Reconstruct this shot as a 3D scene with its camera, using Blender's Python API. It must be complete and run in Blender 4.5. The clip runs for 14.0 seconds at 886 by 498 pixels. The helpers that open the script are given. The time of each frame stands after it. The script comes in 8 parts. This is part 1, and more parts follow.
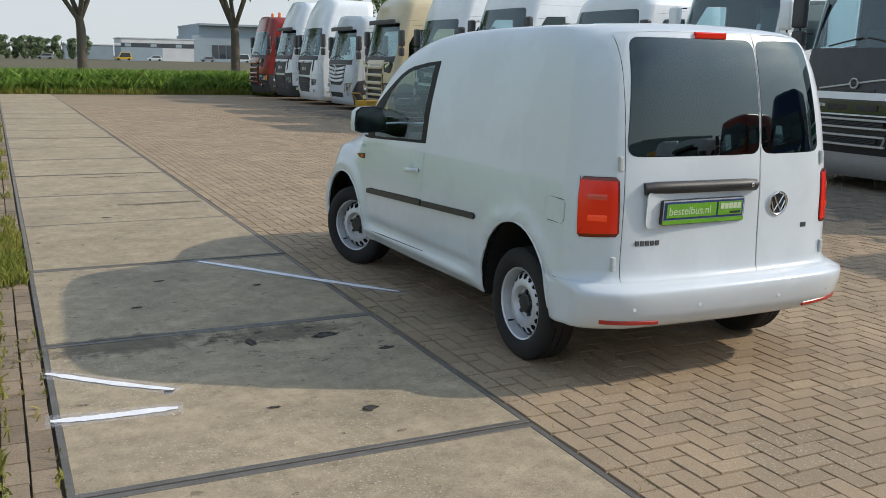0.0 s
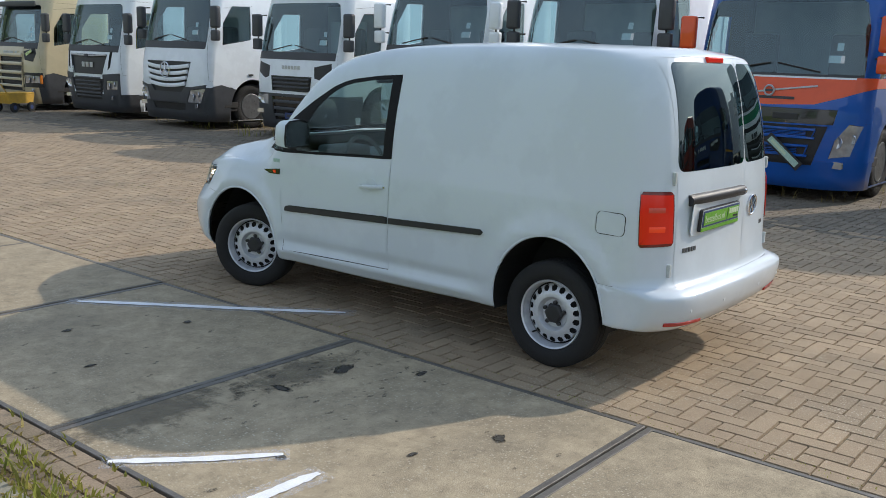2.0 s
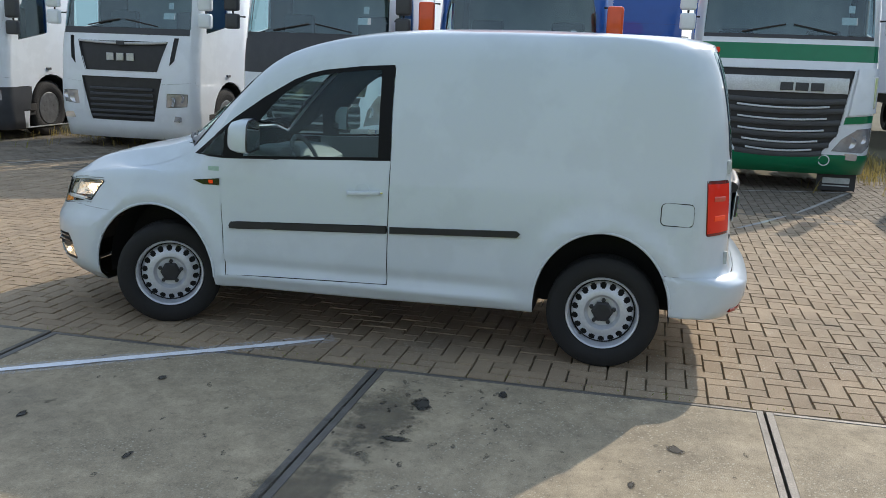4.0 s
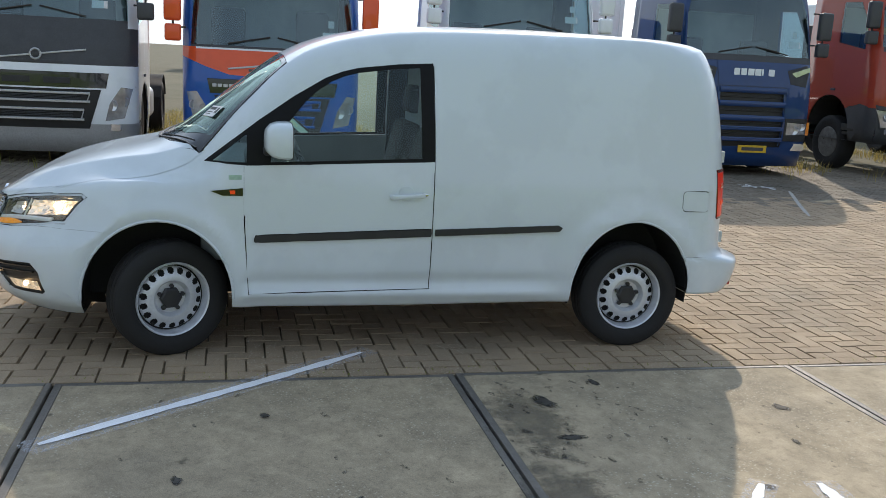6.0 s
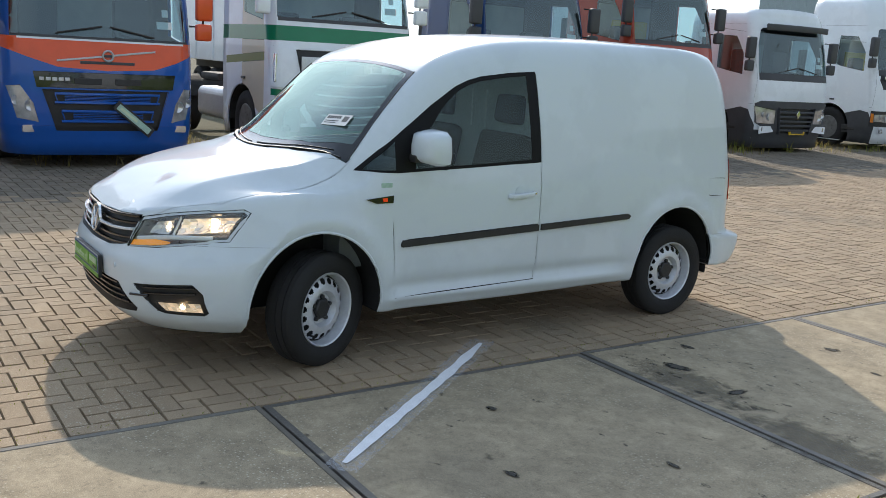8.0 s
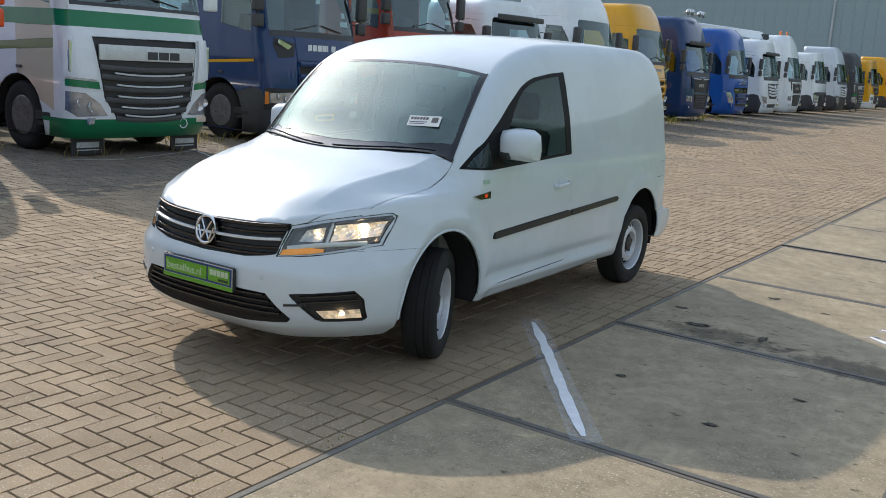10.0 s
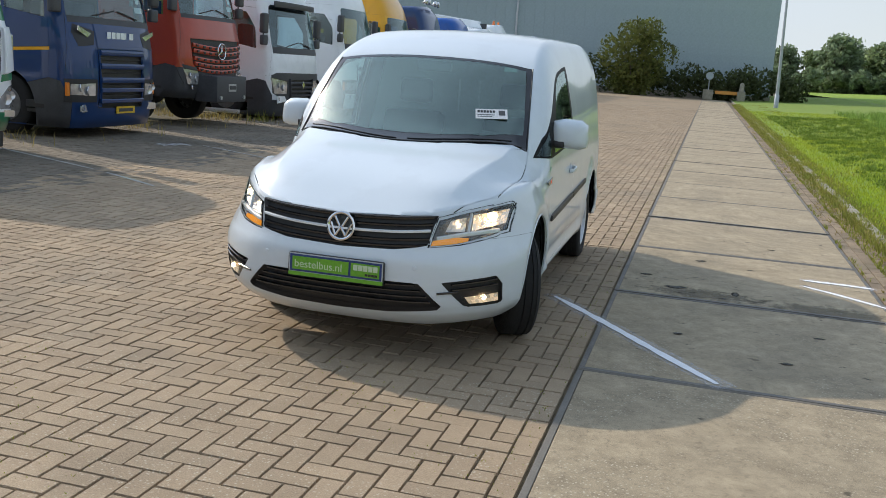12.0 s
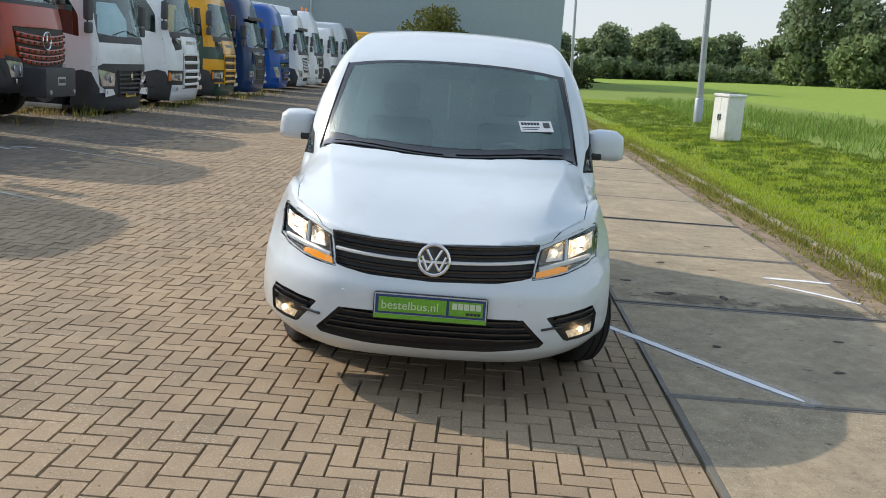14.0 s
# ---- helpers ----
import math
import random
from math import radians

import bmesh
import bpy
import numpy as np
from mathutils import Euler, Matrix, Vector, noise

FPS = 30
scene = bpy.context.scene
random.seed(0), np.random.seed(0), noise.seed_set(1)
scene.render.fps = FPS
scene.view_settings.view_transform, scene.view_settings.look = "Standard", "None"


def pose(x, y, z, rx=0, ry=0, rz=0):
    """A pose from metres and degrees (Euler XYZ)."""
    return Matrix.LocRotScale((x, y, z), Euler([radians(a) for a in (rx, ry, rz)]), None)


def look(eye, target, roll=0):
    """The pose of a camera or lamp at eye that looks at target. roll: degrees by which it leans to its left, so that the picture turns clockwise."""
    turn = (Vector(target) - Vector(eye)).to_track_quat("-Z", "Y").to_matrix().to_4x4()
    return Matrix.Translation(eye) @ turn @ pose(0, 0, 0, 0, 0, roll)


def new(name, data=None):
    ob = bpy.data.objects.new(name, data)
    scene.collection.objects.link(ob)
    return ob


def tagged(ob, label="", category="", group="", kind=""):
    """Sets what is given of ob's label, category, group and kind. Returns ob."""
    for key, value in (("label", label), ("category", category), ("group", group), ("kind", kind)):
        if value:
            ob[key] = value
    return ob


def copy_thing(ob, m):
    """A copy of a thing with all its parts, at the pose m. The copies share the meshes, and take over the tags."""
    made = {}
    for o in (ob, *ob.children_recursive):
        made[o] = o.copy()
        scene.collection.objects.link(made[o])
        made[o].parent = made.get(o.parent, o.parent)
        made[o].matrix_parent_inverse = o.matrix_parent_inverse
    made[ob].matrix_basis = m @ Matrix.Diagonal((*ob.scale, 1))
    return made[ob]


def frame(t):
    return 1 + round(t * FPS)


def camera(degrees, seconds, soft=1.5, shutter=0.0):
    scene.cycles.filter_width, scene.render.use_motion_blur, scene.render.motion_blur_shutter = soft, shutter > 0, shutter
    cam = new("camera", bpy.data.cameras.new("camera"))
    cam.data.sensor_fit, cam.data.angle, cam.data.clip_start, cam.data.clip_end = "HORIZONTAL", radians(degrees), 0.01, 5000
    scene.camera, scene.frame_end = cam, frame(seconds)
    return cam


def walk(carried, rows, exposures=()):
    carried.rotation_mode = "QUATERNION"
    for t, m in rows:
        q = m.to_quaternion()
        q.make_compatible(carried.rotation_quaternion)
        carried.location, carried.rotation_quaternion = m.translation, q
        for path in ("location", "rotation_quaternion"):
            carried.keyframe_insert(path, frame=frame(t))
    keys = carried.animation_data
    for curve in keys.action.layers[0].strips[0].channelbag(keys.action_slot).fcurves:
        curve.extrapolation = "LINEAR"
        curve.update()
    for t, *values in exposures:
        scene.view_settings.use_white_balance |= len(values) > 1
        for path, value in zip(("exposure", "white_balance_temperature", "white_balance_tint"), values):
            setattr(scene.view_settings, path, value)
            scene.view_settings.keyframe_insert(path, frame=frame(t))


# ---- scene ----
cam = camera(51.2, 14.0, soft=0.82)
PATH = [
    (0, (0.24, 0.188, 1.643), (1.094, 1.953, 1.245), 1.2),
    (0.5, (-0.265, 0.491, 1.775), (0.771, 2.154, 1.372), 1.3),
    (1, (-0.817, 0.783, 1.839), (0.418, 2.304, 1.434), 1.6),
    (1.5, (-1.265, 1.227, 1.798), (0.133, 2.598, 1.392), 1.9),
    (2, (-1.631, 1.769, 1.777), (-0.105, 2.995, 1.367), 1.9),
    (2.5, (-1.865, 2.362, 1.759), (-0.182, 3.36, 1.348), 2.0),
    (3, (-2.044, 3.01, 1.752), (-0.245, 3.782, 1.341), 2.1),
    (3.5, (-2.218, 3.673, 1.725), (-0.362, 4.294, 1.312), 2.1),
    (4, (-2.289, 4.328, 1.721), (-0.379, 4.752, 1.307), 2.1),
    (4.2, (-2.332, 4.58, 1.681), (-0.406, 4.927, 1.266), 2.2),
    (6.3, (-2.199, 7.266, 1.681), (-0.325, 6.696, 1.276), 2.9),
    (6.5, (-2.135, 7.513, 1.679), (-0.288, 6.864, 1.273), 2.8),
    (7, (-2.036, 8.137, 1.715), (-0.26, 7.313, 1.309), 3.0),
    (7.5, (-1.822, 8.779, 1.702), (-0.121, 7.809, 1.296), 3.0),
    (8, (-1.57, 9.407, 1.708), (0.056, 8.317, 1.3), 3.3),
    (8.2, (-1.466, 9.622, 1.754), (0.111, 8.463, 1.343), 3.0),
    (10.3, (0.232, 11.731, 1.688), (1.243, 10.052, 1.289), 3.9),
    (10.5, (0.422, 11.915, 1.718), (1.368, 10.198, 1.322), 4.0),
    (11, (0.89, 12.201, 1.602), (1.726, 10.428, 1.204), 3.9),
    (11.5, (1.411, 12.485, 1.597), (2.104, 10.651, 1.204), 3.8),
    (12, (1.875, 12.715, 1.608), (2.389, 10.822, 1.216), 3.8),
    (12.5, (2.382, 12.758, 1.627), (2.746, 10.831, 1.234), 3.8),
    (13, (2.863, 12.781, 1.654), (3.109, 10.835, 1.264), 3.9),
    (13.5, (3.205, 12.629, 1.625), (3.387, 10.676, 1.234), 3.9),
    (14, (3.485, 12.468, 1.642), (3.549, 10.507, 1.25), 4.0),
]
walk(cam, [(t, look(eye, target, roll)) for t, eye, target, roll in PATH], [(0, -0.15, 6520, 10), (1, -0.1, 6400, 10), (2, -0.05, 6280, 10), (4.2, 0.0, 6280, 10), (6.3, 0.08, 6420, 10), (8.2, 0.08, 6420, 10), (10.3, -0.06, 6420, 10), (12, 0.0, 6450, 10), (14, 0.04, 6600, 10)])

# ---- world and sun: hazy late-summer daylight, sun low behind the row of trucks ----
SUN_WAY = Vector((-1.36, 0.57, -1.0)).normalized()
world = bpy.data.worlds.new("sky")
scene.world = world
world.use_nodes = True
wn = world.node_tree
wn.nodes.clear()
sky = wn.nodes.new("ShaderNodeTexSky")
sky.sky_type = "NISHITA"
sky.sun_disc = False
sky.sun_elevation = math.asin(-SUN_WAY.z)
sky.sun_rotation = math.atan2(-SUN_WAY.x, -SUN_WAY.y)
sky.air_density, sky.dust_density, sky.ozone_density = 1.0, 1.0, 1.5
# thin, broken high cloud over the clear sky
wtc = wn.nodes.new("ShaderNodeTexCoord")
wmap = wn.nodes.new("ShaderNodeMapping")
wmap.inputs["Scale"].default_value = (1.0, 1.0, 2.6)
cloud = wn.nodes.new("ShaderNodeTexNoise")
cloud.inputs["Scale"].default_value, cloud.inputs["Detail"].default_value, cloud.inputs["Roughness"].default_value = 2.4, 7.0, 0.55
cover = wn.nodes.new("ShaderNodeMapRange")
cover.inputs["From Min"].default_value, cover.inputs["From Max"].default_value = 0.38, 0.66
cover.inputs["To Min"].default_value, cover.inputs["To Max"].default_value = 0.45, 0.97
veil = wn.nodes.new("ShaderNodeMix")
veil.data_type = "RGBA"
veil.inputs["B"].default_value = (4.4, 5.55, 7.15, 1)
wn.links.new(wtc.outputs["Generated"], wmap.inputs["Vector"])
wn.links.new(wmap.outputs["Vector"], cloud.inputs["Vector"])
wn.links.new(cloud.outputs["Fac"], cover.inputs["Value"])
wn.links.new(cover.outputs["Result"], veil.inputs["Factor"])
wn.links.new(sky.outputs["Color"], veil.inputs["A"])
# paler haze low over the horizon
low = wn.nodes.new("ShaderNodeVectorMath")
low.operation = "DOT_PRODUCT"
low.inputs[1].default_value = (0, 0, 1)
depth = wn.nodes.new("ShaderNodeMapRange")
depth.inputs["From Min"].default_value, depth.inputs["From Max"].default_value = 0.0, 0.6
depth.inputs["To Min"].default_value, depth.inputs["To Max"].default_value = 0.8, 0.0
pale = wn.nodes.new("ShaderNodeMix")
pale.data_type = "RGBA"
pale.inputs["B"].default_value = (6.5, 6.95, 7.15, 1)
wn.links.new(wtc.outputs["Generated"], low.inputs[0])
wn.links.new(low.outputs["Value"], depth.inputs["Value"])
wn.links.new(depth.outputs["Result"], pale.inputs["Factor"])
wn.links.new(veil.outputs["Result"], pale.inputs["A"])
# the haze glows towards the sun
toward = wn.nodes.new("ShaderNodeVectorMath")
toward.operation = "DOT_PRODUCT"
toward.inputs[1].default_value = -SUN_WAY
clip_low = wn.nodes.new("ShaderNodeMath")
clip_low.operation = "MAXIMUM"
clip_low.inputs[1].default_value = 0.0
falloff = wn.nodes.new("ShaderNodeMath")
falloff.operation = "POWER"
falloff.inputs[1].default_value = 7.0
glow = wn.nodes.new("ShaderNodeMath")
glow.operation = "MULTIPLY_ADD"
glow.inputs[1].default_value, glow.inputs[2].default_value = 1.7, 0.95
haze = wn.nodes.new("ShaderNodeVectorMath")
haze.operation = "SCALE"
wn.links.new(wtc.outputs["Generated"], toward.inputs[0])
wn.links.new(toward.outputs["Value"], clip_low.inputs[0])
wn.links.new(clip_low.outputs["Value"], falloff.inputs[0])
wn.links.new(falloff.outputs["Value"], glow.inputs[0])
wn.links.new(pale.outputs["Result"], haze.inputs[0])
wn.links.new(glow.outputs["Value"], haze.inputs["Scale"])
wbg = wn.nodes.new("ShaderNodeBackground")
wbg.inputs["Strength"].default_value = 0.128
wout = wn.nodes.new("ShaderNodeOutputWorld")
wn.links.new(haze.outputs["Vector"], wbg.inputs["Color"])
wn.links.new(wbg.outputs["Background"], wout.inputs["Surface"])
sun_data = bpy.data.lights.new("sun", "SUN")
sun_data.energy, sun_data.angle, sun_data.color = 3.2, radians(0.7), (1.0, 0.88, 0.72)
sun = new("sun", sun_data)
sun.rotation_mode = "QUATERNION"
sun.rotation_quaternion = SUN_WAY.to_track_quat("-Z", "Y")
sun.location = (30, -20, 25)


# ---- materials ----
def surf(name, c1, c2=None, scale=6.0, rough=0.6, bump=0.0, metal=0.0, coat=0.0, fine=60.0, spread=0.5, rvar=0.08, coords="Object", island=0.0, per_object=0.0, bump_scale=None, spec=0.5):
    """A surface with two scales of variation: a broad one between two colours and a fine grain."""
    m = bpy.data.materials.new(name)
    m.use_nodes = True
    nt = m.node_tree
    b = nt.nodes["Principled BSDF"]
    c2 = c2 or tuple(v * 0.82 for v in c1)
    tc = nt.nodes.new("ShaderNodeTexCoord")
    n1 = nt.nodes.new("ShaderNodeTexNoise")
    n1.inputs["Scale"].default_value, n1.inputs["Detail"].default_value, n1.inputs["Roughness"].default_value = scale, 6.0, 0.6
    n2 = nt.nodes.new("ShaderNodeTexNoise")
    n2.inputs["Scale"].default_value, n2.inputs["Detail"].default_value = fine, 4.0
    for n in (n1, n2):
        nt.links.new(tc.outputs[coords], n.inputs["Vector"])
    ramp = nt.nodes.new("ShaderNodeMapRange")
    ramp.inputs["From Min"].default_value, ramp.inputs["From Max"].default_value = 0.5 - 0.25 * spread / 0.5, 0.5 + 0.25 * spread / 0.5
    nt.links.new(n1.outputs["Fac"], ramp.inputs["Value"])
    mix = nt.nodes.new("ShaderNodeMix")
    mix.data_type = "RGBA"
    mix.inputs["A"].default_value, mix.inputs["B"].default_value = (*c1, 1), (*c2, 1)
    nt.links.new(ramp.outputs["Result"], mix.inputs["Factor"])
    grain = nt.nodes.new("ShaderNodeMix")
    grain.data_type, grain.blend_type = "RGBA", "MULTIPLY"
    grain.inputs["Factor"].default_value = 1.0
    g = nt.nodes.new("ShaderNodeMapRange")
    g.inputs["From Min"].default_value, g.inputs["From Max"].default_value = 0.3, 0.7
    g.inputs["To Min"].default_value, g.inputs["To Max"].default_value = 1 - 0.3 * spread, 1 + 0.2 * spread
    nt.links.new(n2.outputs["Fac"], g.inputs["Value"])
    nt.links.new(mix.outputs["Result"], grain.inputs["A"])
    nt.links.new(g.outputs["Result"], grain.inputs["B"])
    colour = grain.outputs["Result"]
    if island or per_object:
        src = nt.nodes.new("ShaderNodeNewGeometry").outputs["Random Per Island"] if island else nt.nodes.new("ShaderNodeObjectInfo").outputs["Random"]
        amount = island or per_object
        r = nt.nodes.new("ShaderNodeMapRange")
        r.inputs["To Min"].default_value, r.inputs["To Max"].default_value = 1 - amount, 1 + amount
        nt.links.new(src, r.inputs["Value"])
        tint = nt.nodes.new("ShaderNodeMix")
        tint.data_type, tint.blend_type = "RGBA", "MULTIPLY"
        tint.inputs["Factor"].default_value = 1.0
        nt.links.new(colour, tint.inputs["A"])
        nt.links.new(r.outputs["Result"], tint.inputs["B"])
        colour = tint.outputs["Result"]
    nt.links.new(colour, b.inputs["Base Color"])
    rr = nt.nodes.new("ShaderNodeMapRange")
    rr.inputs["To Min"].default_value, rr.inputs["To Max"].default_value = max(0.02, rough - rvar), min(1.0, rough + rvar)
    nt.links.new(n1.outputs["Fac"], rr.inputs["Value"])
    nt.links.new(rr.outputs["Result"], b.inputs["Roughness"])
    b.inputs["Metallic"].default_value = metal
    b.inputs["Specular IOR Level"].default_value = spec
    if coat:
        b.inputs["Coat Weight"].default_value, b.inputs["Coat Roughness"].default_value = coat, 0.03
    if bump:
        bn = nt.nodes.new("ShaderNodeBump")
        bn.inputs["Strength"].default_value, bn.inputs["Distance"].default_value = bump, 0.01
        nt.links.new(n2.outputs["Fac"], bn.inputs["Height"])
        nt.links.new(bn.outputs["Normal"], b.inputs["Normal"])
    return m


def paint(name, c, rough=0.30, coat=0.75):
    """Car lacquer: a plain colour with faint dust and a clear coat."""
    return surf(name, c, tuple(v * 0.95 for v in c), 2.0, rough, 0, 0, coat, 300.0, 0.08, 0.04, spec=0.2)


def glass(name, tint, gloss=0.02, ior=1.55, sheen=(0.82, 0.98, 1.0), dust=0.0):
    """A thin pane: tinted see-through, mirrored more at a slant."""
    m = bpy.data.materials.new(name)
    m.use_nodes = True
    nt = m.node_tree
    nt.nodes.clear()
    out = nt.nodes.new("ShaderNodeOutputMaterial")
    tr = nt.nodes.new("ShaderNodeBsdfTransparent")
    tr.inputs["Color"].default_value = (*tint, 1)
    gl = nt.nodes.new("ShaderNodeBsdfGlossy")
    gl.inputs["Roughness"].default_value = gloss
    gl.inputs["Color"].default_value = (*sheen, 1)
    # the same mirror from both sides of the thin sheet: stronger at a glance
    lw = nt.nodes.new("ShaderNodeLayerWeight")
    lw.inputs["Blend"].default_value = 0.5
    steep = nt.nodes.new("ShaderNodeMath")
    steep.operation = "POWER"
    steep.inputs[1].default_value = 5.0
    straight = ((ior - 1) / (ior + 1)) ** 2
    fr = nt.nodes.new("ShaderNodeMath")
    fr.operation = "MULTIPLY_ADD"
    fr.inputs[1].default_value, fr.inputs[2].default_value = 1 - straight, straight
    nt.links.new(lw.outputs["Facing"], steep.inputs[0])
    nt.links.new(steep.outputs["Value"], fr.inputs[0])
    mx = nt.nodes.new("ShaderNodeMixShader")
    nt.links.new(fr.outputs["Value"], mx.inputs["Fac"])
    nt.links.new(tr.outputs["BSDF"], mx.inputs[1])
    nt.links.new(gl.outputs["BSDF"], mx.inputs[2])
    if dust:
        film = nt.nodes.new("ShaderNodeBsdfGlossy")
        film.inputs["Roughness"].default_value = 0.45
        veil = nt.nodes.new("ShaderNodeMixShader")
        veil.inputs["Fac"].default_value = dust
        nt.links.new(mx.outputs["Shader"], veil.inputs[1])
        nt.links.new(film.outputs["BSDF"], veil.inputs[2])
        nt.links.new(veil.outputs["Shader"], out.inputs["Surface"])
    else:
        nt.links.new(mx.outputs["Shader"], out.inputs["Surface"])
    return m


def lit(name, colour, strength):
    """A burning lamp, or a lens given a glow of its own colour."""
    m = bpy.data.materials.new(name)
    m.use_nodes = True
    b = m.node_tree.nodes["Principled BSDF"]
    b.inputs["Base Color"].default_value = (*colour, 1)
    b.inputs["Emission Color"].default_value = (*colour, 1)
    b.inputs["Emission Strength"].default_value = strength
    b.inputs["Roughness"].default_value = 0.15
    return m


VAN_WHITE = paint("van_white", (0.66, 0.72, 0.765))
BLACK_PLASTIC = surf("black_plastic", (0.018, 0.018, 0.02), (0.03, 0.03, 0.032), 12, 0.45, 0.15, fine=400)
BLACK_GLOSS = surf("black_gloss", (0.010, 0.010, 0.012), (0.016, 0.016, 0.018), 3, 0.15, coat=0.5)
GREY_PLASTIC = surf("grey_plastic", (0.055, 0.058, 0.062), (0.085, 0.088, 0.09), 5, 0.55, 0.1, fine=300)
DARK_LINER = surf("dark_liner", (0.012, 0.012, 0.013), (0.02, 0.02, 0.02), 8, 0.8)
RUBBER = surf("tyre_rubber", (0.010, 0.010, 0.011), (0.018, 0.0175, 0.017), 14, 0.8, 0.4, fine=220)
STEEL_RIM = surf("silver_rim", (0.66, 0.68, 0.72), (0.58, 0.60, 0.64), 5, 0.32, metal=0.25, coat=0.4, spread=0.2)
CHROME = surf("chrome", (0.8, 0.81, 0.83), (0.7, 0.71, 0.73), 5, 0.12, metal=1.0, spread=0.2)
CLEAR = glass("window_glass", (0.86, 0.99, 0.98), ior=1.52)
SCREEN = glass("windscreen_glass", (0.42, 0.55, 0.53), ior=2.4, sheen=(0.74, 0.97, 0.88), dust=0.055)
PRIVACY = glass("privacy_glass", (0.04, 0.047, 0.05), ior=1.95, sheen=(0.84, 0.98, 0.95))
LENS = glass("lamp_lens", (0.92, 0.94, 0.95))
# slight emission lifts the red lens towards its sunlit brightness
RED_LENS = lit("red_lens", (0.62, 0.022, 0.008), 0.17)
RED_REFLECTOR = surf("red_reflector", (0.45, 0.02, 0.01), (0.36, 0.02, 0.01), 60, 0.2, coat=0.6)
AMBER = surf("amber_lens", (0.85, 0.25, 0.03), (0.7, 0.2, 0.02), 20, 0.2, coat=0.6)
SEAT_CLOTH = surf("seat_cloth", (0.03, 0.032, 0.036), (0.05, 0.052, 0.055), 20, 0.9, 0.3)


# ---- mesh helpers ----
def table(xs, ys):
    """A smooth curve through points (monotone where they are)."""
    x, y = np.array(xs, float), np.array(ys, float)
    h, d = np.diff(x), np.diff(y) / np.diff(x)
    t = np.zeros(len(x))
    t[0], t[-1] = d[0], d[-1]
    for i in range(1, len(x) - 1):
        if d[i - 1] * d[i] > 0:
            w1, w2 = 2 * h[i] + h[i - 1], h[i] + 2 * h[i - 1]
            t[i] = (w1 + w2) / (w1 / d[i - 1] + w2 / d[i])

    def at(v):
        v = min(max(v, x[0]), x[-1])
        i = min(int(np.searchsorted(x, v, "right")) - 1, len(x) - 2)
        s = (v - x[i]) / h[i]
        return float((1 + 2 * s) * (1 - s) ** 2 * y[i] + s * (1 - s) ** 2 * h[i] * t[i] + s * s * (3 - 2 * s) * y[i + 1] + s * s * (s - 1) * h[i] * t[i + 1])

    return at


def step(a):
    a = min(max(a, 0.0), 1.0)
    return a * a * (3 - 2 * a)


def part(name, bm, material, parent=None, label="", smooth=False, normals=None, sharp=35.0):
    """Links a bmesh as one mesh object, under a thing or a part."""
    me = bpy.data.meshes.new(name)
    if not normals:
        bm.normal_update()
    if smooth:
        for f in bm.faces:
            f.smooth = True
    bm.to_mesh(me)
    bm.free()
    for m in material if isinstance(material, (list, tuple)) else (material,):
        me.materials.append(m)
    if smooth and not normals:
        me.set_sharp_from_angle(angle=radians(sharp))
    if normals:
        me.normals_split_custom_set_from_vertices(normals)
    ob = new(name, me)
    if parent is not None:
        ob.parent = parent
    if label:
        tagged(ob, label)
    return ob


def empty(name, m, label, category, group=""):
    ob = new(name)
    ob.empty_display_size = 0.2
    ob.matrix_basis = m
    return tagged(ob, label, category, group)


def box(x0, x1, y0, y1, z0, z1, bevel=0.0, segs=2, bm=None):
    bm2 = bmesh.new()
    vs = [bm2.verts.new((x, y, z)) for x in (x0, x1) for y in (y0, y1) for z in (z0, z1)]
    for q in ((0, 1, 3, 2), (4, 6, 7, 5), (0, 4, 5, 1), (2, 3, 7, 6), (0, 2, 6, 4), (1, 5, 7, 3)):
        bm2.faces.new([vs[i] for i in q])
    if bevel:
        bmesh.ops.bevel(bm2, geom=bm2.edges[:], offset=bevel, segments=segs, affect="EDGES", profile=0.6)
    if bm is None:
        return bm2
    join(bm, bm2)
    return bm


def join(bm, other, m=None):
    """Adds other to bm (at the pose m) and frees it."""
    if m is not None:
        bmesh.ops.transform(other, matrix=m, verts=other.verts)
    tmp = bpy.data.meshes.new("tmp")
    other.to_mesh(tmp)
    other.free()
    bm.from_mesh(tmp)
    bpy.data.meshes.remove(tmp)
    return bm


def lathe(profile, segs=40, axis="x", closed=False):
    """Turns a profile of (along, radius) about an axis."""
    bm = bmesh.new()
    rings = []
    for a, r in profile:
        ring = []
        for i in range(segs):
            w = 2 * math.pi * i / segs
            c, s = r * math.cos(w), r * math.sin(w)
            ring.append(bm.verts.new({"x": (a, c, s), "y": (c, a, s), "z": (c, s, a)}[axis]))
        rings.append(ring)
    pairs = list(zip(rings, rings[1:])) + ([(rings[-1], rings[0])] if closed else [])
    for r0, r1 in pairs:
        for i in range(segs):
            j = (i + 1) % segs
            bm.faces.new((r0[i], r0[j], r1[j], r1[i]))
    if not closed:
        for ring, flip in ((rings[0], True), (rings[-1], False)):
            if (ring[0].co - ring[segs // 2].co).length > 1e-5:
                bm.faces.new(ring[::-1] if flip else ring)
    bmesh.ops.remove_doubles(bm, verts=bm.verts[:], dist=1e-5)
    bmesh.ops.recalc_face_normals(bm, faces=bm.faces[:])
    return bm


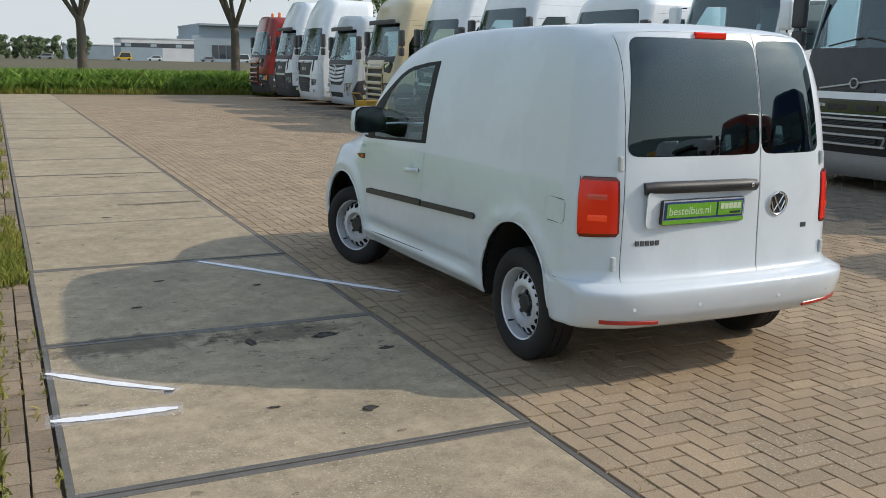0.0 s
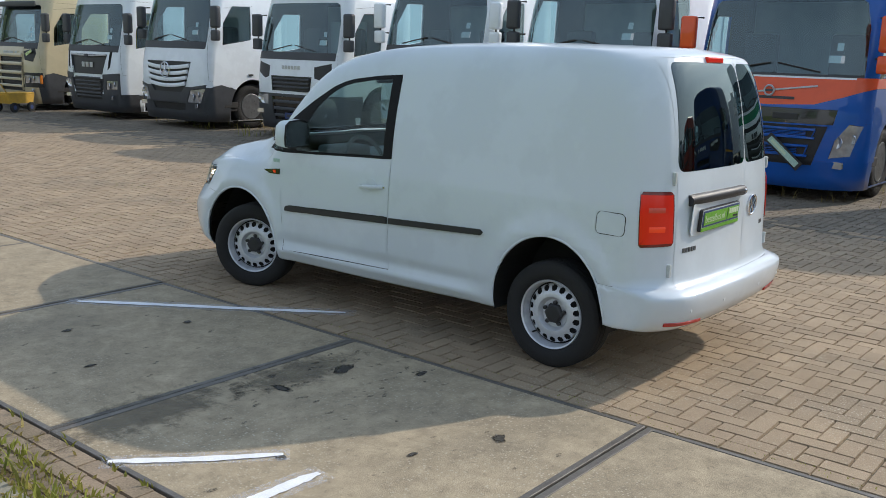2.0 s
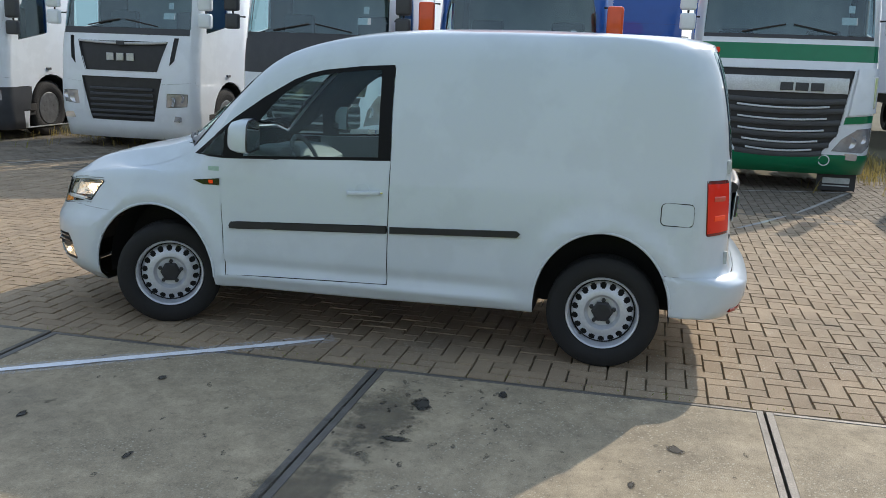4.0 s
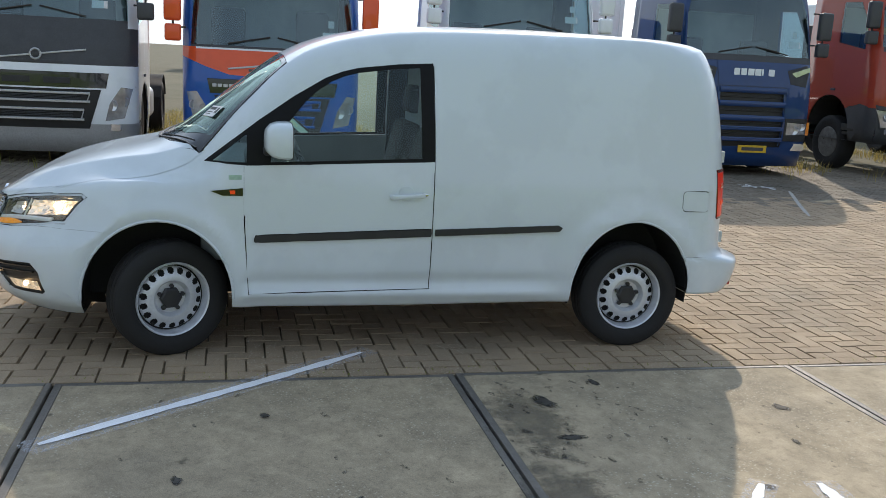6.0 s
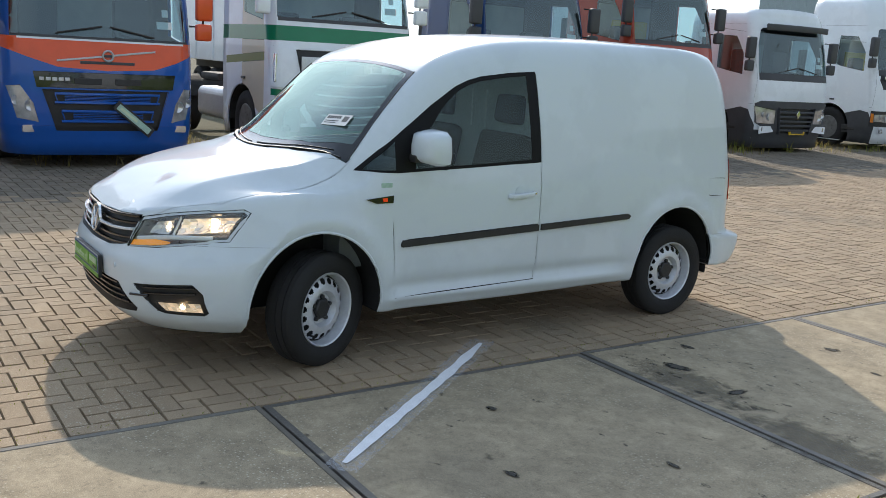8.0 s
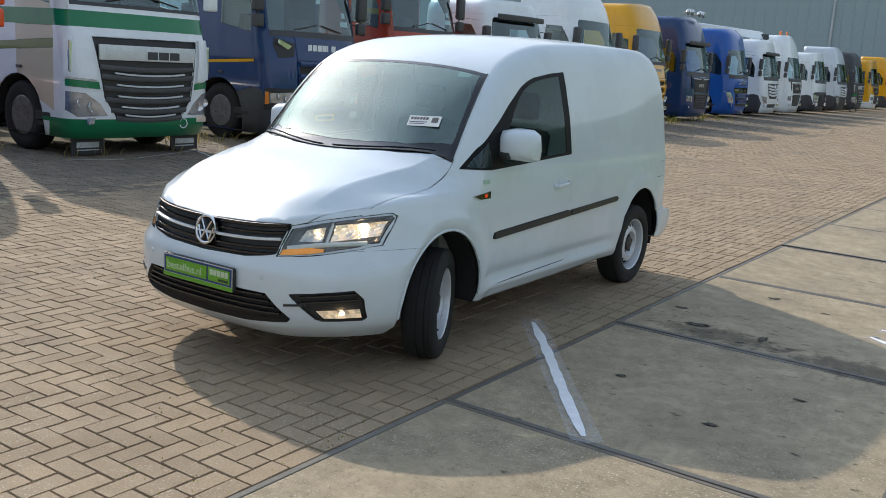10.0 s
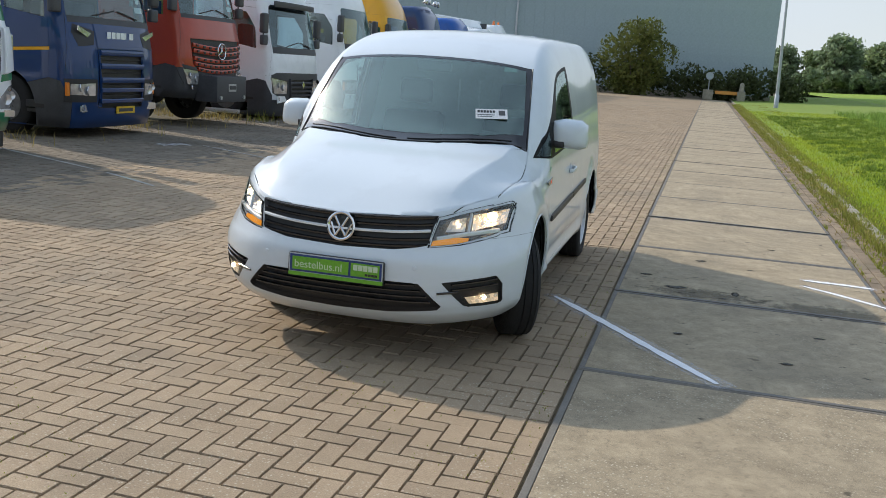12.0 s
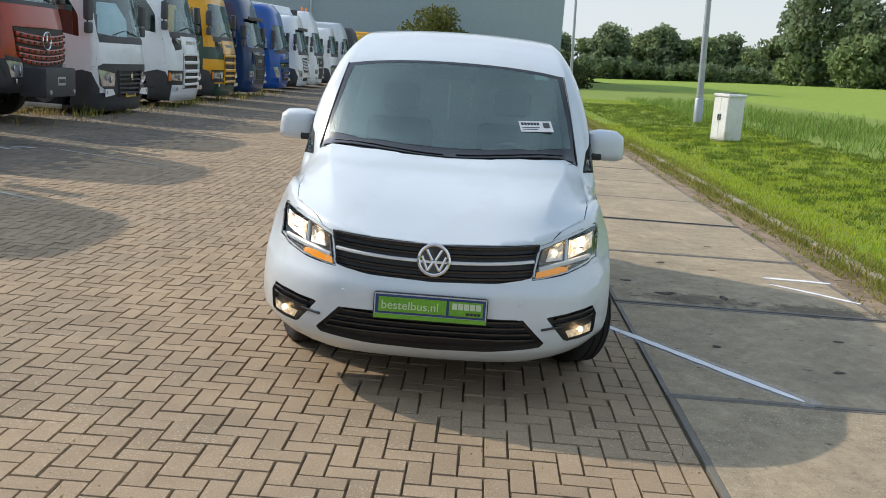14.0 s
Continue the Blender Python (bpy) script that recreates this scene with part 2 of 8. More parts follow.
def tube(points, radius, segs=8, taper=None):
    """A round bar through points."""
    bm = bmesh.new()
    pts = [Vector(p) for p in points]
    rings = []
    for i, p in enumerate(pts):
        way = (pts[min(i + 1, len(pts) - 1)] - pts[max(i - 1, 0)]).normalized()
        side = way.cross(Vector((0, 0, 1)) if abs(way.z) < 0.9 else Vector((1, 0, 0))).normalized()
        up = side.cross(way)
        r = radius if taper is None else radius + (taper - radius) * i / max(1, len(pts) - 1)
        rings.append([bm.verts.new(p + r * (side * math.cos(2 * math.pi * k / segs) + up * math.sin(2 * math.pi * k / segs))) for k in range(segs)])
    for a, b in zip(rings, rings[1:]):
        for k in range(segs):
            bm.faces.new((a[k], a[(k + 1) % segs], b[(k + 1) % segs], b[k]))
    bm.faces.new(rings[0][::-1])
    bm.faces.new(rings[-1])
    bmesh.ops.recalc_face_normals(bm, faces=bm.faces[:])
    return bm


def prism(poly, axes, a0, a1, bevel=0.0):
    """A flat plate: a polygon in two axes, with depth along the third."""
    third = 3 - axes[0] - axes[1]
    bm = bmesh.new()

    def vert(p, a):
        co = [0.0] * 3
        co[axes[0]], co[axes[1]], co[third] = p[0], p[1], a
        return bm.verts.new(co)

    lo, hi = [vert(p, a0) for p in poly], [vert(p, a1) for p in poly]
    bm.faces.new(lo)
    bm.faces.new(hi[::-1])
    for i in range(len(poly)):
        j = (i + 1) % len(poly)
        bm.faces.new((lo[i], hi[i], hi[j], lo[j]))
    bmesh.ops.recalc_face_normals(bm, faces=bm.faces[:])
    if bevel:
        bmesh.ops.bevel(bm, geom=bm.edges[:], offset=bevel, segments=2, affect="EDGES", profile=0.6)
    return bm


def rounded(p0, q0, p1, q1, r, n=4):
    """A rectangle's outline with round corners."""
    out = []
    for cx, cy, a in ((p1 - r, q1 - r, 0), (p0 + r, q1 - r, 90), (p0 + r, q0 + r, 180), (p1 - r, q0 + r, 270)):
        out += [(cx + r * math.cos(radians(a + 90 * i / n)), cy + r * math.sin(radians(a + 90 * i / n))) for i in range(n + 1)]
    return out


def shell(place, nu, nv, nw, bottom=True):
    """The skin of a box bent by place(U, V, W): two sides, top, front, rear and floor, from lists of steps."""
    bm = bmesh.new()

    def sheet(f, aa, bb):
        rows = [[bm.verts.new(f(a, b)) for b in bb] for a in aa]
        for r0, r1 in zip(rows, rows[1:]):
            for i in range(len(bb) - 1):
                bm.faces.new((r0[i], r0[i + 1], r1[i + 1], r1[i]))

    sheet(lambda a, b: place(-1, a, b), nv, nw)
    sheet(lambda a, b: place(1, a, b), nv, nw)
    sheet(lambda a, b: place(a, b, 1), nu, nv)
    sheet(lambda a, b: place(a, 0, b), nu, nw)
    sheet(lambda a, b: place(a, 1, b), nu, nw)
    if bottom:
        sheet(lambda a, b: place(a, b, 0), nu, nv)
    bmesh.ops.remove_doubles(bm, verts=bm.verts[:], dist=1e-4)
    bmesh.ops.recalc_face_normals(bm, faces=bm.faces[:])
    bm.faces.layers.int.new("region")
    return bm


def carve(bm, poly, axes, pick, region, over=None):
    """Cuts a convex outline, seen along the third axis, into the faces that pick() takes, and marks those inside it."""
    lay = bm.faces.layers.int["region"]
    n = len(poly)
    cx, cy = sum(p[0] for p in poly) / n, sum(p[1] for p in poly) / n
    lo = [min(p[k] for p in poly) - 0.003 for k in (0, 1)]
    hi = [max(p[k] for p in poly) + 0.003 for k in (0, 1)]

    def near(f):
        for k in (0, 1):
            c = [v.co[axes[k]] for v in f.verts]
            if max(c) < lo[k] or min(c) > hi[k]:
                return False
        return pick(f.calc_center_median(), f.normal)

    lines = []
    for i in range(n):
        (x0, y0), (x1, y1) = poly[i], poly[(i + 1) % n]
        nx, ny = y1 - y0, x0 - x1
        ln = math.hypot(nx, ny)
        if ln < 1e-6:
            continue
        nx, ny = nx / ln, ny / ln
        if (cx - x0) * nx + (cy - y0) * ny > 0:
            nx, ny = -nx, -ny
        lines.append((x0, y0, nx, ny))
    for x0, y0, nx, ny in lines:
        faces = [f for f in bm.faces if near(f)]
        co, no = Vector((0, 0, 0)), Vector((0, 0, 0))
        co[axes[0]], co[axes[1]], no[axes[0]], no[axes[1]] = x0, y0, nx, ny
        geom = set(faces)
        for f in faces:
            geom.update(f.edges)
            geom.update(f.verts)
        bmesh.ops.bisect_plane(bm, geom=list(geom), dist=1e-5, plane_co=co, plane_no=no)
    for f in bm.faces:
        c = f.calc_center_median()
        if (over is None or f[lay] in over) and pick(c, f.normal) and all((c[axes[0]] - x0) * nx + (c[axes[1]] - y0) * ny < 1e-5 for x0, y0, nx, ny in lines):
            f[lay] = region


def region(bm, ids, inset=0.0, push=0.0, thick=0.0):
    """The faces of some regions as a bmesh of their own, with the whole skin's normals; edges drawn in, pushed out, given depth."""
    lay = bm.faces.layers.int["region"]
    out, seen, normals = bmesh.new(), {}, []
    for f in bm.faces:
        if f[lay] in ids:
            vs = []
            for v in f.verts:
                if v not in seen:
                    seen[v] = out.verts.new(v.co + v.normal * push)
                    normals.append(v.normal.copy())
                vs.append(seen[v])
            try:
                out.faces.new(vs)
            except ValueError:
                pass
    if inset:
        moves = {}
        for v in out.verts:
            if v.is_boundary and v.link_faces:
                c = sum((f.calc_center_median() for f in v.link_faces), Vector()) / len(v.link_faces) - v.co
                edges = [e for e in v.link_edges if e.is_boundary]
                if len(edges) == 2:
                    t = (edges[0].other_vert(v).co - edges[1].other_vert(v).co).normalized()
                    c -= t * c.dot(t)
                if c.length > 1e-6:
                    moves[v] = c.normalized() * min(inset, c.length)
        for v, d in moves.items():
            v.co += d
    if thick:
        rim = [e for e in out.edges if e.is_boundary]
        made = bmesh.ops.extrude_edge_only(out, edges=rim)
        index = {v: n for v, n in zip(list(out.verts)[: len(normals)], normals)}
        src = {}
        for e in rim:
            for v in e.verts:
                src[v.co.to_tuple(6)] = index.get(v)
        for g in made["geom"]:
            if isinstance(g, bmesh.types.BMVert):
                n = src.get(g.co.to_tuple(6)) or Vector((0, 0, 1))
                normals.append(n.copy())
                g.co -= n * thick
    return out, normals
LAMP_PINK = surf("pink_lens", (0.76, 0.10, 0.055), (0.62, 0.07, 0.04), 60, 0.2, coat=0.6)
AMBER_LIT = lit("amber_lit", (0.72, 0.055, 0.012), 0.30)
LAMP_GLOW = lit("lamp_glow", (1.0, 0.68, 0.36), 30.0)
BULB_DIM = lit("side_lamp_glow", (1.0, 0.74, 0.46), 5.0)
INDICATOR_LIT = lit("indicator_lit", (1.0, 0.36, 0.03), 0.22)
FOG_LIT = lit("fog_lit", (1.0, 0.66, 0.34), 16.0)
RED_DARK = surf("dark_red_lens", (0.20, 0.012, 0.008), (0.15, 0.01, 0.007), 40, 0.18, coat=0.7)
FRAME_BLACK = surf("frame_black", (0.007, 0.007, 0.008), (0.011, 0.011, 0.012), 10, 0.5, fine=200, spec=0.15)
BEZEL = surf("lamp_bezel", (0.84, 0.86, 0.88), (0.76, 0.78, 0.80), 30, 0.22, metal=0.1, coat=0.6, spread=0.2)
LAMP_BLACK = surf("lamp_inner", (0.34, 0.345, 0.35), (0.12, 0.122, 0.125), 18, 0.22, 0.5, metal=0.7, fine=70, coat=0.4)
WARM_BOWL = surf("faceted_reflector", (0.90, 0.89, 0.87), (0.78, 0.77, 0.75), 40, 0.30, 1.0, metal=0.9, fine=70, spread=0.3)
LAMP_FACE = surf("reflector_bulb_glow", (0.90, 0.88, 0.84), (0.70, 0.68, 0.64), 60, 0.25, 1.0, metal=0.8, fine=45, spread=0.5)
lamp_nodes = LAMP_FACE.node_tree
lamp_face = lamp_nodes.nodes["Principled BSDF"]
# each facet emits a random share, standing in for the bulb's reflection
lamp_face.inputs["Emission Color"].default_value = (1.0, 0.68, 0.38, 1)
facet = lamp_nodes.nodes.new("ShaderNodeNewGeometry")
facet_glow = lamp_nodes.nodes.new("ShaderNodeMapRange")
facet_glow.inputs["To Min"].default_value, facet_glow.inputs["To Max"].default_value = 0.10, 0.75
lamp_nodes.links.new(facet.outputs["Random Per Island"], facet_glow.inputs["Value"])
lamp_nodes.links.new(facet_glow.outputs["Result"], lamp_face.inputs["Emission Strength"])
MIRROR = surf("mirror_glass", (0.75, 0.78, 0.8), (0.7, 0.73, 0.75), 4, 0.04, metal=1.0, spread=0.1, rvar=0.01)
CAB_GREY = surf("cab_grey", (0.42, 0.455, 0.46), (0.34, 0.37, 0.38), 5, 0.7)
CAB_DARK = surf("cab_dark", (0.10, 0.112, 0.118), (0.13, 0.145, 0.15), 8, 0.65, 0.2, fine=300)
CAB_MID = surf("cab_mid_grey", (0.24, 0.26, 0.265), (0.19, 0.205, 0.21), 6, 0.7, 0.15, fine=250)
PALE_TRIM = surf("pale_trim", (0.55, 0.58, 0.58), (0.45, 0.48, 0.48), 8, 0.5)
PALE_CARD = surf("pale_card", (0.78, 0.78, 0.77), (0.7, 0.7, 0.7), 20, 0.6)
TAG_GREEN = surf("tag_green", (0.42, 0.6, 0.5), (0.36, 0.52, 0.45), 20, 0.5)


# ---- ground: slab road, brick yard, kerb, verge, field ----
SLAB_X0, SLAB_X1, SLAB_PITCH, SLAB_Y0 = 0.385, 2.40, 2.0415, 3.672
YARD_END = 41.5


def plane(x0, x1, y0, y1, z, nx=1, ny=1, rise=None):
    bm = bmesh.new()
    rows = [[bm.verts.new((x0 + (x1 - x0) * i / nx, y0 + (y1 - y0) * j / ny, z if rise is None else z + rise(x0 + (x1 - x0) * i / nx, y0 + (y1 - y0) * j / ny))) for j in range(ny + 1)] for i in range(nx + 1)]
    for a, b in zip(rows, rows[1:]):
        for j in range(ny):
            bm.faces.new((a[j], b[j], b[j + 1], a[j + 1]))
    return bm


def mottled(name, c1, c2, stain, coords="Object", scale=1.2, rough=0.85, specks=0.0, spots=0.0, per=0.0, bump=0.4, grain=160.0, blotch=0.0):
    """Mineral paving: two tones, a darker stain, pale aggregate, dark drips."""
    m = bpy.data.materials.new(name)
    m.use_nodes = True
    nt = m.node_tree
    b = nt.nodes["Principled BSDF"]
    geo = nt.nodes.new("ShaderNodeNewGeometry")
    where = geo.outputs["Position"]

    def noise_at(s, d=5.0, r=0.6):
        n = nt.nodes.new("ShaderNodeTexNoise")
        n.inputs["Scale"].default_value, n.inputs["Detail"].default_value, n.inputs["Roughness"].default_value = s, d, r
        nt.links.new(where, n.inputs["Vector"])
        return n.outputs["Fac"]

    def band(src, lo, hi, t0=0.0, t1=1.0):
        r = nt.nodes.new("ShaderNodeMapRange")
        r.inputs["From Min"].default_value, r.inputs["From Max"].default_value = lo, hi
        r.inputs["To Min"].default_value, r.inputs["To Max"].default_value = t0, t1
        nt.links.new(src, r.inputs["Value"])
        return r.outputs["Result"]

    def mixed(fac, a, c, mode="MIX"):
        x = nt.nodes.new("ShaderNodeMix")
        x.data_type, x.blend_type = "RGBA", mode
        for key, v in (("A", a), ("B", c)):
            if isinstance(v, tuple):
                x.inputs[key].default_value = (*v, 1)
            else:
                nt.links.new(v, x.inputs[key])
        if isinstance(fac, float):
            x.inputs["Factor"].default_value = fac
        else:
            nt.links.new(fac, x.inputs["Factor"])
        return x.outputs["Result"]

    fine = noise_at(grain, 3.0)
    col = mixed(band(noise_at(scale), 0.35, 0.65), c1, c2)
    col = mixed(band(noise_at(scale * 0.35, 4.0), 0.52, 0.72, 0.0, 0.6), col, stain)
    col = mixed(1.0, col, band(fine, 0.3, 0.7, 0.78, 1.2), "MULTIPLY")
    if blotch:
        col = mixed(1.0, col, band(noise_at(9.0, 8.0, 0.75), 0.3, 0.7, 1 - blotch, 1 + blotch), "MULTIPLY")
        col = mixed(band(noise_at(28.0, 4.0, 0.7), 0.56, 0.68, 0.0, 0.55), col, tuple(v * 0.55 for v in c2))
    if per:
        src = geo.outputs["Random Per Island"] if per > 0 else nt.nodes.new("ShaderNodeObjectInfo").outputs["Random"]
        col = mixed(1.0, col, band(src, 0, 1, 1 - abs(per), 1 + abs(per)), "MULTIPLY")
    if specks:
        v = nt.nodes.new("ShaderNodeTexVoronoi")
        v.inputs["Scale"].default_value = 52.0
        nt.links.new(where, v.inputs["Vector"])
        bare = nt.nodes.new("ShaderNodeMath")
        bare.operation = "MULTIPLY"
        nt.links.new(band(v.outputs["Distance"], 0.16, 0.30, specks, 0.0), bare.inputs[0])
        nt.links.new(band(noise_at(1.1, 5.0, 0.7), 0.44, 0.58, 0.08, 1.0), bare.inputs[1])
        col = mixed(bare.outputs["Value"], col, (0.54, 0.49, 0.38))
    if spots:
        v = nt.nodes.new("ShaderNodeTexVoronoi")
        v.inputs["Scale"].default_value, v.inputs["Randomness"].default_value = 3.2, 1.0
        wob = nt.nodes.new("ShaderNodeMix")
        wob.data_type, wob.blend_type = "RGBA", "ADD"
        wob.inputs["Factor"].default_value = 0.12
        nt.links.new(where, wob.inputs["A"])
        n = nt.nodes.new("ShaderNodeTexNoise")
        n.inputs["Scale"].default_value = 14.0
        nt.links.new(where, n.inputs["Vector"])
        nt.links.new(n.outputs["Color"], wob.inputs["B"])
        nt.links.new(wob.outputs["Result"], v.inputs["Vector"])
        pick = band(v.outputs["Color"], 0.55, 0.6, 0.0, 1.0)
        near = band(v.outputs["Distance"], 0.06, 0.11, spots, 0.0)
        both = nt.nodes.new("ShaderNodeMath")
        both.operation = "MULTIPLY"
        nt.links.new(pick, both.inputs[0])
        nt.links.new(near, both.inputs[1])
        col = mixed(both.outputs["Value"], col, tuple(v2 * 0.28 for v2 in c2))
    nt.links.new(col, b.inputs["Base Color"])
    nt.links.new(band(noise_at(scale * 2), 0.3, 0.7, rough - 0.12, min(1.0, rough + 0.08)), b.inputs["Roughness"])
    b.inputs["Specular IOR Level"].default_value = 0.35
    if bump:
        bn = nt.nodes.new("ShaderNodeBump")
        bn.inputs["Strength"].default_value, bn.inputs["Distance"].default_value = bump, 0.006
        nt.links.new(fine, bn.inputs["Height"])
        nt.links.new(bn.outputs["Normal"], b.inputs["Normal"])
    return m


def raw(name, verts, faces, material, parent=None, label="", kind="", smooth=False):
    """A mesh from arrays."""
    me = bpy.data.meshes.new(name)
    me.from_pydata(verts, [], faces)
    me.materials.append(material)
    if smooth:
        me.polygons.foreach_set("use_smooth", [True] * len(me.polygons))
    ob = new(name, me)
    ob.parent = parent
    return tagged(ob, label, kind=kind)


WORN = surf("worn_marking", (0.5, 0.49, 0.46), (0.3, 0.27, 0.23), 9, 0.85, fine=80)
WORN_FRESH = surf("scuffed_marking", (0.8, 0.8, 0.82), (0.55, 0.54, 0.52), 12, 0.85, fine=80)
SOIL = surf("soil", (0.13, 0.105, 0.06), (0.075, 0.075, 0.03), 0.5, 0.95, 0.5, fine=9.0)
SAND = surf("joint_sand", (0.07, 0.057, 0.04), (0.20, 0.155, 0.085), 5.0, 0.95, 0.3)
FIELD = surf("field_green", (0.19, 0.30, 0.02), (0.235, 0.32, 0.03), 0.06, 0.95, 0.6, fine=2.5)
TURF = surf("turf", (0.155, 0.25, 0.025), (0.21, 0.26, 0.045), 0.8, 0.95, 0.6, fine=25.0)
PAVER = mottled("paver", (0.38, 0.286, 0.186), (0.318, 0.24, 0.16), (0.228, 0.187, 0.134), per=0.10, scale=1.6, grain=150.0, specks=0.7, bump=0.7)
PAVER_ONE = mottled("paver_single", (0.38, 0.286, 0.186), (0.318, 0.24, 0.16), (0.228, 0.187, 0.134), per=-0.10, scale=1.6, grain=150.0, specks=0.7, bump=0.7)
# weathered tone, darkened further to carry the shade before the trucks
PAVER_DARK = mottled("paver_worn_shaded", (0.215, 0.178, 0.132), (0.175, 0.148, 0.112), (0.10, 0.095, 0.08), per=0.14, scale=0.8, grain=200.0, specks=0.08)
GUTTER = mottled("gutter_paver", (0.30, 0.225, 0.155), (0.21, 0.165, 0.11), (0.10, 0.095, 0.045), per=0.22, scale=2.4, grain=90.0, specks=0.1)
PAVER_FAR = mottled("paver_far", (0.315, 0.238, 0.155), (0.265, 0.203, 0.135), (0.19, 0.158, 0.115), scale=0.4, grain=14.0)
CONCRETE = mottled("slab_concrete", (0.40, 0.325, 0.218), (0.305, 0.25, 0.17), (0.195, 0.166, 0.12), scale=2.2, specks=0.8, spots=0.9, blotch=0.26, per=-0.05, grain=190.0)
ANGLE_STEEL = surf("angle_steel", (0.20, 0.185, 0.165), (0.105, 0.095, 0.082), 5, 0.55, 0.3, metal=0.35, fine=120)
GREY_STEEL = surf("grey_edge_steel", (0.20, 0.185, 0.16), (0.13, 0.12, 0.10), 4, 0.75, 0.2, metal=0.0, fine=120)
RUST_STEEL = surf("weathered_steel", (0.19, 0.17, 0.14), (0.12, 0.105, 0.085), 5, 0.8, 0.2, metal=0.0, fine=120)
KERB = mottled("kerb_concrete", (0.36, 0.33, 0.26), (0.26, 0.24, 0.18), (0.15, 0.15, 0.08), scale=3.0, grain=120.0, specks=0.2)
CHALK = surf("line_paint", (0.93, 0.93, 0.94), (0.78, 0.78, 0.8), 14, 0.8, 0.2, fine=160)


def soaked(name, colour, strength, scale, ragged=0.35):
    """A spill that has soaked in: dense in the middle, ragged and thin towards its rim."""
    m = bpy.data.materials.new(name)
    m.use_nodes = True
    nt = m.node_tree
    b = nt.nodes["Principled BSDF"]
    b.inputs["Base Color"].default_value = (*colour, 1)
    b.inputs["Roughness"].default_value = 0.75
    tc = nt.nodes.new("ShaderNodeTexCoord")
    dist = nt.nodes.new("ShaderNodeVectorMath")
    dist.operation = "DISTANCE"
    dist.inputs[1].default_value = (0.5, 0.5, 0.5)
    flat = nt.nodes.new("ShaderNodeVectorMath")
    flat.operation = "MULTIPLY_ADD"
    flat.inputs[1].default_value, flat.inputs[2].default_value = (1, 1, 0), (0, 0, 0.5)
    nt.links.new(tc.outputs["Generated"], flat.inputs[0])
    nt.links.new(flat.outputs["Vector"], dist.inputs[0])
    n = nt.nodes.new("ShaderNodeTexNoise")
    n.inputs["Scale"].default_value, n.inputs["Detail"].default_value, n.inputs["Roughness"].default_value = scale, 6.0, 0.7
    nt.links.new(nt.nodes.new("ShaderNodeNewGeometry").outputs["Position"], n.inputs["Vector"])
    add = nt.nodes.new("ShaderNodeMath")
    add.operation = "MULTIPLY_ADD"
    add.inputs[1].default_value = ragged * 2
    nt.links.new(n.outputs["Fac"], add.inputs[0])
    nt.links.new(dist.outputs["Value"], add.inputs[2])
    fade = nt.nodes.new("ShaderNodeMapRange")
    fade.inputs["From Min"].default_value, fade.inputs["From Max"].default_value = 0.18 + ragged, 0.42 + ragged
    fade.inputs["To Min"].default_value, fade.inputs["To Max"].default_value = strength, 0.0
    nt.links.new(add.outputs["Value"], fade.inputs["Value"])
    nt.links.new(fade.outputs["Result"], b.inputs["Alpha"])
    return m


def dusted(name, colour, strength, scale):
    """A thin scatter of colour over what lies below."""
    m = bpy.data.materials.new(name)
    m.use_nodes = True
    nt = m.node_tree
    b = nt.nodes["Principled BSDF"]
    b.inputs["Base Color"].default_value = (*colour, 1)
    b.inputs["Roughness"].default_value = 0.9
    n = nt.nodes.new("ShaderNodeTexNoise")
    n.inputs["Scale"].default_value, n.inputs["Detail"].default_value, n.inputs["Roughness"].default_value = scale, 6.0, 0.75
    nt.links.new(nt.nodes.new("ShaderNodeNewGeometry").outputs["Position"], n.inputs["Vector"])
    r = nt.nodes.new("ShaderNodeMapRange")
    r.inputs["From Min"].default_value, r.inputs["From Max"].default_value = 0.42, 0.66
    r.inputs["To Max"].default_value = strength
    nt.links.new(n.outputs["Fac"], r.inputs["Value"])
    nt.links.new(r.outputs["Result"], b.inputs["Alpha"])
    return m


MIST = dusted("overspray", (0.85, 0.86, 0.9), 0.42, 60.0)
DRIP = dusted("oil_drip", (0.05, 0.045, 0.035), 1.0, 70.0)
SPILL = soaked("oil_spill", (0.045, 0.04, 0.032), 0.9, 40.0, 0.25)
WET = soaked("wet_patch", (0.09, 0.08, 0.062), 0.22, 9.0, 0.5)


def land(x, y):
    """The verge and the field beyond the kerb, rising gently away from the yard."""
    return 0.05 + 0.035 * min(max(-x - 0.17, 0.0), 160.0) + 0.012 * math.sin(1.7 * x + 0.6 * y) * min(1.0, max(0.0, -x - 0.4))


ground = tagged(part("ground", plane(-1500, 1500, -1500, 1500, -0.10), SOIL), "dry soil around the paved yard", "ground", kind="structure")
verge = tagged(part("verge", plane(-14, -0.165, -120, 43, 0.0, 28, 80, land), TURF, smooth=True), "mown green grass verge beside the kerb", "grass", kind="structure")
field = tagged(part("field", plane(-420, -14, -420, 260, 0.0, 40, 40, land), FIELD, smooth=True), "flat bright green meadow", "field", kind="structure")
waste = tagged(part("waste_ground", plane(13.2, 70, -110, YARD_END, -0.03, 10, 10), SOIL), "dusty ground with dry grass behind the trucks", "ground", kind="structure")
tagged(part("pavement", plane(2.40, 13.2, -110, -41.5, -0.004), PAVER_FAR), "brown brick apron running on past the trucks", "pavement", kind="structure")
tagged(part("pavement", plane(2.40, 13.2, 31.9, YARD_END, -0.006), PAVER_FAR), "brown brick apron before the green bank", "pavement", kind="structure")
bed = tagged(part("pavement", plane(2.40, 13.2, -41.5, 31.9, -0.0135), SAND), "brown brick pavers laid in herringbone", "pavement", kind="structure")
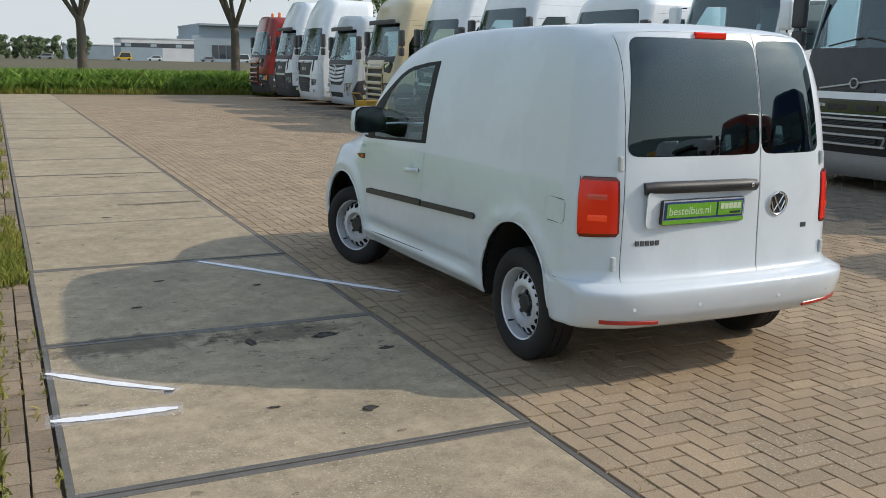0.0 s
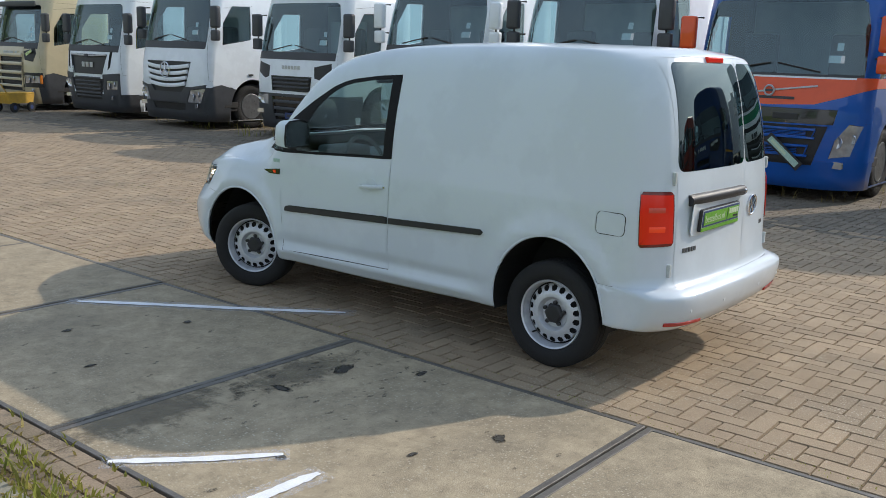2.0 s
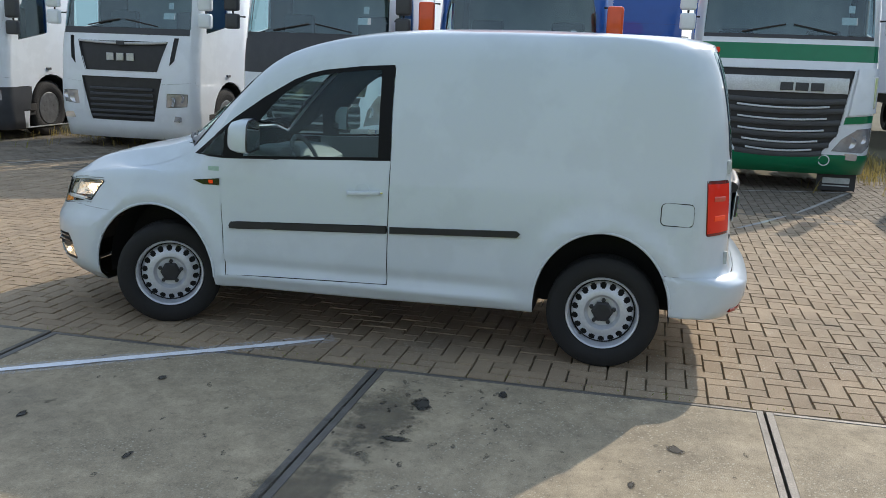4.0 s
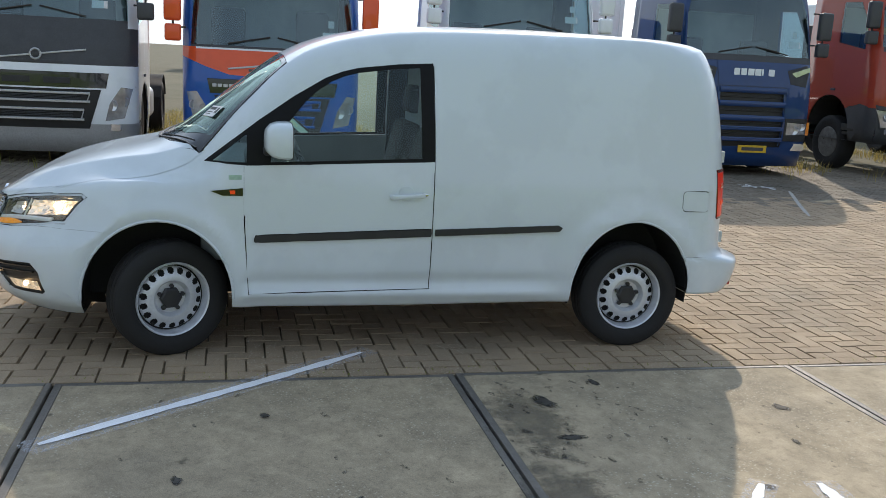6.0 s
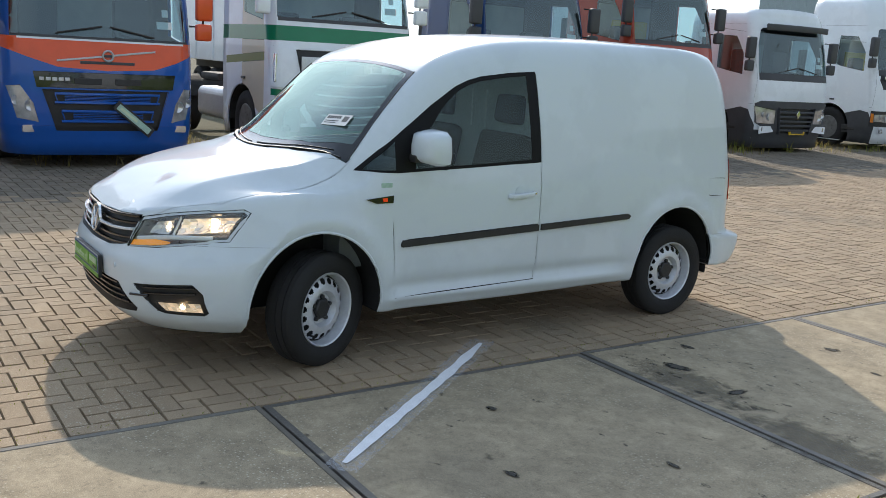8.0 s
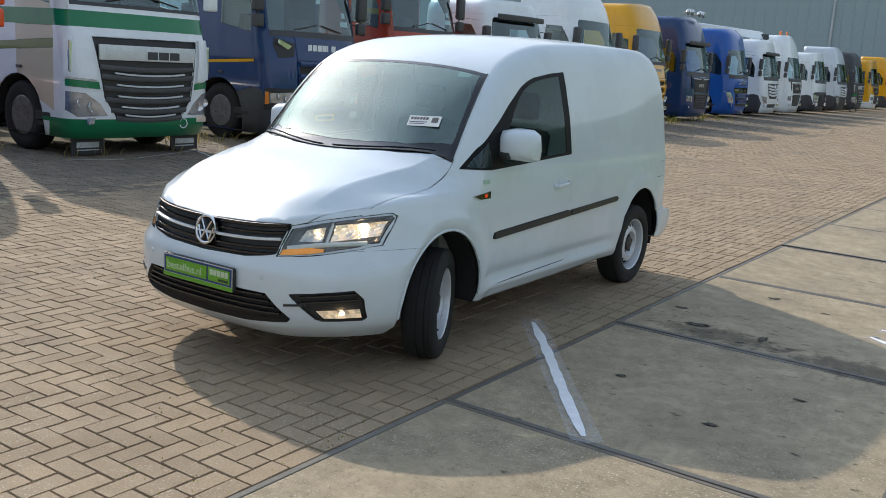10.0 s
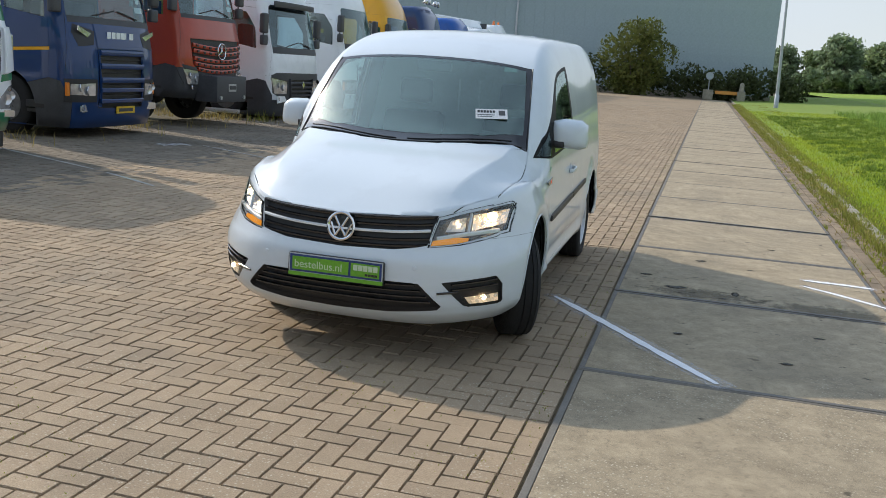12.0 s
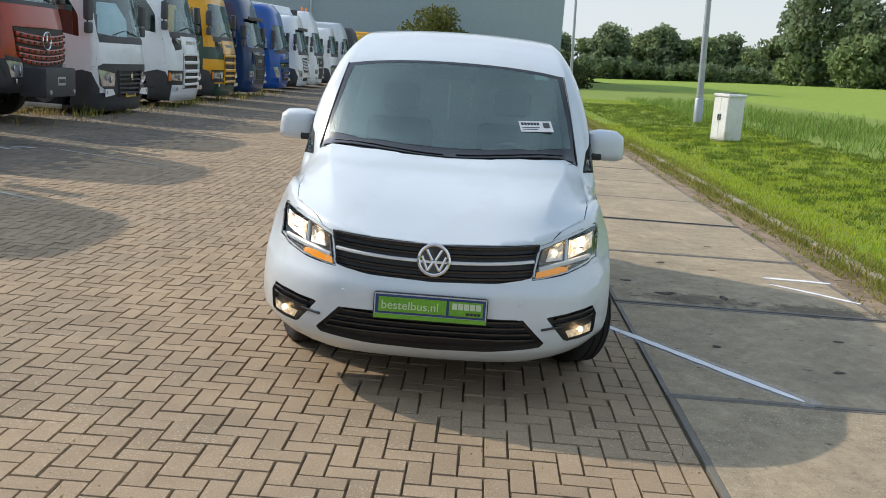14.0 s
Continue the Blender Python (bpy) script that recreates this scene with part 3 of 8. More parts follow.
road = tagged(part("road", plane(-0.06, 2.41, -78, YARD_END, -0.03), SAND), "concrete slab road with dark steel edges", "road", kind="structure")
far_yard = tagged(part("pavement", plane(-3.2, 2.40, -110, -78, -0.02), PAVER_FAR), "brick apron at the end of the road", "pavement", kind="structure")

# slabs: concrete in a frame of angle steel
slab_bm = box(0.029, 1.986, 0.037, 1.996, -0.03, 0.0, 0.003, 1)
slab = part("slab", slab_bm, CONCRETE, road)
steel = bmesh.new()
for x0, x1, y0, y1 in ((0.0, 2.015, 0.004, 0.038), (0.0, 2.015, 1.995, 2.032), (0.0, 0.030, 0.038, 1.995), (1.985, 2.015, 0.038, 1.995)):
    join(steel, box(x0, x1, y0, y1, -0.03, 0.003, 0.002, 1))
edge = part("steel_edge", steel, ANGLE_STEEL, slab)
slab.matrix_basis = Matrix.Translation((SLAB_X0, SLAB_Y0, 0))
plain = part("slab", box(0.036, 1.979, 0.035, 2.007, -0.03, 0.0, 0.004, 1), CONCRETE, road)
steel = bmesh.new()
for x0, x1, y0, y1 in ((0.0, 2.015, 0.006, 0.034), (0.0, 2.015, 2.008, 2.034)):
    join(steel, box(x0, x1, y0, y1, -0.03, 0.001, 0.003, 1))
thin_edge = part("steel_edge", steel, RUST_STEEL, plain)
rim = bmesh.new()
for x0, x1 in ((0.0, 0.034), (1.981, 2.015)):
    join(rim, box(x0, x1, 0.035, 2.007, -0.03, 0.001, 0.003, 1))
long_edge = part("side_edge", rim, GREY_STEEL, plain)
plain.matrix_basis = Matrix.Translation((SLAB_X0, SLAB_Y0 + 3 * SLAB_PITCH, 0))
for k in range(-39, 19):
    if k in (0, 3):
        continue
    jig = random.Random(k)
    framed = -2 <= k <= 1
    o = new("slab", slab.data if framed else plain.data)
    o.parent = road
    o.matrix_basis = pose(SLAB_X0, SLAB_Y0 + k * SLAB_PITCH, jig.uniform(-0.003, 0.002), jig.uniform(-0.1, 0.1), jig.uniform(-0.1, 0.1), 0)
    e = new("steel_edge", (edge if framed else thin_edge).data)
    e.parent = o
    if not framed:
        e = new("side_edge", long_edge.data)
        e.parent = o

# kerb stones
kerb_bm = box(-0.175, -0.055, 0.005, 0.995, -0.05, 0.075, 0.014, 2)
kerb = tagged(part("kerb", plane(-0.178, -0.05, -78, YARD_END, -0.025), SAND), "worn concrete kerb along the verge", "kerb", kind="structure")
first = part("kerb_stone", kerb_bm, KERB, kerb, smooth=True)
first.location.y = -78
for k in range(1, 119):
    o = new("kerb_stone", first.data)
    o.parent = kerb
    jig = random.Random(k * 7)
    o.matrix_basis = pose(jig.uniform(-0.008, 0.008), -78 + k, jig.uniform(-0.012, 0.006), 0, jig.uniform(-1.2, 1.2), 0)


def stain(name, x, y, rx, ry, turn, mat, seed, label, z=0.0035, n=22, rough=0.35):
    """A flat spill with an uneven rim."""
    rnd = random.Random(seed)
    ph = [rnd.uniform(0, 6.28) for _ in range(4)]
    pts = []
    for i in range(n):
        a = 2 * math.pi * i / n
        r = 1 + rough * (0.5 * math.sin(2 * a + ph[0]) + 0.35 * math.sin(3 * a + ph[1]) + 0.3 * math.sin(5 * a + ph[2])) + rnd.uniform(-0.08, 0.08)
        p, q = rx * r * math.cos(a), ry * r * math.sin(a)
        c, s = math.cos(radians(turn)), math.sin(radians(turn))
        pts.append((x + p * c - q * s, y + p * s + q * c))
    return tagged(part(name, prism(pts, (0, 1), z - 0.001, z), mat), label, "stain")


for i, (x, y, rx, ry, tn) in enumerate(((1.75, 9.55, 0.09, 0.06, 30), (1.5, 9.75, 0.06, 0.03, 10), (2.1, 8.75, 0.08, 0.05, 60), (1.35, 9.35, 0.07, 0.035, 15), (1.2, 10.1, 0.05, 0.025, 0), (1.77, 4.12, 0.055, 0.03, 40), (0.93, 4.72, 0.05, 0.018, 60), (2.2, 4.98, 0.05, 0.025, 20), (1.89, 6.74, 0.035, 0.02, 30), (1.90, 8.84, 0.05, 0.035, 0), (1.6, 8.55, 0.05, 0.03, 50), (1.35, 4.3, 0.03, 0.018, 0), (1.5, 5.35, 0.07, 0.03, 80), (1.0, 6.4, 0.045, 0.014, 10), (1.25, 7.1, 0.05, 0.016, 20), (2.0, 8.2, 0.07, 0.04, 40), (1.75, 8.15, 0.04, 0.025, 0), (2.15, 9.1, 0.06, 0.04, 70), (1.5, 9.0, 0.03, 0.02, 0), (0.95, 8.9, 0.04, 0.02, 10), (1.95, 5.35, 0.09, 0.045, 30), (1.1, 3.1, 0.04, 0.02, 0))):
    stain("oil_stain", x, y, rx * 1.25, ry * 1.2, tn, SPILL, 40 + i, "small dark oil stain on the concrete slab")
for i, (x, y, rx, ry, tn) in enumerate(((1.75, 5.50, 0.55, 0.22, 8), (0.85, 5.58, 0.75, 0.22, 3), (1.85, 10.9, 0.7, 0.10, 8), (1.6, 13.5, 0.45, 0.08, 5))):
    stain("damp_patch", x, y, rx, ry, tn, WET, 5 + i, "faint damp grey patch on the concrete slab", 0.0024 + 0.0001 * i, 40, 0.3)

def spatter(name, x0, x1, y0, y1, n, seed, label):
    """Many small drips of oil, too small to pick apart."""
    g = random.Random(seed)
    verts, faces = [], []
    for _ in range(n):
        cx, cy, r, a = g.uniform(x0, x1), g.uniform(y0, y1), g.uniform(0.004, 0.015), g.uniform(-0.5, 0.5)
        st = g.uniform(1.2, 3.2)
        b = len(verts)
        m = 9
        for i in range(m):
            q = 2 * math.pi * i / m
            u, v = r * st * math.cos(q) * g.uniform(0.7, 1.2), r * math.sin(q) * g.uniform(0.7, 1.2)
            verts.append((cx + u * math.cos(a) - v * math.sin(a), cy + u * math.sin(a) + v * math.cos(a), 0.0032))
        faces.append(tuple(range(b, b + m)))
    return tagged(raw(name, verts, faces, DRIP), label, "stain", kind="stuff")


spatter("oil_drips", 1.15, 2.3, 4.75, 5.6, 60, 1, "scattered small oil drips on the concrete")
spatter("oil_drips", 1.3, 2.3, 7.9, 9.4, 80, 2, "scattered small oil drips on the concrete")
spatter("oil_drips", 0.5, 2.3, 3.8, 7.6, 40, 3, "scattered small oil drips on the concrete")
spatter("oil_drips", 0.5, 2.3, 9.5, 22.0, 60, 4, "scattered small oil drips on the concrete")
spatter("oil_drips", 0.5, 2.3, -9.0, 3.4, 60, 5, "scattered small oil drips on the concrete")


def sprayed(x0, y0, x1, y1, w, seed, label, mat=None):
    """A hand-sprayed line: wavering edges and thin ends."""
    rnd = random.Random(seed)
    n = 26
    dx, dy = x1 - x0, y1 - y0
    ln = math.hypot(dx, dy)
    nx, ny = -dy / ln, dx / ln
    up, dn = [], []
    for i in range(n + 1):
        t = i / n
        hw = w / 2 * min(1, 0.45 + 4 * min(t, 1 - t)) * rnd.uniform(0.82, 1.12)
        off = 0.008 * math.sin(5 * t + seed)
        up.append((x0 + dx * t + nx * (hw + off), y0 + dy * t + ny * (hw + off)))
        dn.append((x0 + dx * t - nx * (hw - off), y0 + dy * t - ny * (hw - off)))
    verts = [(*p, 0.0055) for p in up] + [(*p, 0.0055) for p in dn]
    faces = [(i, i + n + 1, i + n + 2, i + 1) for i in range(n)]
    ob = tagged(raw("sprayed_line", verts, [f[::-1] for f in faces], mat or CHALK), label, "line")
    if mat is None:
        edge_a = [(x0 + dx * i / n + nx * w * 1.25, y0 + dy * i / n + ny * w * 1.25, 0.0046) for i in range(-1, n + 2)]
        edge_b = [(x0 + dx * i / n - nx * w * 1.25, y0 + dy * i / n - ny * w * 1.25, 0.0046) for i in range(-1, n + 2)]
        q = len(edge_a)
        raw("overspray", edge_a + edge_b, [(i + 1, i + q + 1, i + q, i) for i in range(q - 1)], MIST, ob, "pale mist of overspray")
    return ob


sprayed(1.647, 7.68, 2.79, 6.17, 0.062, 1, "white sprayed line across slab and pavers")
sprayed(0.38, 5.21, 0.95, 4.72, 0.050, 2, "thin white sprayed line on the slab")
sprayed(0.37, 4.51, 0.93, 4.46, 0.062, 3, "white sprayed line on the slab")
for i, (x0, y0, x1, y1) in enumerate(((11.7, 1.52, 9.3, 2.60), (9.0, 2.74, 7.9, 3.38), (11.35, 4.07, 11.05, 3.3), (11.08, 3.1, 11.6, 1.5), (9.95, -1.17, 7.7, -0.02), (8.8, 13.15, 10.4, 12.42), (10.55, -0.68, 10.15, -1.10), (10.35, -0.62, 10.30, -1.15), (10.62, -0.85, 10.20, -0.80), (10.45, -1.0, 10.05, -1.02))):
    sprayed(x0, y0, x1, y1, 0.055, 10 + i, "worn white marking on the pavers", WORN if i < 6 else WORN_FRESH)


# ---- pavers ----
PW = 0.1065


def brick_mesh(l, w, c=0.003, d=0.016):
    """Top and chamfers of one paver."""
    v = [(-l / 2 + c, -w / 2 + c, 0), (l / 2 - c, -w / 2 + c, 0), (l / 2 - c, w / 2 - c, 0), (-l / 2 + c, w / 2 - c, 0)]
    v += [(-l / 2, -w / 2, -d), (l / 2, -w / 2, -d), (l / 2, w / 2, -d), (-l / 2, w / 2, -d)]
    f = [(0, 1, 2, 3), (0, 4, 5, 1), (1, 5, 6, 2), (2, 6, 7, 3), (3, 7, 4, 0)]
    return np.array(v), np.array(f)


def lay(spots, name, parent, label, seed, mat=None, length=2 * PW):
    """Many pavers in one mesh; spots: x, y, turned."""
    rng = np.random.default_rng(seed)
    bv, bf = brick_mesh(length - 0.0068, PW - 0.0068)
    n = len(spots)
    s = np.array(spots, float)
    lx = np.where(s[:, 2:3] > 0.5, -bv[None, :, 1], bv[None, :, 0])
    ly = np.where(s[:, 2:3] > 0.5, bv[None, :, 0], bv[None, :, 1])
    tilt = rng.normal(0, 0.008, (n, 2))
    lz = bv[None, :, 2] + lx * tilt[:, :1] + ly * tilt[:, 1:] + rng.normal(0, 0.0012, (n, 1))
    verts = np.stack([lx + s[:, :1] + rng.normal(0, 0.0012, (n, 1)), ly + s[:, 1:2] + rng.normal(0, 0.0012, (n, 1)), lz], -1).reshape(-1, 3)
    faces = (bf[None] + 8 * np.arange(n)[:, None, None]).reshape(-1, 4)
    return raw(name, verts.tolist(), faces.tolist(), mat or PAVER, parent, label, "stuff")


single, joined, halves = [], [], []
X0 = SLAB_X1 + 0.012 + PW
for i in range(-2, 102):
    for j in range(-390, 300):
        k = (i - j) % 4
        if i == 0 and k == 1:
            halves.append((X0 + 0.5 * PW, (j + 0.5) * PW, 0))
        if k == 0:
            x, y, t = X0 + (i + 1) * PW, (j + 0.5) * PW, 0
        elif k == 3:
            x, y, t = X0 + (i + 0.5) * PW, (j + 1) * PW, 1
        else:
            continue
        if x < X0 + (0.4 if t else 0.9) * PW or x > 13.2:
            continue
        (single if 2.95 < x < 4.45 and 8.55 < y < 12.9 else joined).append((x, y, t))
for j in range(-195, 150):
    joined.append((SLAB_X1 + 0.012 + PW / 2, j * 2 * PW, 1))
lay(halves, "brick_halves", bed, "half pavers along the slab edge", 8, None, PW)
# from about x 8.9 the trucks' shade is laid in with darker pavers
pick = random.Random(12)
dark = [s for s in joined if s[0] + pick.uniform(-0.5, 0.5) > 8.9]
keep = set(dark)
lay([s for s in joined if s not in keep], "brick_field", bed, "brown pavers", 3)
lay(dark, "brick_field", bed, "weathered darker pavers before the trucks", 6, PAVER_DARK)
gutter = [(0.375 - (k + 0.5) * PW, -50 + (2 * j + k % 2) * PW, 1) for k in range(4) for j in range(425)]
lay(gutter, "brick_gutter", road, "weathered brick gutter", 4, GUTTER)
bv, bf = brick_mesh(2 * PW - 0.0068, PW - 0.0068)
one = bpy.data.meshes.new("brick")
one.from_pydata(bv.tolist(), [], bf.tolist())
one.materials.append(PAVER_ONE)
rng = random.Random(9)
for x, y, t in single:
    o = new("brick", one)
    o.parent = bed
    o.matrix_basis = pose(x + rng.uniform(-0.0015, 0.0015), y + rng.uniform(-0.0015, 0.0015), rng.uniform(-0.002, 0.002), rng.uniform(-0.4, 0.4), rng.uniform(-0.4, 0.4), 90 * t + rng.uniform(-0.4, 0.4))


# ---- the white van ----
from mathutils.bvhtree import BVHTree

VAN = pose(3.685, 4.55, 0.0, 0, 0, 0.35)
roof_line = table(
    [-0.70, -0.60, -0.40, 0.0, 0.5, 1.0, 1.4, 1.7, 1.9, 2.05, 2.4, 2.72, 2.83, 3.1, 3.35, 3.52, 3.62, 3.70],
    [1.825, 1.848, 1.866, 1.875, 1.88, 1.872, 1.848, 1.80, 1.74, 1.665, 1.405, 1.165, 1.12, 1.06, 0.98, 0.905, 0.85, 0.80],
)
crown = table([-0.7, 1.5, 2.0, 2.6, 2.9, 3.1, 3.35, 3.55, 3.7], [0.03, 0.035, 0.04, 0.048, 0.06, 0.048, -0.01, -0.09, -0.15])
front_line = table([0.20, 0.25, 0.31, 0.40, 0.58, 0.65, 0.80, 0.9], [3.52, 3.60, 3.66, 3.69, 3.70, 3.675, 3.64, 3.61])
rear_line = table([0.30, 0.36, 0.42, 0.52, 0.555, 0.58, 0.8, 1.0, 1.2, 1.4, 1.6, 1.75, 1.85], [-0.70, -0.775, -0.812, -0.83, -0.82, -0.73, -0.712, -0.705, -0.688, -0.662, -0.622, -0.575, -0.525])
flank = table([0.20, 0.27, 0.33, 0.39, 0.5, 0.75, 0.9, 1.0, 1.07, 1.3, 1.5, 1.64, 1.75, 1.9], [0.79, 0.845, 0.874, 0.884, 0.893, 0.896, 0.893, 0.886, 0.877, 0.845, 0.80, 0.765, 0.735, 0.70])
corner = table([0, 0.015, 0.04, 0.08, 0.15, 0.25], [0.09, 0.068, 0.045, 0.024, 0.006, 0.0])
bow_front = table([0, 0.3, 0.5, 0.65, 0.8, 0.9, 0.96, 1.0], [0, 0.008, 0.045, 0.13, 0.28, 0.44, 0.57, 0.72])
table_crease = table([2.6, 3.0, 3.4, 3.7], [0.84, 0.77, 0.66, 0.60])
bow_rear = table([0, 0.5, 0.75, 0.88, 0.94, 0.98, 1.0], [0, 0.02, 0.05, 0.11, 0.16, 0.205, 0.25])


def van_skin(U, V, W):
    vn = -0.70 + 4.40 * V
    # the hood's two creases run from the lamps to the pillars
    a, hood = abs(U), step((vn - 2.62) / 0.2)
    crease = 0.82 + hood * (table_crease(vn) - 0.82)
    a = a * crease / 0.82 if a <= 0.82 else crease + (a - 0.82) / 0.18 * (1 - crease)
    U = math.copysign(a, U)
    ahead = step((vn - 2.98) / 0.16)
    bottom = 0.272 + 0.018 * step((1.6 - vn) / 1.4) + 0.05 * step((0.1 - vn) / 0.3) - ahead * (0.045 + 0.018 * (1 - a * a))
    edge = roof_line(vn) - crown(vn)
    top = roof_line(vn) - crown(vn) * a**2.2
    lift = 0.030 * (a / crease) ** 2 if a <= crease else 0.030 - 0.060 * (a - crease) / (1 - crease)
    top += hood * step((3.70 - vn) / 0.3) * lift
    z = bottom + W * (top - bottom)
    v = vn + (rear_line(z) + 0.70) * (1 - V) ** 9 + (front_line(z) - 3.70) * V**10
    v -= step((vn - 1.9) / 1.8) * bow_front(a) * (0.70 + 0.30 * step((z - 0.52) / 0.28))
    v += step((0.35 - vn) / 1.05) * bow_rear(a) * (0.78 + 0.22 * step((z - 0.53) / 0.06))
    zz = bottom + W * (edge - bottom)
    u = flank(zz) - corner(edge - zz) * (0.62 + 0.38 * step((vn + 0.3) / 0.8) if vn < 2.0 else 1 - 0.5 * step((vn - 2.0) / 0.7))
    u += 0.028 * step((1.2 - vn) / 1.6) * step((z - 1.15) / 0.5)
    u += 0.012 * step((0.0 - vn) / 0.4) * step((0.58 - z) / 0.04)
    for c, r in ((2.735, 0.42), (0.0, 0.42)):
        d = math.hypot((v - c), (z - 0.34) * 0.95)
        u += 0.021 * math.exp(-(((d - r - 0.025) / 0.055) ** 2)) * (1 if a == 1 else a**6)
    u += (0.014 * math.exp(-(((z - 0.345) / 0.024) ** 2)) - 0.014 * math.exp(-(((z - 0.425) / 0.035) ** 2))) * step((v - 0.45) / 0.1) * step((2.35 - v) / 0.1)
    return Vector((U * u, v, z))


def spaced(*runs):
    out = []
    for a, b, n in runs:
        out += [a + (b - a) * i / n for i in range(n)]
    return out + [runs[-1][1]]


VS = spaced((0, 0.03, 4), (0.03, 0.12, 6), (0.12, 0.56, 20), (0.56, 0.80, 20), (0.80, 0.96, 16), (0.96, 1.0, 5))
US = [-1 + x for x in (0, 0.03, 0.07, 0.12, 0.165, 0.18, 0.195, 0.26, 0.36, 0.5, 0.66, 0.82)]
US += [0] + [-x for x in US[::-1]]
WS = spaced((0, 0.14, 14), (0.14, 0.2, 3), (0.2, 0.8, 16), (0.8, 0.94, 6), (0.94, 1.0, 7))
skin = shell(van_skin, US, VS, WS)

R_BODY, R_ARCH, R_DOOR, R_FRAME, R_GLASS, R_QUARTER, R_FLAP, R_TAIL, R_RDOOR_L, R_RDOOR_R, R_RWIN_L, R_RWIN_R = range(12)
R_RBUMPER, R_HEAD, R_GRILLE, R_LOWER, R_FOG, R_HOOD, R_SCREEN, R_FBUMPER, R_FLOOR, R_RUBBER, R_STRIP_D, R_STRIP_B = range(12, 24)
R_BLINK, R_FOGLAMP, R_HEAD_IN, R_TAIL_IN, R_FRIT = range(24, 29)
near_side, far_side = (lambda c, n: c.x < -0.5), (lambda c, n: c.x > 0.5)
lay = skin.faces.layers.int["region"]
for f in skin.faces:
    if f.normal.z < -0.9 and f.calc_center_median().z < 0.3:
        f[lay] = R_FLOOR
# bumpers
carve(skin, [(-0.95, 0.15), (0.95, 0.15), (0.95, 0.572), (-0.95, 0.572)], (0, 2), lambda c, n: c.y < -0.28, R_RBUMPER, (R_BODY,))
carve(skin, [(-0.95, 0.15), (0.95, 0.15), (0.95, 0.70), (-0.95, 0.70)], (0, 2), lambda c, n: c.y > 2.96, R_FBUMPER, (R_BODY,))
# doors and glass on both flanks
DOOR = [(2.262, 0.352), (2.288, 0.75), (2.29, 1.06), (2.20, 1.295), (1.856, 1.53), (1.67, 1.595), (1.45, 1.622), (1.250, 1.635), (1.238, 1.1), (1.243, 0.375)]
FRAME = [(2.50, 1.072), (2.217, 1.301), (2.03, 1.435), (1.856, 1.541), (1.76, 1.58), (1.67, 1.603), (1.45, 1.632), (1.256, 1.646), (1.244, 1.107), (1.94, 1.075), (2.27, 1.062)]
PANE = [(2.15, 1.082), (2.13, 1.20), (1.961, 1.413), (1.90, 1.47), (1.825, 1.522), (1.75, 1.555), (1.669, 1.577), (1.5, 1.602), (1.33, 1.618), (1.316, 1.122)]
QUARTER = [(2.455, 1.078), (2.275, 1.232), (2.275, 1.078)]


def arch(cv, cz, rv, rz):
    return [(cv + rv, 0.1)] + [(cv + rv * math.cos(radians(a)), cz + rz * math.sin(radians(a))) for a in range(0, 181, 10)] + [(cv - rv, 0.1)]


for side in (near_side, far_side):
    carve(skin, DOOR, (1, 2), side, R_DOOR, (R_BODY,))
    carve(skin, FRAME, (1, 2), side, R_FRAME)
    carve(skin, PANE, (1, 2), side, R_GLASS)
    carve(skin, QUARTER, (1, 2), side, R_QUARTER)
    carve(skin, arch(2.737, 0.335, 0.39, 0.42), (1, 2), side, R_ARCH)
    carve(skin, arch(0.004, 0.345, 0.378, 0.437), (1, 2), side, R_ARCH)
for side in (near_side, far_side):
    carve(skin, [(2.228, 0.647), (2.232, 0.665), (2.222, 0.682), (1.252, 0.725), (1.252, 0.688)], (1, 2), side, R_STRIP_D)
    carve(skin, [(1.228, 0.689), (1.228, 0.726), (0.49, 0.757), (0.468, 0.742), (0.485, 0.722)], (1, 2), side, R_STRIP_B)
carve(skin, rounded(-0.468, 0.846, -0.288, 0.974, 0.03), (1, 2), near_side, R_FLAP)
# rear doors
back = lambda c, n: c.y < -0.30 and n.y < -0.30
carve(skin, [(-0.682, 0.572), (0.185, 0.572), (0.185, 1.815), (-0.635, 1.815)], (0, 2), back, R_RDOOR_L, (R_BODY,))
carve(skin, [(0.185, 0.572), (0.682, 0.572), (0.635, 1.815), (0.185, 1.815)], (0, 2), back, R_RDOOR_R, (R_BODY,))


def pane_outline(a, b):
    """The rear glass: narrower towards the roof, round at the corners."""
    return [(p * (1 - 0.10 * (q - 1.2) / 0.57) if abs(p) > 0.3 else p, q) for p, q in rounded(a, 1.20, b, 1.782, 0.05)]


carve(skin, pane_outline(-0.648, 0.176), (0, 2), lambda c, n: back(c, n) and c.x < 0.185, R_RWIN_L, (R_RDOOR_L,))
carve(skin, pane_outline(0.194, 0.648), (0, 2), lambda c, n: back(c, n) and c.x > 0.185, R_RWIN_R, (R_RDOOR_R,))
for s, side in ((-1, near_side), (1, far_side)):
    carve(skin, [(s * 0.684, 0.82), (s * 0.70, 0.80), (s * 0.95, 0.793), (s * 0.95, 1.10), (s * 0.70, 1.098), (s * 0.684, 1.078)], (0, 2), lambda c, n, side=side: c.y < -0.44 and side(c, n), R_TAIL, (R_BODY,))
    for cut in ([(-0.537, 0.78), (-0.517, 1.12), (-0.1, 1.12), (-0.1, 0.78)], [(-0.555, 0.78), (-0.535, 0.78), (-0.532, 0.815)], [(-0.538, 1.12), (-0.522, 1.08), (-0.515, 1.12)]):
        carve(skin, cut, (1, 2), side, R_BODY, (R_TAIL,))
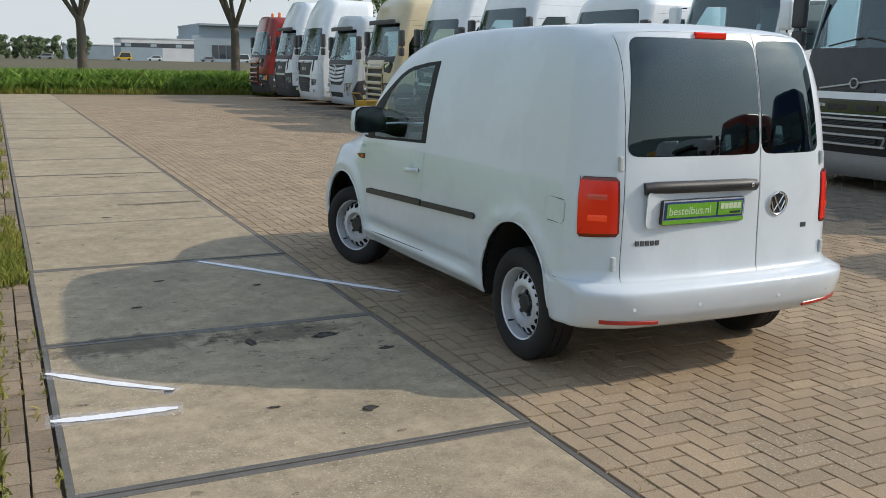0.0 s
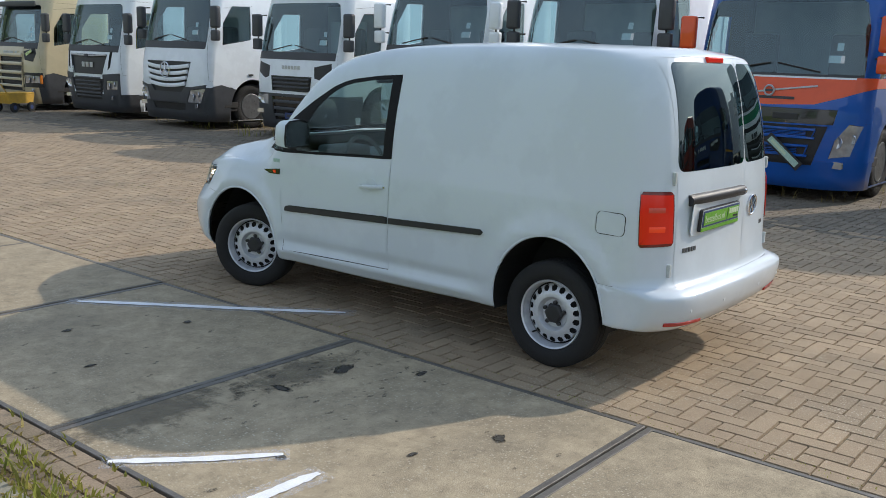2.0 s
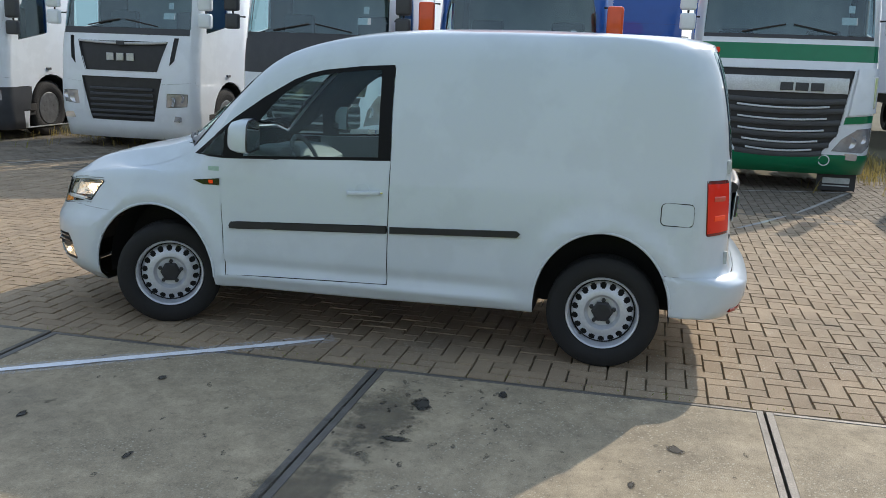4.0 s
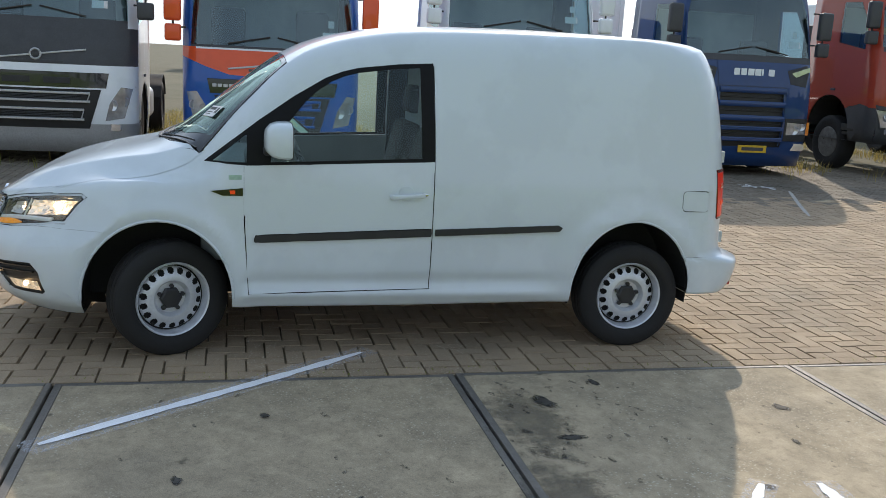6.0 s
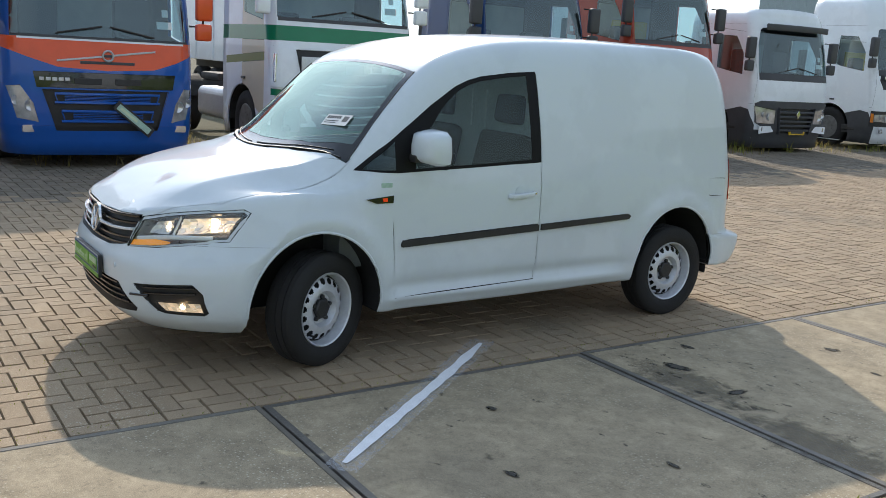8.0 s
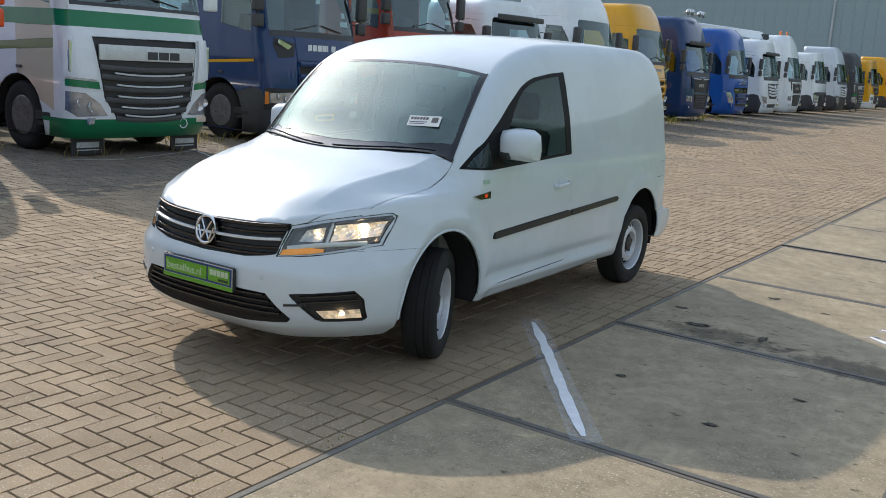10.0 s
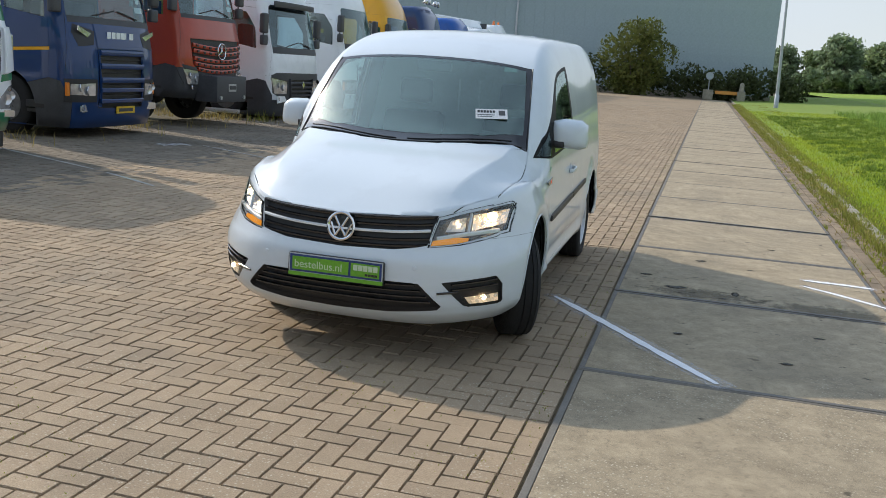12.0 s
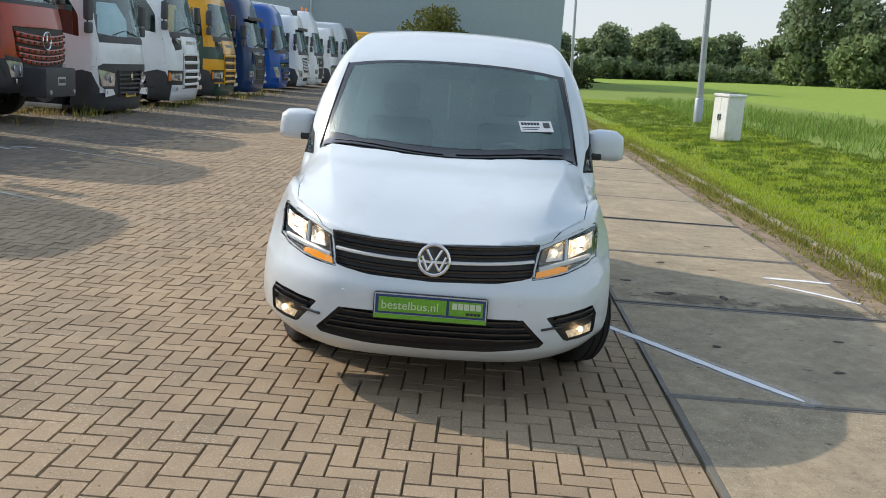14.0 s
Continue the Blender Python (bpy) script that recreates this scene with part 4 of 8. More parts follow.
# front
ahead = lambda c, n: c.y > 3.085 and n.y > 0.12
for s in (-1, 1):
    carve(skin, [(s * 0.47, 0.664), (s * 0.502, 0.818), (s * 0.62, 0.853), (s * 0.74, 0.878), (s * 0.83, 0.890), (s * 0.845, 0.868), (s * 0.805, 0.735), (s * 0.775, 0.708), (s * 0.62, 0.676)], (0, 2), lambda c, n: c.y > 3.21 and n.y > 0.12, R_HEAD)
    carve(skin, [(s * 0.555, 0.482), (s * 0.80, 0.508), (s * 0.828, 0.46), (s * 0.828, 0.36), (s * 0.815, 0.343), (s * 0.665, 0.343), (s * 0.60, 0.425)], (0, 2), ahead, R_FOG)
for s, side in ((-1, near_side), (1, far_side)):
    # the lamps run back along the wings to a point
    wing = lambda c, n, side=side: side(c, n) and c.y > 2.98
    carve(skin, [(3.30, 0.715), (3.30, 0.868), (3.125, 0.886), (3.092, 0.868), (3.205, 0.722)], (1, 2), wing, R_HEAD, (R_BODY, R_FBUMPER))
    carve(skin, [(3.30, 0.738), (3.30, 0.850), (3.152, 0.864), (3.134, 0.852), (3.218, 0.740)], (1, 2), wing, R_HEAD_IN, (R_HEAD,))
for s in (-1, 1):
    for poly, rid, over in (
        ([(0.485, 0.674), (0.514, 0.802), (0.62, 0.836), (0.74, 0.862), (0.812, 0.871), (0.823, 0.855), (0.79, 0.745), (0.765, 0.722), (0.62, 0.688)], R_HEAD_IN, (R_HEAD,)),
        ([(0.485, 0.672), (0.492, 0.700), (0.60, 0.716), (0.655, 0.712), (0.655, 0.695), (0.60, 0.684)], R_BLINK, (R_HEAD_IN, R_HEAD)),
        ([(0.675, 0.352), (0.64, 0.405), (0.80, 0.422), (0.815, 0.412), (0.812, 0.355)], R_FOGLAMP, (R_FOG,)),
    ):
        carve(skin, [(s * a, b) for a, b in poly], (0, 2), ahead, rid, over)
    carve(skin, [(s * 0.692, 0.815), (s * 0.93, 0.807), (s * 0.93, 1.087), (s * 0.692, 1.082)], (0, 2), lambda c, n: c.y < -0.44, R_TAIL_IN, (R_TAIL,))
for s in (-1, 1):
    carve(skin, [(s * 0.5, 0.826), (0, 0.802), (0, 0.634), (s * 0.3, 0.645), (s * 0.468, 0.672)], (0, 2), ahead, R_GRILLE, (R_BODY, R_FBUMPER, R_HEAD, R_HEAD_IN, R_BLINK))
carve(skin, [(-0.44, 0.474), (0.44, 0.474), (0.555, 0.350), (0.535, 0.328), (0.28, 0.300), (0, 0.291), (-0.28, 0.300), (-0.535, 0.328), (-0.555, 0.350)], (0, 2), ahead, R_LOWER)
carve(skin, [(-0.757, 2.525), (-0.5, 2.688), (-0.25, 2.762), (0, 2.782), (0.25, 2.762), (0.5, 2.688), (0.757, 2.525), (0.668, 2.06), (-0.668, 2.06)], (0, 1), lambda c, n: c.z > 1.05, R_FRIT)
carve(skin, [(-0.717, 2.465), (-0.5, 2.605), (-0.25, 2.672), (0, 2.69), (0.25, 2.672), (0.5, 2.605), (0.717, 2.465), (0.702, 2.40), (0.650, 2.13), (0.630, 2.088), (-0.630, 2.088), (-0.650, 2.13), (-0.702, 2.40)], (0, 1), lambda c, n: c.z > 1.05, R_SCREEN, (R_FRIT,))
carve(skin, [(-0.40, 3.75), (0.40, 3.75), (0.742, 3.22), (0.775, 3.02), (0.79, 2.80), (0.782, 2.66), (0.76, 2.5), (-0.76, 2.5), (-0.782, 2.66), (-0.79, 2.80), (-0.775, 3.02), (-0.742, 3.22)], (0, 1), lambda c, n: c.z > 0.785 and c.y > 2.45, R_HOOD, (R_BODY,))
skin.normal_update()

van = empty("van", VAN, "white panel van with steel wheels, parked on brick pavers", "van")


def van_part(name, ids, material, inset=0.0, push=0.0, thick=0.006, label="", parent=None):
    bm, nn = region(skin, ids, inset, push, thick)
    return part(name, bm, material, parent or van, label, smooth=True, normals=nn)


def van_side(name, rid, material, s, parent=None, **kw):
    """One flank's share of a region."""
    rids = rid if isinstance(rid, tuple) else (rid,)
    lay = skin.faces.layers.int["region"]
    moved = [f for f in skin.faces if f[lay] in rids and (f.calc_center_median().x > 0) != (s > 0)]
    was = [f[lay] for f in moved]
    for f in moved:
        f[lay] = 99
    ob = van_part(name, rids, material, parent=parent, **kw)
    for f, r in zip(moved, was):
        f[lay] = r
    return ob


van_part("body", (R_BODY,), VAN_WHITE)
van_part("underbody", (R_FLOOR,), DARK_LINER, thick=0)
inner = van_part("inner_shell", (R_BODY, R_DOOR, R_STRIP_D, R_STRIP_B, R_FLAP, R_TAIL, R_RDOOR_L, R_RDOOR_R, R_RBUMPER, R_FBUMPER, R_HOOD), DARK_LINER, push=-0.03, thick=0)
van_part("hood", (R_HOOD,), VAN_WHITE, inset=0.006, thick=0.012)
van_part("front_bumper", (R_FBUMPER,), VAN_WHITE, inset=0.002)
van_part("rear_bumper", (R_RBUMPER,), VAN_WHITE, inset=0.002)
screen_pane = van_part("windscreen", (R_SCREEN,), SCREEN, thick=0.0)
van_part("screen_border", (R_FRIT,), BLACK_GLOSS, inset=0.004, thick=0.004, parent=screen_pane, label="black printed border of the screen")
van_part("fuel_flap", (R_FLAP,), VAN_WHITE, inset=0.0055)
LAMP_IDS = (R_HEAD, R_HEAD_IN, R_BLINK)
doors, tail, heads, fogs = {}, {}, {}, {}
for s in (-1, 1):
    doors[s] = van_side("front_door", R_DOOR, VAN_WHITE, s, inset=0.006)
    van_side("door_card", R_DOOR, CAB_MID, s, push=-0.034, thick=0.0, parent=doors[s], label="grey inner door panel")
    van_side("window_frame", R_FRAME, FRAME_BLACK, s, push=0.001, parent=doors[s])
    van_side("window_pane", R_GLASS, CLEAR, s, inset=0.001, thick=0, parent=doors[s])
    van_side("quarter_pane", R_QUARTER, CLEAR, s, inset=0.001, thick=0)
    van_side("rub_strip", R_STRIP_D, BLACK_PLASTIC, s, push=0.014, thick=0.02, parent=doors[s])
    van_side("rub_strip", R_STRIP_B, BLACK_PLASTIC, s, push=0.014, thick=0.02)
    tail[s] = van_side("tail_lamp", (R_TAIL, R_TAIL_IN), RED_DARK, s, inset=0.003, push=0.006, thick=0.02)
    van_side("brake_lens", R_TAIL_IN, RED_LENS, s, inset=0.004, push=0.008, thick=0.004, parent=tail[s])
    heads[s] = van_side("headlamp", LAMP_IDS, LENS, s, inset=0.003, thick=0.0)
    van_side("lamp_gasket", R_HEAD, FRAME_BLACK, s, push=-0.012, thick=-0.012, parent=heads[s])
    van_side("lamp_bezel", R_HEAD, BEZEL, s, inset=0.006, push=-0.008, thick=0.02, parent=heads[s], label="silver lamp bezel")
    van_side("lamp_housing", (R_HEAD_IN, R_BLINK), LAMP_BLACK, s, push=-0.12, thick=-0.105, parent=heads[s], label="dark lamp housing")
    van_side("indicator_lens", R_BLINK, INDICATOR_LIT, s, push=-0.008, thick=0.02, parent=heads[s], label="amber indicator")
    fogs[s] = van_side("fog_pocket", (R_FOG, R_FOGLAMP), BLACK_PLASTIC, s, push=-0.02, thick=-0.02)
for s in (-1, 1):
    van_side("fog_lens", R_FOGLAMP, LENS, s, push=-0.006, thick=0.0, parent=fogs[s])
rear_l = van_part("rear_door", (R_RDOOR_L,), VAN_WHITE, inset=0.004)
rear_r = van_part("rear_door", (R_RDOOR_R,), VAN_WHITE, inset=0.004)
van_part("rear_window", (R_RWIN_L,), PRIVACY, push=0.001, thick=0.004, parent=rear_l)
van_part("rear_window", (R_RWIN_R,), PRIVACY, push=0.001, thick=0.004, parent=rear_r)
grille = van_part("grille", (R_GRILLE,), BLACK_PLASTIC, push=-0.03, thick=-0.03)
lower = van_part("lower_grille", (R_LOWER,), BLACK_PLASTIC, push=-0.03, thick=-0.03)
van_bvh = BVHTree.FromBMesh(skin)


def on_front(u, z, out=0.0):
    """The place on the van's face seen from ahead."""
    return van_bvh.ray_cast(Vector((u, 6, z)), Vector((0, -1, 0)))[0] + Vector((0, out, 0))


def on_rear(u, z, out=0.0):
    return van_bvh.ray_cast(Vector((u, -3, z)), Vector((0, 1, 0)))[0] - Vector((0, out, 0))


def on_flank(s, v, z, out=0.0):
    return van_bvh.ray_cast(Vector((s * 3, v, z)), Vector((-s, 0, 0)))[0] + Vector((s * out, 0, 0))


def bar(points, half_h, half_d, bevel=0.0):
    """A rail of upright section that follows points."""
    bm = bmesh.new()
    rings = []
    pts = [Vector(p) for p in points]
    for i, p in enumerate(pts):
        way = (pts[min(i + 1, len(pts) - 1)] - pts[max(i - 1, 0)]).normalized()
        out = way.cross(Vector((0, 0, 1))).normalized() * half_d
        up = Vector((0, 0, half_h))
        rings.append([bm.verts.new(p + o) for o in (out + up * 0.6, out * 0.6 + up, -out * 0.6 + up, -out + up * 0.6, -out - up * 0.6, -out * 0.6 - up, out * 0.6 - up, out - up * 0.6)])
    for a, b in zip(rings, rings[1:]):
        for k in range(8):
            bm.faces.new((a[k], a[(k + 1) % 8], b[(k + 1) % 8], b[k]))
    bm.faces.new(rings[0])
    bm.faces.new(rings[-1][::-1])
    bmesh.ops.recalc_face_normals(bm, faces=bm.faces[:])
    return bm


def across(u0, u1, z, out, n=14, dip=0.0):
    return [on_front(u0 + (u1 - u0) * i / n, z - dip * (1 - (2 * i / n - 1) ** 2), out) for i in range(n + 1)]


# grille bars, badge and plates
for z, d in ((0.812, 0.022), (0.778, 0.022), (0.705, 0.024), (0.672, 0.022)):
    part("slat", bar(across(-0.475, 0.475, z, -0.02, dip=d), 0.007, 0.012), BLACK_GLOSS, grille, smooth=True)
for z, d in ((0.748, 0.024),):
    part("chrome_bar", bar(across(-0.472, 0.472, z, -0.004, dip=d), 0.0075, 0.012), BEZEL, grille, "bright chrome bar", smooth=True)
for z, w in ((0.46, 0.42), (0.43, 0.45), (0.40, 0.48), (0.37, 0.50)):
    part("slat", bar(across(-w, w, z, -0.018, dip=0.008), 0.006, 0.012), BLACK_GLOSS, lower, smooth=True)


def badge(centre, r, m, parent=None):
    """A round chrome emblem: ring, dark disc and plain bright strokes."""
    ring = part("emblem", lathe([(-0.004, r * 0.80), (0.006, r * 0.82), (0.010, r * 0.9), (0.008, r), (-0.006, r * 1.02)], 40, "y"), CHROME, parent or van, "round chrome emblem", smooth=True)
    ring.matrix_basis = Matrix.Translation(centre) @ m
    part("emblem_disc", lathe([(-0.004, r * 0.84), (0.0, r * 0.84)], 32, "y"), BLACK_GLOSS, ring)
    for x0, z0, x1, z1 in ((-0.46, 0.62, -0.10, -0.02), (0.46, 0.62, 0.10, -0.02), (-0.72, 0.2, -0.36, -0.66), (0.72, 0.2, 0.36, -0.66), (-0.36, -0.66, 0.0, -0.06), (0.36, -0.66, 0.0, -0.06)):
        a, b = Vector((x0 * r, 0.003, z0 * r)), Vector((x1 * r, 0.003, z1 * r))
        part("emblem_stroke", tube([a, b], r * 0.085, 6), CHROME, ring)
    return ring


badge(on_front(0, 0.735, 0.006), 0.079, pose(0, 0, 0, 8, 0, 0))
badge(on_rear(0.318, 0.932, 0.006), 0.066, pose(0, 0, 0, -4, 0, 180), rear_r)


def lettered(words, size):
    """Words in the built-in font as a thin mesh, flat in x and y."""
    cu = bpy.data.curves.new("lettering", "FONT")
    cu.body, cu.size, cu.extrude = words, size, 0.0006
    ob = bpy.data.objects.new("lettering", cu)
    scene.collection.objects.link(ob)
    me = bpy.data.meshes.new_from_object(ob)
    bm = bmesh.new()
    bm.from_mesh(me)
    bpy.data.objects.remove(ob)
    bpy.data.meshes.remove(me)
    bpy.data.curves.remove(cu)
    return bm


def number_plate(name, m, parent):
    """A dealer's plate: black frame, blue board with two green panels and a green foot; the writing as bars."""
    p = part(name, prism(rounded(-0.27, -0.064, 0.27, 0.064, 0.012, 3), (0, 2), -0.012, 0.008, 0.003), BLACK_PLASTIC, parent, "dealer plate in a black frame")
    p.matrix_basis = m
    for nm, a, b, c, d, y, mat in (("border", -0.265, -0.040, 0.265, 0.061, 0.009, PALE_TRIM), ("board", -0.259, -0.037, 0.259, 0.055, 0.011, PLATE_BLUE), ("panel", -0.075, -0.026, 0.244, 0.044, 0.014, PLATE_GREEN), ("panel", -0.247, -0.026, -0.088, 0.044, 0.014, PLATE_GREEN), ("foot_band", -0.266, -0.060, 0.266, -0.040, 0.012, PLATE_GREEN)):
        part(nm, prism([(a, b), (c, b), (c, d), (a, d)], (0, 2), 0.004, y), mat, p)
    words = lettered("bestelbus.nl", 0.058)
    part("lettering", words, PLATE_PALE, p, "pale lettering").matrix_basis = pose(0.233, 0.0146, -0.012, 90, 0, 180) @ pose(0, 0, 0)
    for x0, x1, z0, z1, n, mat in ((-0.237, -0.098, 0.006, 0.036, 5, PLATE_PALE), (-0.237, -0.165, -0.019, -0.007, 4, BLACK_PLASTIC)):
        bm = bmesh.new()
        for k in range(n):
            a = x0 + (x1 - x0) * k / n
            join(bm, prism([(a, z0), (a + (x1 - x0) / n * 0.84, z0), (a + (x1 - x0) / n * 0.84, z1), (a, z1)], (0, 2), 0.010, 0.0155))
        part("writing", bm, mat, p, "bar of writing")
    return p


PLATE_BLUE = surf("plate_blue", (0.02, 0.04, 0.16), (0.03, 0.06, 0.2), 10, 0.4)
PLATE_GREEN = surf("plate_green", (0.17, 0.42, 0.03), (0.13, 0.36, 0.03), 10, 0.4)
PLATE_PALE = surf("plate_pale", (0.62, 0.72, 0.52), (0.5, 0.62, 0.42), 120, 0.5, fine=600)
number_plate("number_plate", Matrix.Translation(on_front(0, 0.513, 0.014)) @ pose(0, 0, 0, 0, 0, 180) @ pose(0, 0, 0, 0, 0, 180), van)
number_plate("number_plate", Matrix.Translation(on_rear(-0.205, 0.92, 0.012)) @ pose(0, 0, 0, -3, 0, 180), rear_l)

# ---- van: rear fittings ----
grip = part("grip", tube([on_rear(-0.56 + 0.7 * i / 10, 1.045 - (0.006 if i in (0, 10) else 0.0), 0.004 if i in (0, 10) else 0.012) for i in range(11)], 0.031, 14), BLACK_PLASTIC, rear_l, "black plastic grip above the plate", smooth=True)
part("lock", lathe([(0, 0.012), (0.008, 0.012), (0.01, 0.008)], 16, "y"), CHROME, grip).matrix_basis = Matrix.Translation(on_rear(0.09, 1.045, 0.040)) @ pose(0, 0, 0, 0, 0, 180)
for s, d in ((-1, rear_l), (1, rear_r)):
    for z in (0.665, 1.165):
        p = on_rear(s * (0.711 - 0.033 * (z - 0.665) / 0.5), z, 0.0)
        part("hinge", box(-0.011, 0.011, -0.012, 0.010, -0.036, 0.036, 0.005), PALE_TRIM, d).matrix_basis = Matrix.Translation(p + Vector((s * 0.004, -0.004, 0)))
part("high_brake_lamp", bar([on_rear(-0.20 + 0.19 * i / 6, 1.80, 0.006) for i in range(7)], 0.016, 0.012), RED_LENS, van, "red high brake lamp", smooth=True)
for u0, u1, z in ((-0.60, -0.455, 0.765), (0.52, 0.565, 0.80)):
    n = 5 if u0 < 0 else 3
    bm = bmesh.new()
    for k in range(n):
        a, b = u0 + (u1 - u0) * k / n, u0 + (u1 - u0) * (k + 0.82) / n
        p = on_rear((a + b) / 2, z, 0.0)
        join(bm, box(a, b, p.y - 0.004, p.y + 0.004, z - 0.013, z + 0.013, 0.003))
    part("lettering_bar", bm, GREY_PLASTIC, rear_l if u0 < 0 else rear_r, "grey bar of lettering")
recess = part("plate_recess", prism(rounded(-0.32, -0.105, 0.34, 0.085, 0.03), (0, 2), -0.003, 0.001), VAN_WHITE, rear_l)
recess.matrix_basis = Matrix.Translation(on_rear(-0.215, 0.945, 0.0)) @ pose(0, 0, 0, -3, 0, 180)
for s in (-1, 1):
    pts = [on_rear(s * (0.50 + 0.31 * i / 8), 0.372 + 0.016 * i / 8, 0.003) for i in range(9)]
    part("reflector", bar(pts, 0.011, 0.008), RED_REFLECTOR, van, "red reflector strip in the bumper", smooth=True)
    for u in (0.27, 0.66):
        part("parking_sensor", lathe([(0, 0.013), (0.0015, 0.012), (0.002, 0.006)], 14, "y"), VAN_WHITE, van, smooth=True).matrix_basis = Matrix.Translation(on_rear(s * u, 0.455, 0.0)) @ pose(0, 0, 0, 0, 0, 180)
    # tail lamp: inner chambers
    for z0, z1, mat, nm in ((0.983, 1.013, LAMP_PINK, "reversing_lens"), (0.878, 0.910, AMBER_LIT, "indicator_lens")):
        pts = [on_rear(s * (0.745 + 0.075 * i / 4), (z0 + z1) / 2, 0.004) for i in range(5)]
        part(nm, bar(pts, (z1 - z0) / 2, 0.008), mat, tail[s], smooth=True)

# ---- van: front fittings ----
def facets(name, s, quad, nu, nz, deep, hollow, mat, parent, label):
    """A hollow reflector between four corners (u, z), of small loose facets set at slightly different slants."""
    jig = random.Random(17)
    bm = bmesh.new()

    def spot(a, b, off):
        (u0, z0), (u1, z1), (u2, z2), (u3, z3) = quad
        u = (1 - b) * (u0 + (u1 - u0) * a) + b * (u3 + (u2 - u3) * a)
        z = (1 - b) * (z0 + (z1 - z0) * a) + b * (z3 + (z2 - z3) * a)
        return on_front(s * u, z, -deep - hollow * (1 - max((2 * a - 1) ** 2, (2 * b - 1) ** 2)) + off)

    for i in range(nu):
        for j in range(nz):
            tilt = [jig.uniform(-1, 1) * hollow * 0.16 for k in range(4)]
            bm.faces.new([bm.verts.new(spot(a / nu, b / nz, tilt[k])) for k, (a, b) in enumerate(((i, j), (i + 1, j), (i + 1, j + 1), (i, j + 1)))])
    return part(name, bm, mat, parent, label)


for s in (-1, 1):
    # fluted reflectors with a burning bulb in each; the outer one's facets emit its reflected glow
    main = facets("reflector", s, [(0.652, 0.742), (0.792, 0.768), (0.797, 0.842), (0.652, 0.822)], 9, 5, 0.035, 0.040, LAMP_FACE, heads[s], "faceted chrome reflector")
    part("bulb", lathe([(-0.03, 0.010), (0.004, 0.014), (0.014, 0.0)], 12, "y"), LAMP_GLOW, main, "burning headlamp bulb", smooth=True).matrix_basis = Matrix.Translation(on_front(s * 0.738, 0.805, -0.050))
    dim = facets("reflector", s, [(0.535, 0.738), (0.622, 0.740), (0.622, 0.812), (0.552, 0.795)], 4, 3, 0.035, 0.035, WARM_BOWL, heads[s], "faceted chrome reflector")
    part("bulb", lathe([(-0.03, 0.007), (0.0, 0.009), (0.008, 0.0)], 12, "y"), BULB_DIM, dim, "dim side lamp bulb", smooth=True).matrix_basis = Matrix.Translation(on_front(s * 0.588, 0.772, -0.052))
    rail = [on_front(s * (0.50 + 0.27 * i / 10), 0.706 + 0.030 * (i / 10) ** 2 + 0.014 * math.sin(math.pi * i / 10), -0.020) for i in range(11)]
    part("light_strip", bar(rail, 0.011, 0.010), BEZEL, heads[s], "silver light strip", smooth=True)
    part("bowl_divider", bar([on_front(s * 0.640, 0.733, -0.035), on_front(s * 0.640, 0.78, -0.035), on_front(s * 0.640, 0.825, -0.035)], 0.012, 0.007), BEZEL, heads[s])
    part("bulb", lathe([(-0.012, 0.014), (0.006, 0.014), (0.012, 0.0)], 14, "y"), FOG_LIT, fogs[s], "burning fog lamp bulb", smooth=True).matrix_basis = Matrix.Translation(on_front(s * 0.745, 0.388, -0.024))
    facets("fog_reflector", s, [(0.684, 0.358), (0.808, 0.360), (0.808, 0.408), (0.662, 0.400)], 8, 2, 0.011, 0.006, LAMP_FACE, fogs[s], "faceted fog lamp reflector with the bulb's glow added")
    for z in (0.470, 0.440):
        part("slat", bar([on_front(s * (0.60 + 0.20 * i / 8), z + 0.02 * i / 8, -0.012) for i in range(9)], 0.005, 0.01), BLACK_GLOSS, fogs[s])
    part("trim_bar", bar([on_front(s * (0.535 + 0.10 * i / 4), 0.424 + 0.002 * i, 0.002) for i in range(5)], 0.006, 0.008), BLACK_GLOSS, fogs[s])
    part("parking_sensor", lathe([(0, 0.013), (0.005, 0.012), (0.006, 0.005)], 14, "y"), VAN_WHITE, van, smooth=True).matrix_basis = Matrix.Translation(on_front(s * 0.42, 0.555, 0.0))
part("hood_lip", bar(across(-0.49, 0.49, 0.822, 0.002, dip=0.02), 0.004, 0.008), BLACK_PLASTIC, grille, smooth=True)

